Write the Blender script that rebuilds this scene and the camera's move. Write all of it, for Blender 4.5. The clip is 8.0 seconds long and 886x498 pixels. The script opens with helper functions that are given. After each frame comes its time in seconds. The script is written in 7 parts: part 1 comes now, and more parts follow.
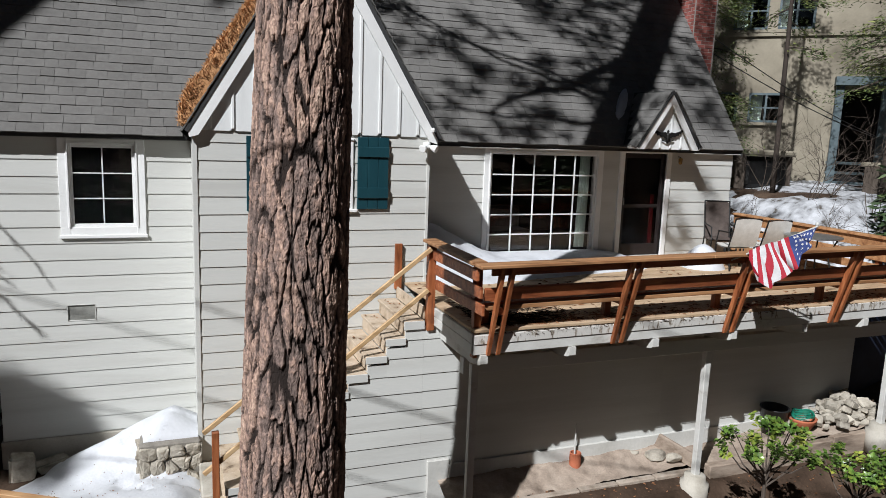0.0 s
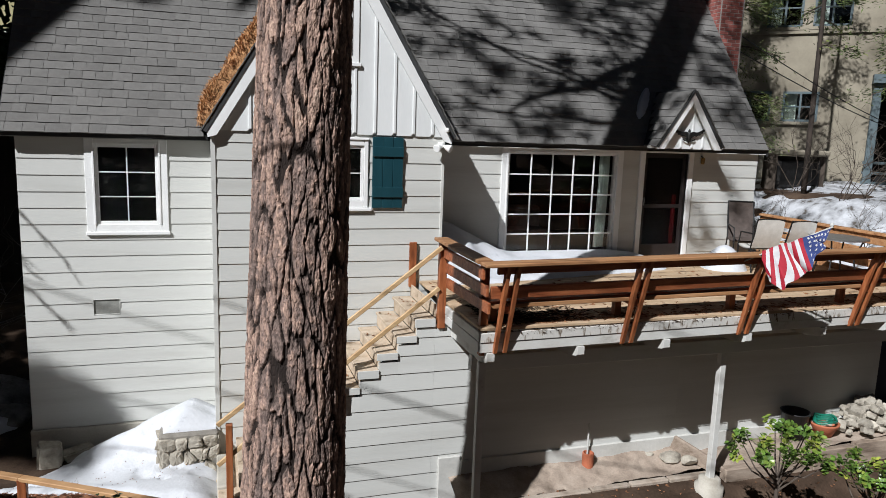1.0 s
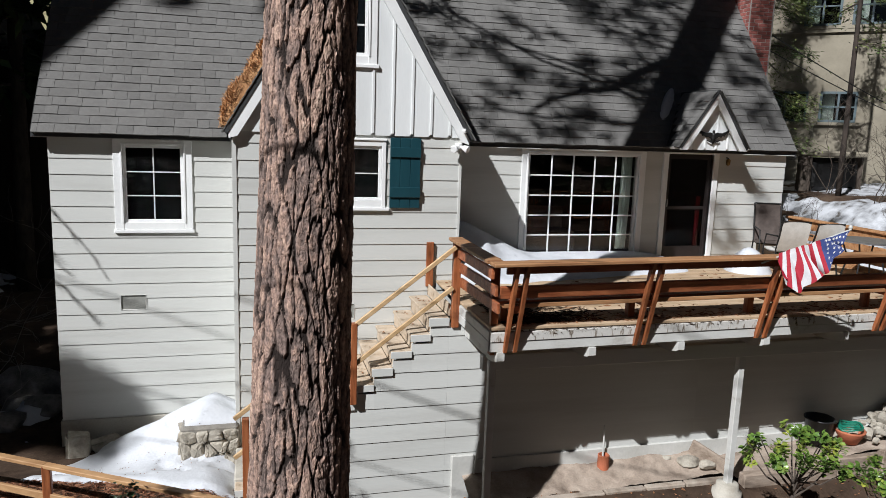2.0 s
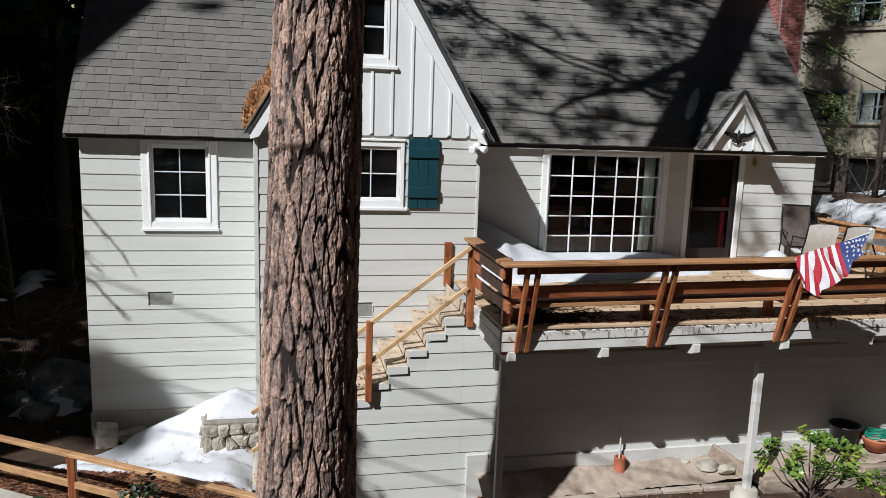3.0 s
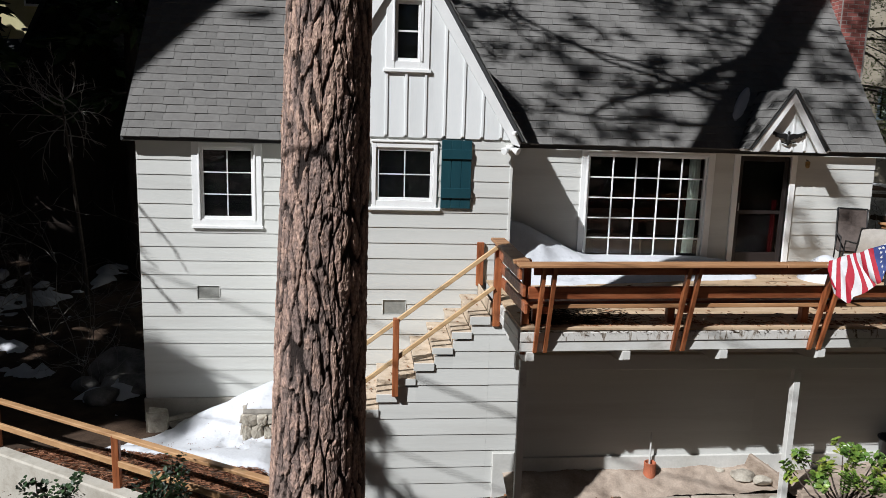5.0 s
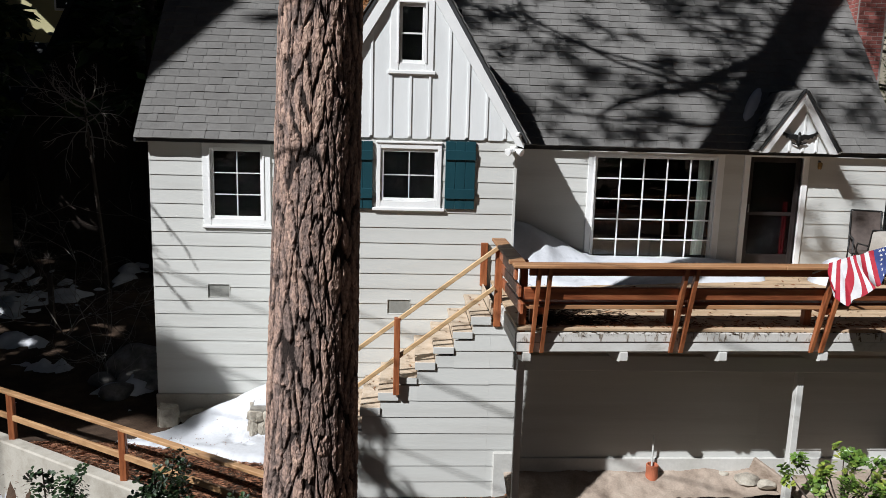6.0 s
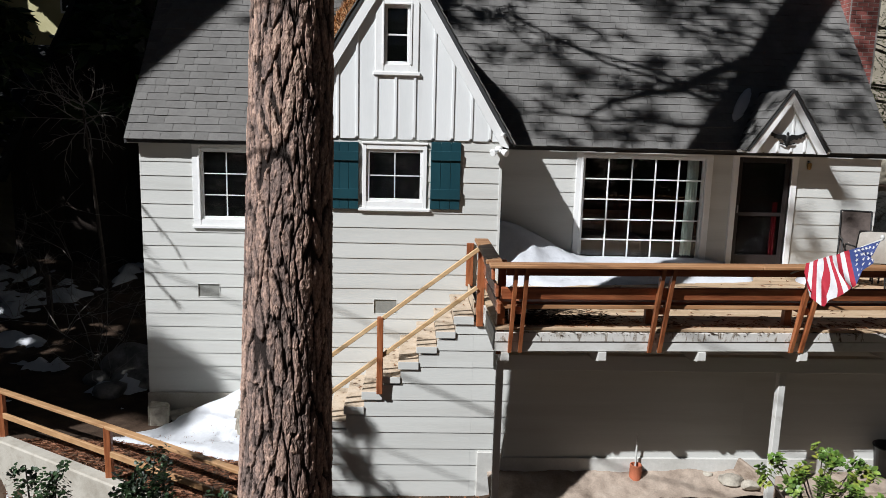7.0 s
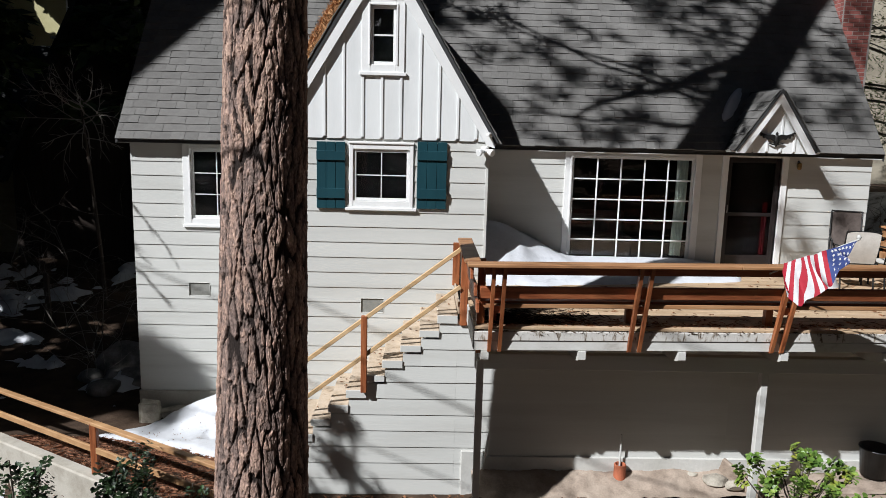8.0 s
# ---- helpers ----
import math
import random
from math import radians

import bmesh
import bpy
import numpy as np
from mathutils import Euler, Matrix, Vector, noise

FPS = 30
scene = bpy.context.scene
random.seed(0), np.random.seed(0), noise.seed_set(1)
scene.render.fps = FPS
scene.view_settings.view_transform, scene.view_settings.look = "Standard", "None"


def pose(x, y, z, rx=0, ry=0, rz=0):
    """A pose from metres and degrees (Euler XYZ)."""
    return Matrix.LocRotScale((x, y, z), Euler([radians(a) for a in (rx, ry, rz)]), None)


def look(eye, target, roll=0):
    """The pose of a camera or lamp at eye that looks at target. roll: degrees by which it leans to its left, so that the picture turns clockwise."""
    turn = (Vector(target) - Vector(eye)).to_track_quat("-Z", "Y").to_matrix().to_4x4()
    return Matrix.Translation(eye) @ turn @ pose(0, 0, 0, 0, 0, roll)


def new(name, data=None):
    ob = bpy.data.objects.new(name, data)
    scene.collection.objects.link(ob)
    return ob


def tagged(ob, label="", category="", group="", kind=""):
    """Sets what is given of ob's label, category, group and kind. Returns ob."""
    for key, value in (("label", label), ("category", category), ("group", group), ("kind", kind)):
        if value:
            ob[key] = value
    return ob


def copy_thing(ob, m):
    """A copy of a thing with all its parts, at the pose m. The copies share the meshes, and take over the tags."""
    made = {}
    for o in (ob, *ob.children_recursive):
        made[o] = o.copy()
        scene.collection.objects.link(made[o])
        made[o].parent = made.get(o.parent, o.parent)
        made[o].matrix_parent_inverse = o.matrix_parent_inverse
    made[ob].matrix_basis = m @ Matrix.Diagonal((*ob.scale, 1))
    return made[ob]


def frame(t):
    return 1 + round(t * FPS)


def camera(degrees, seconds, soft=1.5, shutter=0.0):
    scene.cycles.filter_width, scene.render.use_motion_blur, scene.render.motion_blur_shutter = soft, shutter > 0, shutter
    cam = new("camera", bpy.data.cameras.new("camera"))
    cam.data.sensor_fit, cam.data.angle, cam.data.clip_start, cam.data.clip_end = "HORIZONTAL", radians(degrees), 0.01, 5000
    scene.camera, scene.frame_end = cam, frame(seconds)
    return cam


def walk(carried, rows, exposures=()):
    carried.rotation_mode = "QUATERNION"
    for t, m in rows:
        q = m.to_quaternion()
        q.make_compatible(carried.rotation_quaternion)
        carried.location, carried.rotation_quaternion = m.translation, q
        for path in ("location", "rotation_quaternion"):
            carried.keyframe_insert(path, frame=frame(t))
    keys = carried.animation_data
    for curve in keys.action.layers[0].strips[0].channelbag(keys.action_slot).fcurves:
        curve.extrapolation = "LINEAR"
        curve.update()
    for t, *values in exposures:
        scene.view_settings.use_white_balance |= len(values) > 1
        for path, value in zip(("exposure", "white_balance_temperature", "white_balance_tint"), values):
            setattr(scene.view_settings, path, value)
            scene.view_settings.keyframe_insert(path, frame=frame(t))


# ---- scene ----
cam = camera(63.9, 8.0, soft=0.75)
PATH = [
    (0, (1.155, 0.332, 5.147), (1.862, 2.174, 4.821), 2.1),
    (0.5, (1.303, 0.23, 5.151), (1.96, 2.091, 4.823), 2.0),
    (1, (1.447, 0.135, 5.153), (2.055, 2.011, 4.824), 2.0),
    (1.5, (1.589, 0.047, 5.153), (2.146, 1.94, 4.824), 2.0),
    (3, (1.986, -0.172, 5.175), (2.39, 1.758, 4.843), 1.9),
    (3.5, (2.129, -0.244, 5.18), (2.48, 1.696, 4.846), 1.9),
    (4, (2.276, -0.311, 5.185), (2.576, 1.638, 4.851), 1.8),
    (4.5, (2.441, -0.372, 5.196), (2.687, 1.584, 4.861), 1.7),
    (6, (2.956, -0.533, 5.216), (3.072, 1.436, 4.881), 1.6),
    (6.5, (3.136, -0.574, 5.224), (3.238, 1.396, 4.889), 1.5),
    (7, (3.327, -0.607, 5.224), (3.414, 1.363, 4.891), 1.5),
    (7.5, (3.511, -0.633, 5.227), (3.585, 1.337, 4.894), 1.5),
    (8, (3.679, -0.663, 5.228), (3.739, 1.308, 4.895), 1.5),
]
walk(cam, [(t, look(eye, target, roll)) for t, eye, target, roll in PATH], exposures=[(0.0, 0.22, 6150.0, 10.0), (3.0, 0.27, 6150.0, 10.0), (7.0, 0.37, 6150.0, 10.0), (8.0, 0.38, 6150.0, 10.0)])

# ---- world, sun, exposure ----
SUN_TO = Vector((-1.235, -1.0, 1.43)).normalized()
world = bpy.data.worlds.new("world")
scene.world = world
world.use_nodes = True
wn = world.node_tree
sky = wn.nodes.new("ShaderNodeTexSky")
sky.sky_type = "NISHITA"
sky.sun_disc = False
sky.sun_elevation = math.asin(SUN_TO.z)
sky.sun_rotation = radians(231.0)
sky.altitude = 1500.0
wn.links.new(sky.outputs["Color"], wn.nodes["Background"].inputs["Color"])
wn.nodes["Background"].inputs["Strength"].default_value = 0.0065
sun = new("sun", bpy.data.lights.new("sun", "SUN"))
sun.data.energy = 5.0
sun.data.angle = radians(0.53)
sun.data.color = (1.0, 0.99, 0.98)
sun.matrix_world = look(SUN_TO * 60, (0, 0, 0))


# ---- materials ----
def material(name, cols, scale=4.0, rough=0.6, bump=0.15, bscale=60.0, stretch=(1, 1, 1), rand=0.0, metal=0.0,
             fine=0.15, spec=0.4, detail=5.0, stops=None, coat=0.0, island=False):
    """Two scales of noise over a ramp of base colours, with bump and a piece-to-piece tone."""
    m = bpy.data.materials.new(name)
    m.use_nodes = True
    nt = m.node_tree
    N, L = nt.nodes.new, nt.links.new
    bsdf = nt.nodes["Principled BSDF"]
    co = N("ShaderNodeTexCoord")
    mp = N("ShaderNodeMapping")
    mp.inputs["Scale"].default_value = stretch
    L(co.outputs["Object"], mp.inputs["Vector"])
    big = N("ShaderNodeTexNoise")
    big.inputs["Scale"].default_value = scale
    big.inputs["Detail"].default_value = detail
    big.inputs["Roughness"].default_value = 0.6
    L(mp.outputs["Vector"], big.inputs["Vector"])
    ramp = N("ShaderNodeValToRGB")
    els = ramp.color_ramp.elements
    n = len(cols)
    pos = stops or [0.3 + 0.4 * i / max(1, n - 1) for i in range(n)]
    els[0].position, els[0].color = pos[0], (*cols[0], 1)
    els[1].position, els[1].color = pos[-1], (*cols[-1], 1)
    for i in range(1, n - 1):
        e = els.new(pos[i])
        e.color = (*cols[i], 1)
    L(big.outputs["Fac"], ramp.inputs["Fac"])
    small = N("ShaderNodeTexNoise")
    small.inputs["Scale"].default_value = bscale
    small.inputs["Detail"].default_value = 4.0
    L(mp.outputs["Vector"], small.inputs["Vector"])
    mr = N("ShaderNodeMapRange")
    mr.inputs["To Min"].default_value = 1 - fine
    mr.inputs["To Max"].default_value = 1 + fine
    L(small.outputs["Fac"], mr.inputs["Value"])
    hsv = N("ShaderNodeHueSaturation")
    L(ramp.outputs["Color"], hsv.inputs["Color"])
    val = mr.outputs["Result"]
    if rand:
        if island:
            oi = N("ShaderNodeNewGeometry")
            src = oi.outputs["Random Per Island"]
        else:
            oi = N("ShaderNodeObjectInfo")
            src = oi.outputs["Random"]
        rr = N("ShaderNodeMapRange")
        rr.inputs["To Min"].default_value = 1 - rand
        rr.inputs["To Max"].default_value = 1 + rand
        L(src, rr.inputs["Value"])
        mu = N("ShaderNodeMath")
        mu.operation = "MULTIPLY"
        L(val, mu.inputs[0])
        L(rr.outputs["Result"], mu.inputs[1])
        val = mu.outputs["Value"]
    L(val, hsv.inputs["Value"])
    L(hsv.outputs["Color"], bsdf.inputs["Base Color"])
    bsdf.inputs["Roughness"].default_value = rough
    bsdf.inputs["Metallic"].default_value = metal
    bsdf.inputs["Specular IOR Level"].default_value = spec
    bsdf.inputs["Coat Weight"].default_value = coat
    if bump:
        b = N("ShaderNodeBump")
        b.inputs["Strength"].default_value = bump
        b.inputs["Distance"].default_value = 0.01
        L(small.outputs["Fac"], b.inputs["Height"])
        L(b.outputs["Normal"], bsdf.inputs["Normal"])
    return m


def glass_material(name, tint=(1, 1, 1)):
    m = bpy.data.materials.new(name)
    m.use_nodes = True
    b = m.node_tree.nodes["Principled BSDF"]
    b.inputs["Base Color"].default_value = (*tint, 1)
    b.inputs["Transmission Weight"].default_value = 1.0
    b.inputs["Roughness"].default_value = 0.0
    b.inputs["IOR"].default_value = 1.45
    return m


SIDING = material("grey_beige_siding_paint", [(0.49, 0.485, 0.45), (0.55, 0.55, 0.515), (0.57, 0.57, 0.535)], scale=1.2, rough=0.55, bump=0.10, bscale=35, stretch=(0.25, 1, 3), rand=0.035, fine=0.05)
GABLE = material("pale_panel_paint", [(0.66, 0.67, 0.655), (0.72, 0.73, 0.715), (0.74, 0.75, 0.735)], scale=1.5, rough=0.5, bump=0.08, bscale=30, stretch=(2, 1, 0.3), rand=0.02, fine=0.04)
WHITE = material("white_trim_paint", [(0.74, 0.74, 0.72), (0.82, 0.82, 0.80)], scale=3, rough=0.45, bump=0.06, bscale=40, fine=0.04)
TEAL = material("teal_shutter_paint", [(0.008, 0.040, 0.052), (0.013, 0.058, 0.072)], scale=3, rough=0.4, bump=0.08, bscale=50, stretch=(1, 1, 0.3), fine=0.1)
DECKPAINT = material("weathered_white_board_paint", [(0.40, 0.38, 0.34), (0.53, 0.52, 0.48), (0.58, 0.575, 0.54)], scale=2.5, rough=0.6, bump=0.12, bscale=25, stops=[0.30, 0.40, 0.6], fine=0.06, stretch=(1.2, 1, 2.0))
DECKEDGE = material("peeling_white_deck_edge", [(0.075, 0.055, 0.04), (0.30, 0.26, 0.21), (0.54, 0.52, 0.48)], scale=9, rough=0.75, bump=0.4, bscale=40, stops=[0.32, 0.385, 0.44], fine=0.12, stretch=(2.2, 1, 0.7), detail=8)
GREYPAINT = material("grey_concrete_paint", [(0.46, 0.45, 0.41), (0.56, 0.55, 0.515)], scale=2.0, rough=0.75, bump=0.3, bscale=25, fine=0.1)
SHINGLE_TONES = [(0.132, 0.127, 0.119), (0.168, 0.162, 0.152), (0.200, 0.193, 0.181)]
SHINGLE = material("grey_asphalt_shingle", SHINGLE_TONES, scale=2.2, rough=0.95, bump=0.8, bscale=160, rand=0.10, fine=0.45, spec=0.15)
SHINGLE_I = material("grey_asphalt_shingle_field", SHINGLE_TONES, scale=2.2, rough=0.95, bump=0.8, bscale=160, rand=0.10, fine=0.45, spec=0.15, island=True)
UNDERLAY = material("dark_roof_underlay", [(0.03, 0.03, 0.03), (0.05, 0.05, 0.05)], rough=0.9)
REDWOOD = material("stained_redwood", [(0.13, 0.034, 0.013), (0.29, 0.088, 0.034), (0.40, 0.145, 0.060)], scale=5, rough=0.5, bump=0.25, bscale=45, stretch=(0.35, 3, 3), rand=0.18, fine=0.25)
REDWOOD_V = material("stained_redwood_upright", [(0.13, 0.036, 0.013), (0.28, 0.088, 0.031), (0.38, 0.14, 0.055)], scale=5, rough=0.5, bump=0.25, bscale=45, stretch=(3, 3, 0.35), rand=0.18, fine=0.25)
CAPWOOD = material("sunbleached_cap_rail_wood", [(0.17, 0.075, 0.032), (0.34, 0.17, 0.075), (0.42, 0.24, 0.12)], scale=4, rough=0.6, bump=0.25, bscale=45, stretch=(0.3, 3, 3), rand=0.1, fine=0.2)
NEWWOOD = material("pale_new_pine", [(0.40, 0.24, 0.11), (0.52, 0.345, 0.175), (0.60, 0.43, 0.245)], scale=4, rough=0.55, bump=0.12, bscale=50, stretch=(0.5, 3, 3), fine=0.12, rand=0.05)
FENCEWOOD = material("honey_fence_wood", [(0.30, 0.16, 0.07), (0.47, 0.285, 0.14)], scale=4, rough=0.55, bump=0.15, bscale=50, stretch=(0.6, 2, 3), fine=0.15, rand=0.08)
DECKWOOD = material("worn_tan_deck_board", [(0.10, 0.065, 0.04), (0.40, 0.28, 0.17), (0.52, 0.39, 0.26)], scale=3.0, rough=0.75, bump=0.3, bscale=40, stretch=(0.5, 1.6, 1), stops=[0.30, 0.42, 0.7], rand=0.08, fine=0.2)
TREAD = material("worn_tan_tread", [(0.16, 0.11, 0.07), (0.42, 0.33, 0.235), (0.52, 0.43, 0.33)], scale=6.0, rough=0.75, bump=0.3, bscale=40, stops=[0.30, 0.42, 0.7], rand=0.08, fine=0.2)
SNOW = material("old_snow", [(0.36, 0.37, 0.39), (0.52, 0.53, 0.55), (0.59, 0.60, 0.62)], scale=3.5, rough=0.7, bump=0.6, bscale=22, stops=[0.24, 0.36, 0.7], fine=0.07)
# dark blotches are dirt and also dappled tree shade put into the colour
SNOWOLD = material("dirty_shade_dappled_snow", [(0.07, 0.06, 0.05), (0.30, 0.305, 0.315), (0.50, 0.51, 0.53)], scale=3, rough=0.7, bump=0.5, bscale=25, stops=[0.33, 0.42, 0.6], fine=0.08)
SOIL = material("dry_soil_with_needles", [(0.030, 0.020, 0.013), (0.062, 0.040, 0.027), (0.10, 0.068, 0.046)], scale=1.6, rough=0.95, bump=0.9, bscale=28, fine=0.35, spec=0.15, detail=8)
PATIO = material("pale_dusty_soil", [(0.20, 0.155, 0.12), (0.33, 0.265, 0.21), (0.40, 0.33, 0.265)], scale=3.0, rough=0.95, bump=0.7, bscale=40, fine=0.25, spec=0.15, detail=8)
NEEDLES = material("dry_pine_needles", [(0.20, 0.085, 0.032), (0.42, 0.21, 0.085), (0.56, 0.31, 0.14)], scale=18, rough=0.8, bump=0.3, rand=0.35, fine=0.3, island=True)
NEEDLEBED = material("fallen_red_brown_needles", [(0.10, 0.040, 0.020), (0.24, 0.105, 0.055), (0.36, 0.18, 0.095)], scale=14, rough=0.85, bump=0.2, rand=0.45, fine=0.3, island=True)
LITTER = material("brown_leaf_litter", [(0.07, 0.035, 0.018), (0.20, 0.09, 0.04), (0.28, 0.14, 0.07)], scale=14, rough=0.85, bump=0.2, rand=0.4, fine=0.3, island=True)
STONE = material("rubble_stone", [(0.20, 0.175, 0.14), (0.36, 0.325, 0.265), (0.46, 0.42, 0.35)], scale=6, rough=0.85, bump=0.6, bscale=35, rand=0.2, fine=0.2)
ROCKDARK = material("lichened_boulder", [(0.09, 0.08, 0.07), (0.20, 0.185, 0.165), (0.30, 0.285, 0.26)], scale=4, rough=0.9, bump=0.8, bscale=30, rand=0.15, fine=0.25)
MORTAR = material("grey_mortar", [(0.15, 0.135, 0.115), (0.27, 0.25, 0.215)], scale=8, rough=0.95, bump=0.6, bscale=60)
CONCRETE = material("pale_concrete", [(0.30, 0.27, 0.22), (0.42, 0.39, 0.33), (0.47, 0.44, 0.38)], scale=2.5, rough=0.85, bump=0.35, bscale=50, fine=0.15, rand=0.08)
BRICK = material("red_brick", [(0.19, 0.060, 0.048), (0.34, 0.112, 0.092)], scale=9, rough=0.85, bump=0.4, bscale=60, rand=0.35, fine=0.2)
BLACK = material("black_iron", [(0.010, 0.010, 0.010), (0.022, 0.021, 0.020)], scale=8, rough=0.5, bump=0.1, metal=0.3)
# the shade of unlit rooms is put into this near-black colour
UNLIT_ROOM = material("near_black_unlit_room", [(0.007, 0.006, 0.006), (0.014, 0.013, 0.012)], scale=2, rough=0.8)
SCREENDOOR = material("dark_bronze_door_paint", [(0.014, 0.011, 0.011), (0.024, 0.018, 0.017)], scale=4, rough=0.4, bump=0.05)
BRASS = material("tarnished_brass", [(0.22, 0.13, 0.045), (0.40, 0.25, 0.09)], scale=14, rough=0.4, metal=0.8)
DUSTYBLOCK = material("dusty_tan_concrete", [(0.24, 0.19, 0.145), (0.36, 0.30, 0.24), (0.42, 0.36, 0.30)], scale=5, rough=0.9, bump=0.4, bscale=50, fine=0.18, rand=0.1)
TANPLANK = material("weathered_tan_plank", [(0.17, 0.125, 0.09), (0.30, 0.235, 0.18), (0.37, 0.30, 0.235)], scale=4, rough=0.85, bump=0.4, bscale=45, stretch=(0.6, 2, 3), fine=0.2, rand=0.1)
# insect screen, with the darkness of the room behind put into its colour
SCREEN = material("insect_screen_over_unlit_room", [(0.0075, 0.0085, 0.0088), (0.0115, 0.0125, 0.0125)], scale=3.0, rough=0.9, bump=0.0, spec=0.1)
VENT = material("grey_vent_metal", [(0.22, 0.22, 0.20), (0.30, 0.30, 0.27)], scale=12, rough=0.6, metal=0.2)
CURTAIN = material("pale_green_curtain", [(0.45, 0.55, 0.48), (0.60, 0.68, 0.62)], scale=9, rough=0.9, stretch=(6, 1, 0.2))
REDCLOTH = material("red_cloth", [(0.22, 0.008, 0.014), (0.34, 0.014, 0.022)], scale=12, rough=0.85)
FLAGRED = material("flag_red_cloth", [(0.26, 0.008, 0.020), (0.35, 0.012, 0.028)], scale=14, rough=0.75, bump=0.1, bscale=200)
FLAGWHITE = material("flag_white_cloth", [(0.44, 0.43, 0.43), (0.54, 0.53, 0.53)], scale=14, rough=0.75, bump=0.1, bscale=200)
FLAGBLUE = material("flag_blue_cloth", [(0.020, 0.035, 0.13), (0.03, 0.05, 0.17)], scale=14, rough=0.75, bump=0.1, bscale=200)
SLING = material("pale_grey_sling_fabric", [(0.46, 0.44, 0.40), (0.56, 0.54, 0.50)], scale=10, rough=0.8, bump=0.2, bscale=120)
BROWNSEAT = material("brown_woven_seat", [(0.050, 0.037, 0.031), (0.095, 0.073, 0.062)], scale=10, rough=0.75, bump=0.4, bscale=90)
TERRACOTTA = material("terracotta_clay", [(0.36, 0.105, 0.050), (0.46, 0.15, 0.075)], scale=8, rough=0.8, bump=0.2)
HOSE = material("green_garden_hose", [(0.010, 0.13, 0.085), (0.016, 0.19, 0.12)], scale=8, rough=0.4)
PLASTIC = material("black_plastic_tub", [(0.015, 0.015, 0.016), (0.03, 0.03, 0.03)], scale=8, rough=0.4)
TUBGREY = material("grey_plastic_pipe", [(0.45, 0.45, 0.42), (0.55, 0.55, 0.52)], scale=8, rough=0.5)
LEAF = material("glossy_green_leaf", [(0.045, 0.095, 0.018), (0.11, 0.185, 0.032), (0.30, 0.30, 0.05)], scale=5, rough=0.32, bump=0.1, rand=0.4, fine=0.15, island=True, spec=0.5)
LEAFDARK = material("dark_holly_leaf", [(0.012, 0.030, 0.010), (0.028, 0.058, 0.016)], scale=6, rough=0.45, bump=0.1, rand=0.4, island=True, spec=0.5)
CONIFER = material("conifer_needles", [(0.014, 0.030, 0.010), (0.035, 0.062, 0.018), (0.075, 0.10, 0.028)], scale=1.5, rough=0.6, bump=0.0, rand=0.45, island=True)
BRANCH = material("grey_brown_branch", [(0.055, 0.042, 0.032), (0.12, 0.095, 0.075)], scale=9, rough=0.9, bump=0.5, bscale=50, stretch=(1, 1, 0.3))
DARKBARK = material("dark_conifer_bark", [(0.020, 0.015, 0.012), (0.060, 0.045, 0.035)], scale=9, rough=0.9, bump=0.6, bscale=40, stretch=(1, 1, 0.3))
TWIG = material("pale_bare_twig", [(0.24, 0.21, 0.18), (0.40, 0.36, 0.32)], scale=12, rough=0.8, bump=0.2)
STUCCO = material("cream_stucco", [(0.15, 0.13, 0.095), (0.25, 0.22, 0.165), (0.32, 0.285, 0.215)], scale=0.7, rough=0.9, bump=0.3, bscale=20, fine=0.08)
OLDYELLOW = material("faded_yellow_boards", [(0.22, 0.19, 0.10), (0.34, 0.30, 0.18)], scale=2, rough=0.9, bump=0.2, stretch=(0.4, 0.4, 3))
YELLOWWALL = material("sunlit_yellow_stucco", [(0.40, 0.36, 0.18), (0.56, 0.52, 0.30)], scale=0.8, rough=0.9, bump=0.2)
DARKBOARD = material("dark_brown_boards", [(0.018, 0.012, 0.009), (0.035, 0.024, 0.018)], scale=2.5, rough=0.9, bump=0.3, stretch=(3, 3, 0.3), rand=0.2)
BLUEGREY = material("slate_blue_paint", [(0.07, 0.10, 0.11), (0.11, 0.14, 0.15)], scale=4, rough=0.6)
CABLE = material("black_cable", [(0.012, 0.012, 0.012), (0.02, 0.02, 0.02)], rough=0.6)
CHROME = material("dull_steel", [(0.30, 0.30, 0.30), (0.42, 0.42, 0.42)], scale=10, rough=0.35, metal=0.8)
# navy colour stands in for the bluish shade beyond the skirt wall
BLUE_SHADE = material("dark_blue_shade_colour", [(0.010, 0.014, 0.030), (0.02, 0.027, 0.05)], scale=4, rough=0.5, bump=0.3, bscale=20)
GLASS = glass_material("window_glass")
DOORGLASS = glass_material("smoky_storm_door_glass", (0.45, 0.45, 0.47))
DOORGLASS.node_tree.nodes["Principled BSDF"].inputs["IOR"].default_value = 1.22
PALEMORTAR = material("pale_lime_mortar", [(0.22, 0.20, 0.18), (0.36, 0.335, 0.31)], scale=8, rough=0.95, bump=0.4, bscale=60)
SPRAY = material("yellow_green_sprays", [(0.022, 0.040, 0.012), (0.075, 0.105, 0.028), (0.17, 0.18, 0.05)], scale=1.5, rough=0.6, bump=0.0, rand=0.45, island=True)


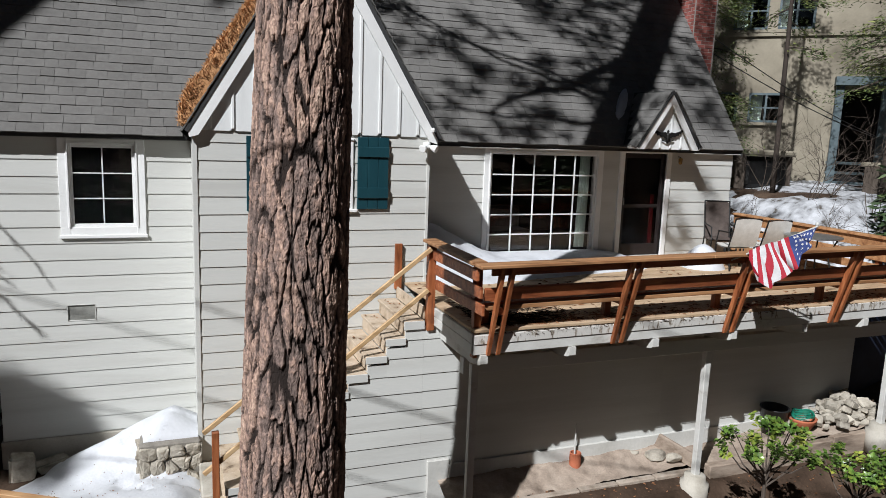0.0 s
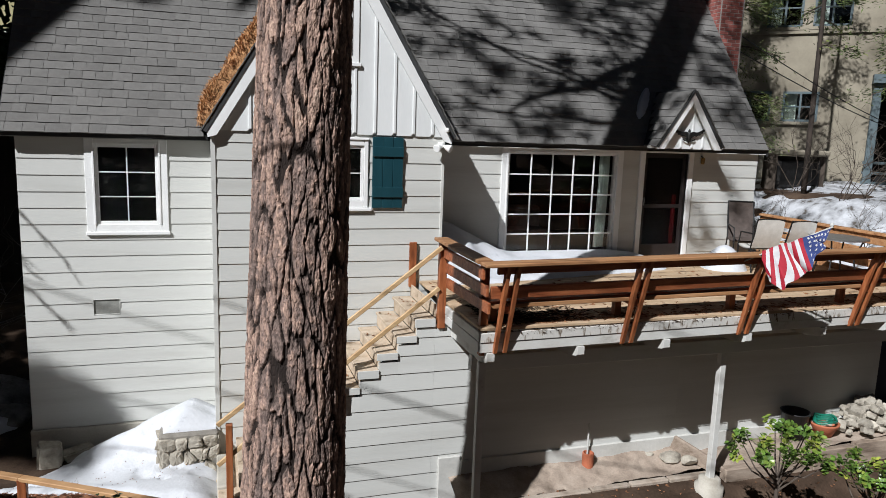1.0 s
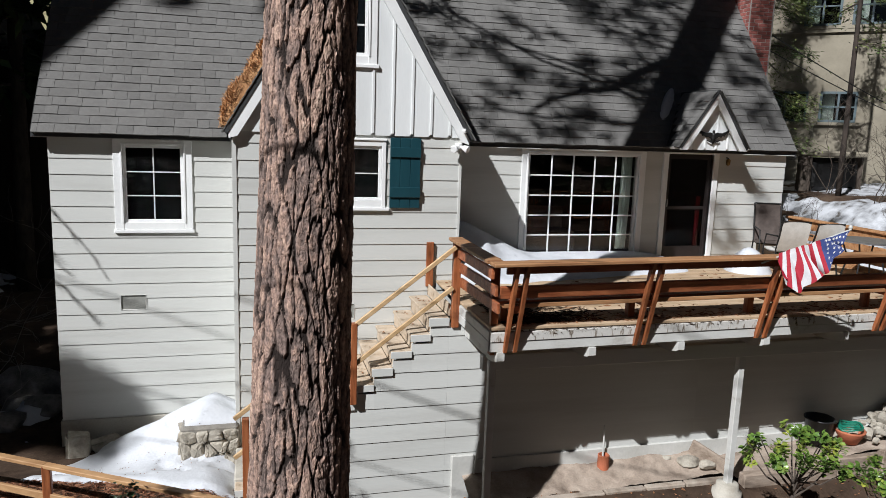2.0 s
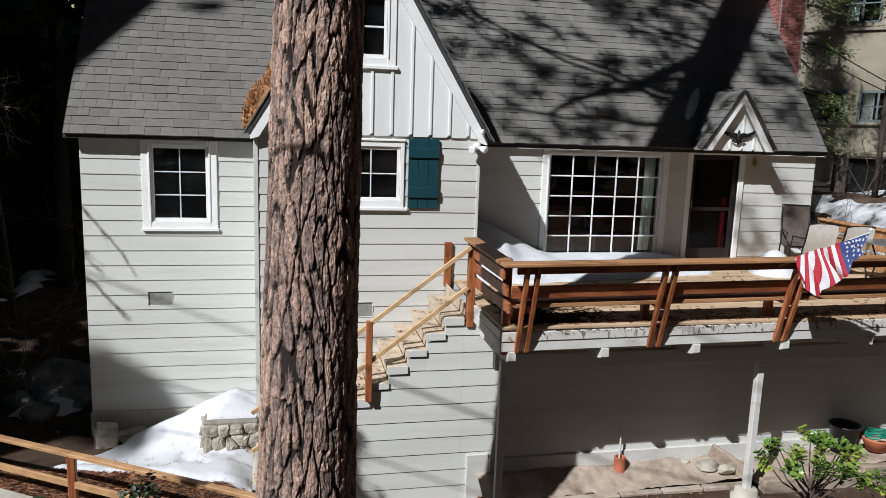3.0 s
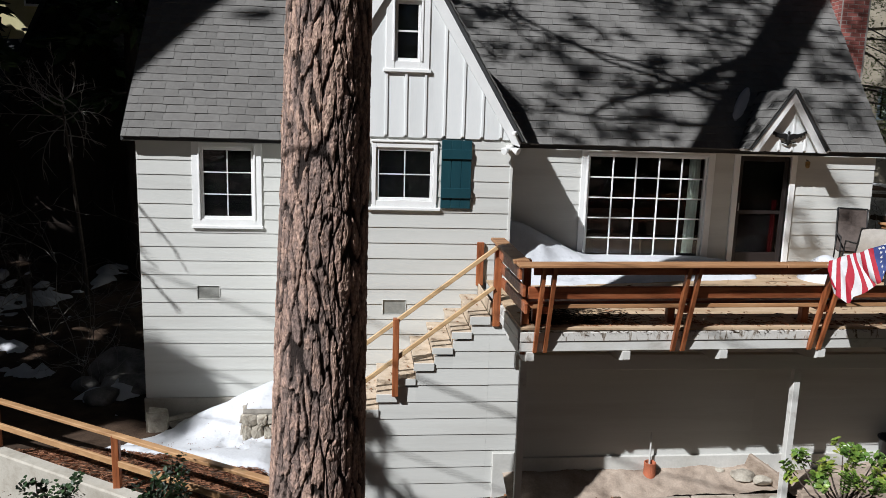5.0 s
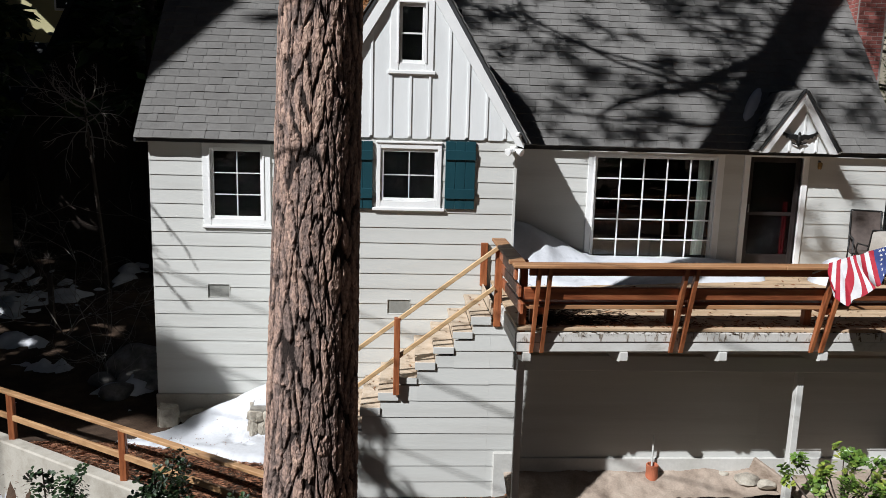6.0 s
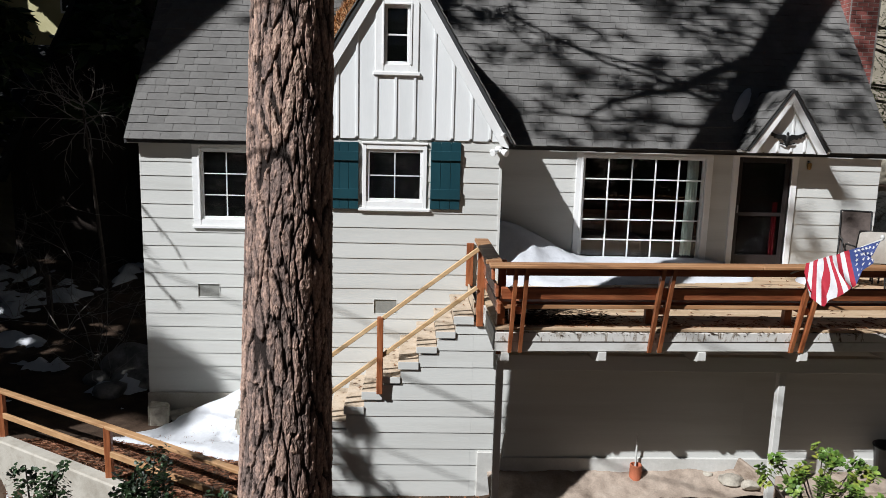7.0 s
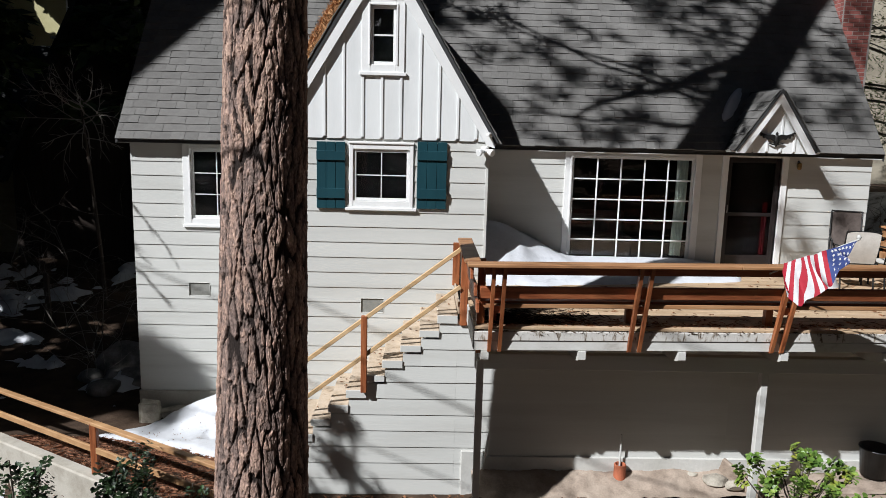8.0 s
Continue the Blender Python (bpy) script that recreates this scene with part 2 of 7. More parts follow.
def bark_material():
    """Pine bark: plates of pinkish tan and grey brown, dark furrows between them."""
    m = bpy.data.materials.new("ponderosa_bark")
    m.use_nodes = True
    nt = m.node_tree
    N, L = nt.nodes.new, nt.links.new
    bsdf = nt.nodes["Principled BSDF"]
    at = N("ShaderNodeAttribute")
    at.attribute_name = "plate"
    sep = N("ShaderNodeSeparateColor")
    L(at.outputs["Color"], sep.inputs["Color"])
    plate = N("ShaderNodeValToRGB")
    e = plate.color_ramp.elements
    e[0].position, e[0].color = 0.0, (0.13, 0.098, 0.084, 1)
    e[1].position, e[1].color = 1.0, (0.70, 0.53, 0.42, 1)
    for p, c in ((0.3, (0.27, 0.195, 0.165, 1)), (0.55, (0.47, 0.315, 0.245, 1)), (0.8, (0.58, 0.40, 0.305, 1))):
        k = e.new(p)
        k.color = c
    L(sep.outputs["Red"], plate.inputs["Fac"])
    co = N("ShaderNodeTexCoord")
    mp = N("ShaderNodeMapping")
    mp.inputs["Scale"].default_value = (1, 1, 0.55)
    L(co.outputs["Object"], mp.inputs["Vector"])
    n1 = N("ShaderNodeTexNoise")
    n1.inputs["Scale"].default_value = 48
    n1.inputs["Detail"].default_value = 6
    L(mp.outputs["Vector"], n1.inputs["Vector"])
    r1 = N("ShaderNodeMapRange")
    r1.inputs["From Min"].default_value = 0.3
    r1.inputs["From Max"].default_value = 0.7
    r1.inputs["To Min"].default_value = 0.45
    r1.inputs["To Max"].default_value = 1.25
    L(n1.outputs["Fac"], r1.inputs["Value"])
    hsv = N("ShaderNodeHueSaturation")
    L(plate.outputs["Color"], hsv.inputs["Color"])
    L(r1.outputs["Result"], hsv.inputs["Value"])
    wv = N("ShaderNodeTexNoise")
    wv.inputs["Scale"].default_value = 14
    wv.inputs["Detail"].default_value = 3
    L(mp.outputs["Vector"], wv.inputs["Vector"])
    wm = N("ShaderNodeVectorMath")
    wm.operation = "SCALE"
    wm.inputs["Scale"].default_value = 0.09
    L(wv.outputs["Color"], wm.inputs[0])
    wa = N("ShaderNodeVectorMath")
    L(mp.outputs["Vector"], wa.inputs[0])
    L(wm.outputs["Vector"], wa.inputs[1])
    vo = N("ShaderNodeTexVoronoi")
    vo.feature = "DISTANCE_TO_EDGE"
    vo.inputs["Scale"].default_value = 19
    L(wa.outputs["Vector"], vo.inputs["Vector"])
    ve = N("ShaderNodeMapRange")
    ve.inputs["From Min"].default_value = 0.0
    ve.inputs["From Max"].default_value = 0.10
    L(vo.outputs["Distance"], ve.inputs["Value"])
    vb = N("ShaderNodeMapRange")
    vb.inputs["To Min"].default_value = 0.80
    vb.inputs["To Max"].default_value = 1.0
    L(ve.outputs["Result"], vb.inputs["Value"])
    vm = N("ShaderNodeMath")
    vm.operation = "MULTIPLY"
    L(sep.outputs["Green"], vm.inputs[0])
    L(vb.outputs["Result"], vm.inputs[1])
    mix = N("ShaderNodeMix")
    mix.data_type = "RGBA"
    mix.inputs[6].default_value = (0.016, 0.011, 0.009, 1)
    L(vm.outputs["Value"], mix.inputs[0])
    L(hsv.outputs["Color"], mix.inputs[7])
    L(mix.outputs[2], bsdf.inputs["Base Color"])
    bsdf.inputs["Roughness"].default_value = 0.88
    bsdf.inputs["Specular IOR Level"].default_value = 0.25
    n2 = N("ShaderNodeTexNoise")
    n2.inputs["Scale"].default_value = 95
    n2.inputs["Detail"].default_value = 5
    L(mp.outputs["Vector"], n2.inputs["Vector"])
    b = N("ShaderNodeBump")
    b.inputs["Strength"].default_value = 1.0
    b.inputs["Distance"].default_value = 0.010
    ha = N("ShaderNodeMath")
    ha.operation = "MULTIPLY_ADD"
    ha.inputs[1].default_value = 0.35
    L(ve.outputs["Result"], ha.inputs[0])
    L(n2.outputs["Fac"], ha.inputs[2])
    L(ha.outputs["Value"], b.inputs["Height"])
    L(b.outputs["Normal"], bsdf.inputs["Normal"])
    return m


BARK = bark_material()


# ---- building helpers ----
class Build:
    """Collects vertices and faces of one part."""

    def __init__(self):
        self.v, self.f, self.mi = [], [], []
        self.m = None

    def add(self, verts, faces, mi=0):
        o = len(self.v)
        if self.m is not None:
            verts = [tuple(self.m @ Vector(p)) for p in verts]
        self.v.extend(verts)
        self.f.extend([tuple(i + o for i in q) for q in faces])
        self.mi.extend([mi] * len(faces))
        return self

    def box(self, x0, x1, y0, y1, z0, z1, c=0.0, mi=0):
        if c <= 0:
            v = [(x, y, z) for z in (z0, z1) for y in (y0, y1) for x in (x0, x1)]
            return self.add(v, [(0, 2, 3, 1), (4, 5, 7, 6), (0, 1, 5, 4), (2, 6, 7, 3), (0, 4, 6, 2), (1, 3, 7, 5)], mi)
        bm = bmesh.new()
        bmesh.ops.create_cube(bm, size=1.0)
        for p in bm.verts:
            p.co = Vector((x0 + (p.co.x + 0.5) * (x1 - x0), y0 + (p.co.y + 0.5) * (y1 - y0), z0 + (p.co.z + 0.5) * (z1 - z0)))
        c = min(c, 0.45 * min(x1 - x0, y1 - y0, z1 - z0))
        bmesh.ops.bevel(bm, geom=bm.edges[:], offset=c, segments=1, affect="EDGES")
        bm.verts.index_update()
        self.add([tuple(p.co) for p in bm.verts], [tuple(p.index for p in q.verts) for q in bm.faces], mi)
        bm.free()
        return self

    def beam(self, a, b, w, h, c=0.004, up=(0, 0, 1), mi=0):
        """A squared timber from a to b, w wide across and h deep along up."""
        a, b = Vector(a), Vector(b)
        d = b - a
        x = d.normalized()
        y = Vector(up).cross(x).normalized()
        z = x.cross(y)
        keep = self.m
        t = Matrix((x, y, z)).transposed().to_4x4()
        t.translation = a
        self.m = t if keep is None else keep @ t
        self.box(0, d.length, -w / 2, w / 2, -h / 2, h / 2, c, mi)
        self.m = keep
        return self

    def prism(self, poly, axis, a, b, mi=0):
        """A flat outline pushed along an axis from a to b. axis y: outline is (x, z); x: (y, z); z: (x, y)."""
        def at(p, s):
            return {"y": (p[0], s, p[1]), "x": (s, p[0], p[1]), "z": (p[0], p[1], s)}[axis]
        n = len(poly)
        v = [at(p, a) for p in poly] + [at(p, b) for p in poly]
        f = [tuple(range(n)), tuple(range(2 * n - 1, n - 1, -1))]
        f += [(i, i + n, (i + 1) % n + n, (i + 1) % n) for i in range(n)]
        return self.add(v, f, mi)

    def tube(self, pts, radii, n=8, mi=0, cap=True):
        pts = [Vector(p) for p in pts]
        k = len(pts)
        if isinstance(radii, (int, float)):
            radii = [radii] * k
        v, f = [], []
        for i, p in enumerate(pts):
            d = (pts[min(i + 1, k - 1)] - pts[max(i - 1, 0)]).normalized()
            side = d.cross(Vector((0.13, 0.27, 1) if abs(d.z) < 0.9 else (1, 0.2, 0.1))).normalized()
            other = d.cross(side)
            for j in range(n):
                t = 2 * math.pi * j / n
                v.append(tuple(p + radii[i] * (math.cos(t) * side + math.sin(t) * other)))
        for i in range(k - 1):
            for j in range(n):
                f.append((i * n + j, i * n + (j + 1) % n, (i + 1) * n + (j + 1) % n, (i + 1) * n + j))
        if cap:
            f.append(tuple(range(n - 1, -1, -1)))
            f.append(tuple((k - 1) * n + j for j in range(n)))
        return self.add(v, f, mi)

    def lathe(self, prof, cx, cy, n=24, mi=0):
        """A round body from (radius, z) pairs."""
        v, f = [], []
        for r, z in prof:
            for j in range(n):
                t = 2 * math.pi * j / n
                v.append((cx + r * math.cos(t), cy + r * math.sin(t), z))
        k = len(prof)
        for i in range(k - 1):
            for j in range(n):
                f.append((i * n + j, i * n + (j + 1) % n, (i + 1) * n + (j + 1) % n, (i + 1) * n + j))
        f.append(tuple(range(n - 1, -1, -1)))
        f.append(tuple((k - 1) * n + j for j in range(n)))
        return self.add(v, f, mi)

    def grid(self, fn, us, vs, mi=0):
        nu, nv = len(us), len(vs)
        v = [tuple(fn(a, b)) for b in vs for a in us]
        f = [(j * nu + i, j * nu + i + 1, (j + 1) * nu + i + 1, (j + 1) * nu + i) for j in range(nv - 1) for i in range(nu - 1)]
        return self.add(v, f, mi)

    def mesh(self, name, mats, smooth=False):
        me = bpy.data.meshes.new(name)
        me.from_pydata(self.v, [], self.f)
        for m in mats if isinstance(mats, (list, tuple)) else [mats]:
            me.materials.append(m)
        if any(self.mi):
            me.polygons.foreach_set("material_index", self.mi)
        if smooth:
            me.polygons.foreach_set("use_smooth", [True] * len(self.f))
        me.update()
        return me


def thing(name, base, label, category, group="", kind=""):
    ob = new(name)
    ob.location = base
    ob.empty_display_size = 0.2
    return tagged(ob, label, category, group, kind)


def part(name, b, mat, parent, label="", smooth=False, kind="", data=None, at=None, rot=None):
    """One mesh under a thing (or under a part). Vertices are given in the place's own metres."""
    me = data if data is not None else b.mesh(name, mat, smooth)
    ob = new(name, me)
    ob.parent = parent
    off = Vector((0, 0, 0)) if parent.type == "MESH" else -Vector(parent.location)
    if parent.type == "MESH" and parent.parent is None:
        off = -Vector(parent.location)
    ob.location = off + (Vector(at) if at is not None else Vector((0, 0, 0)))
    if rot is not None:
        ob.rotation_euler = rot
    return tagged(ob, label, kind=kind)


def solo(name, b, mat, label, category, group="", kind="", smooth=False):
    """A thing that is one mesh."""
    ob = new(name, b.mesh(name, mat, smooth))
    return tagged(ob, label, category, group, kind)


def cut(rects, hole):
    """Rectangles (x0, x1, z0, z1) less a hole."""
    out = []
    hx0, hx1, hz0, hz1 = hole
    for x0, x1, z0, z1 in rects:
        if hx0 >= x1 or hx1 <= x0 or hz0 >= z1 or hz1 <= z0:
            out.append((x0, x1, z0, z1))
            continue
        if hx0 > x0:
            out.append((x0, hx0, z0, z1))
        if hx1 < x1:
            out.append((hx1, x1, z0, z1))
        a, b = max(x0, hx0), min(x1, hx1)
        if hz0 > z0:
            out.append((a, b, z0, hz0))
        if hz1 < z1:
            out.append((a, b, hz1, z1))
    return out


def lattice(ix, iy, seed):
    h = np.sin(ix * 127.1 + iy * 311.7 + seed * 74.7) * 43758.5453
    return h - np.floor(h)


def vnoise(x, y, seed=0):
    x, y = np.asarray(x, float), np.asarray(y, float)
    ix, iy = np.floor(x), np.floor(y)
    fx, fy = x - ix, y - iy
    fx, fy = fx * fx * (3 - 2 * fx), fy * fy * (3 - 2 * fy)
    a, b = lattice(ix, iy, seed), lattice(ix + 1, iy, seed)
    c, d = lattice(ix, iy + 1, seed), lattice(ix + 1, iy + 1, seed)
    return (a * (1 - fx) + b * fx) * (1 - fy) + (c * (1 - fx) + d * fx) * fy


def fbm(x, y, seed=0, octaves=4):
    s, a = 0.0, 0.5
    for k in range(octaves):
        s = s + a * vnoise(np.asarray(x) * 2 ** k, np.asarray(y) * 2 ** k, seed + k)
        a *= 0.5
    return s


def step(a, b, x):
    t = np.clip((np.asarray(x, float) - a) / (b - a), 0, 1)
    return t * t * (3 - 2 * t)


def land(x, y):
    """Height of the ground."""
    x, y = np.asarray(x, float), np.asarray(y, float)
    z = -0.15 - 0.09 * np.clip(7.4 - y, 0, 9) - 0.02 * np.clip(-2 - y, 0, 60)
    z = z + 0.40 * step(7.4, 8.2, y) * step(4.0, 5.6, x)
    west = 1 - step(1.0, 1.9, x)
    z = z + 0.18 * step(7.6, 8.8, y) * (1 - step(4.0, 5.6, x)) * (1 - west) + (0.68 - 0.34 * step(8.8, 10.9, y)) * west
    front = (10.42 - 0.603 * (x + 4.2)) - y
    z = z - 1.45 * step(0.0, 0.25, front) * (1 - step(0.9, 1.7, x))
    house = step(-1.6, -1.2, x) * (1 - step(11.4, 11.8, x)) * step(8.9, 9.3, y) * (1 - step(17.6, 18.2, y))
    hill = 3.3 * step(11.9, 15.0, x) * step(8.0, 12.5, y) + 0.35 * step(10.5, 12.5, x) * step(7.8, 9.2, y)
    hill = hill + 0.09 * np.clip(y - 13, 0, 40) * (1 - step(-2.0, 12, x)) + 0.05 * np.clip(-3 - x, 0, 40) + 0.04 * np.clip(y - 18, 0, 80)
    hill = hill + 3.0 * step(17.0, 22.0, y) * step(2.0, 12.0, x) * (1 - step(11.9, 15.0, x))
    z = z + hill * (1 - house)
    return z + 0.07 * (fbm(x * 0.9, y * 0.9, 3) - 0.5) + 0.02 * (fbm(x * 4, y * 4, 9) - 0.5)


# ---- ground ----
def ground_sheet():
    u = np.linspace(-1, 1, 301)
    xs = 4.0 + 9.0 * u + 900.0 * np.sign(u) * np.clip(np.abs(u) - 0.35, 0, 1) ** 4 * 3
    ys = 8.0 + 9.0 * u + 900.0 * np.sign(u) * np.clip(np.abs(u) - 0.35, 0, 1) ** 4 * 3
    X, Y = np.meshgrid(xs, ys)
    far = step(40, 160, np.hypot(X - 4, Y - 8))
    Z = land(np.clip(X, -60, 70), np.clip(Y, -40, 80)) * (1 - far) + 2.0 * far
    n = len(xs)
    verts = np.stack([X.ravel(), Y.ravel(), Z.ravel()], 1)
    me = bpy.data.meshes.new("ground")
    faces = [(j * n + i, j * n + i + 1, (j + 1) * n + i + 1, (j + 1) * n + i) for j in range(n - 1) for i in range(n - 1)]
    me.from_pydata(verts.tolist(), [], faces)
    me.materials.append(SOIL)
    me.polygons.foreach_set("use_smooth", [True] * len(faces))
    tagged(new("ground", me), "brown forest soil strewn with pine needles", "ground", kind="structure")


ground_sheet()


def sheet_on_land(name, x0, x1, y0, y1, step_m, lift, mat, label, category, kind="stuff"):
    """A blanket over the ground; lift(x, y) is its thickness, and where it is below zero the ground shows."""
    xs, ys = np.arange(x0, x1 + 1e-6, step_m), np.arange(y0, y1 + 1e-6, step_m)
    X, Y = np.meshgrid(xs, ys)
    H = lift(X, Y)
    Z = land(X, Y) + H
    nx = len(xs)
    keep = H > -0.06
    idx = -np.ones(H.size, int)
    faces = []
    K = keep.ravel()
    for j in range(len(ys) - 1):
        for i in range(nx - 1):
            q = (j * nx + i, j * nx + i + 1, (j + 1) * nx + i + 1, (j + 1) * nx + i)
            if K[q[0]] or K[q[1]] or K[q[2]] or K[q[3]]:
                faces.append(q)
    used = np.unique(np.array(faces).ravel())
    idx[used] = np.arange(len(used))
    V = np.stack([X.ravel(), Y.ravel(), Z.ravel()], 1)[used]
    me = bpy.data.meshes.new(name)
    me.from_pydata(V.tolist(), [], [tuple(int(idx[i]) for i in q) for q in faces])
    me.materials.append(mat)
    me.polygons.foreach_set("use_smooth", [True] * len(faces))
    return tagged(new(name, me), label, category, kind=kind)


# ---- the house ----
LW, GW, RW = 11.30, 10.17, 11.37          # front planes of the left wing, the gable bay and the right wing
X_END_L, X_GAB_L, X_GAB_R, X_END_R = -1.16, 1.41, 4.655, 11.35
EAVE_Y, EAVE_Z, SLOPE, RIDGE_Y = 11.13, 4.975, 1.327, 14.4
RIDGE_Z = EAVE_Z + SLOPE * (RIDGE_Y - EAVE_Y)
GAB_X, GAB_TOP, GAB_SLOPE, GAB_TIP = 3.053, 7.92, 1.645, 1.745
FLOOR_Z = 2.93
LAP = 0.2375

house = thing("house", (4.6, 11.4, 0.4), "grey beige clapboard cottage with steep shingle roofs and white trim", "house")


def wall(x0, x1, y, z0, z1, holes, thick=0.14, zc=None, label="", end_boards=(), lap0=None, mat=SIDING, lap=LAP):
    """A wall facing -y with openings, and its lapped boards as pieces."""
    rects = [(x0, x1, z0, z1)]
    for h in holes:
        rects = cut(rects, h)
    b = Build()
    for r in rects:
        b.box(r[0], r[1], y, y + thick, r[2], r[3])
    w = part("wall", b, mat, house, label)
    z = z0 if lap0 is None else lap0
    while z < z1 - 0.02:
        top = min(z + lap, z1)
        pieces = [(x0, x1, max(z, z0), top)]
        for h in holes:
            pieces = cut(pieces, h)
        for a, c, lo, hi in pieces:
            if c - a < 0.03 or hi - lo < 0.01:
                continue
            lap_board(w, a, c, y, lo, hi, z, lap)
        z += lap
    return w


def lap_board(parent, a, c, y, lo, hi, z, lap=LAP):
    """A bevelled clapboard: thick at its lower edge, thin under the next one."""
    def t(q):
        return 0.021 - 0.013 * (q - z) / lap
    wob = random.uniform(-0.0025, 0.0025)
    wob2 = random.uniform(-0.0025, 0.0025)
    b = Build()
    l0, l1 = (lo + wob, lo + wob2) if lo == z else (lo, lo)
    v = [(a, y - t(lo), l0), (c, y - t(lo), l1), (c, y - t(hi), hi), (a, y - t(hi), hi),
         (a, y + 0.001, l0), (c, y + 0.001, l1), (c, y + 0.001, hi), (a, y + 0.001, hi)]
    b.add(v, [(0, 1, 2, 3), (4, 7, 6, 5), (0, 4, 5, 1), (3, 2, 6, 7), (0, 3, 7, 4), (1, 5, 6, 2)])
    return part("siding_board", b, SIDING, parent)


LWIN = (-0.18, 0.665, 3.65, 4.80)
MWIN = (2.62, 3.47, 4.12, 4.90)
TWIN = (2.865, 3.245, 6.14, 6.98)
PWIN = (6.19, 8.29, 3.035, 4.845)
DOOR = (8.86, 9.79, 2.98, 4.885)
GRILL_L = (-0.28, 0.085, 2.31, 2.545)
GRILL_R = (2.745, 3.105, 2.365, 2.60)

wall_l = wall(X_END_L, X_GAB_L, LW, 0.60, 4.97, [LWIN, GRILL_L], lap0=0.6316, lap=0.2326, label="lapped clapboard wall in grey beige paint")
wall_g = wall(X_GAB_L, X_GAB_R, GW, 0.1, 5.06, [MWIN, GRILL_R], lap0=0.155, label="lapped clapboard wall in grey beige paint")
wall_r = wall(X_GAB_R, X_END_R, RW, 2.6, 4.98, [PWIN, DOOR], lap0=2.581, lap=0.235, label="lapped clapboard wall in grey beige paint")

# the closing walls of the house, and its rooms, coloured near black as unlit
b = Build()
b.box(X_END_L, X_END_L + 0.14, LW + 0.14, 17.5, 0.3, 4.95)
part("wall", b, SIDING, house)
b = Build()
b.box(X_END_R - 0.14, X_END_R, RW + 0.14, 17.5, 0.3, 4.95)
part("wall", b, SIDING, house)
b = Build()
b.box(X_END_L, X_END_R, 17.5, 17.64, 0.3, 4.95)
part("wall", b, SIDING, house)
for x0, x1, y1 in ((X_GAB_L, X_GAB_L + 0.14, LW + 0.14), (X_GAB_R - 0.14, X_GAB_R, RW + 0.14)):
    b = Build()
    b.box(x0, x1, GW + 0.14, y1, 0.1, 5.06)
    part("wall", b, SIDING, house)
for x, sgn in ((X_END_L, 1), (X_END_R, -1)):
    b = Build()
    b.prism([(EAVE_Y + 0.35, 4.95), (17.5, 4.95), (RIDGE_Y, RIDGE_Z - 0.3)], "x", x, x + sgn * 0.14)
    part("gable_wall", b, SIDING, house)
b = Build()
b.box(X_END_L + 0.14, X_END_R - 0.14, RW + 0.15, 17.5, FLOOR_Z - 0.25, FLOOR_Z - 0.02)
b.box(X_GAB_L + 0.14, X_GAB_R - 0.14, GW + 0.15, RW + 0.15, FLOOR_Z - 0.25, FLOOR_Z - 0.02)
part("room_floor", b, UNLIT_ROOM, house)
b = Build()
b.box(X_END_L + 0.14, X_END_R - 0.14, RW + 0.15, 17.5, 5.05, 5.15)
part("room_ceiling", b, UNLIT_ROOM, house)
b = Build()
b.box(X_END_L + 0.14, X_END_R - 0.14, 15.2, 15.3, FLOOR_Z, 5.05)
part("room_partition", b, UNLIT_ROOM, house)
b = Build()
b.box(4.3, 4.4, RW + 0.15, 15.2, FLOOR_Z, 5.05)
part("room_partition", b, UNLIT_ROOM, house)

# corner boards
for x0, x1, y, z0, z1 in ((X_GAB_L - 0.012, X_GAB_L + 0.05, GW - 0.031, 0.2, 5.05), (X_GAB_R - 0.03, X_GAB_R + 0.012, GW - 0.028, 0.6, 5.05)):
    b = Build()
    b.box(x0, x1, y, y + 0.08, z0, z1, 0.003)
    part("corner_board", b, SIDING, house)

# stone footing under the left wing
b = Build()
b.box(X_END_L - 0.03, X_GAB_L, LW - 0.035, LW + 0.12, -0.1, 0.605, 0.012)
part("footing", b, CONCRETE, house, "rough concrete footing")


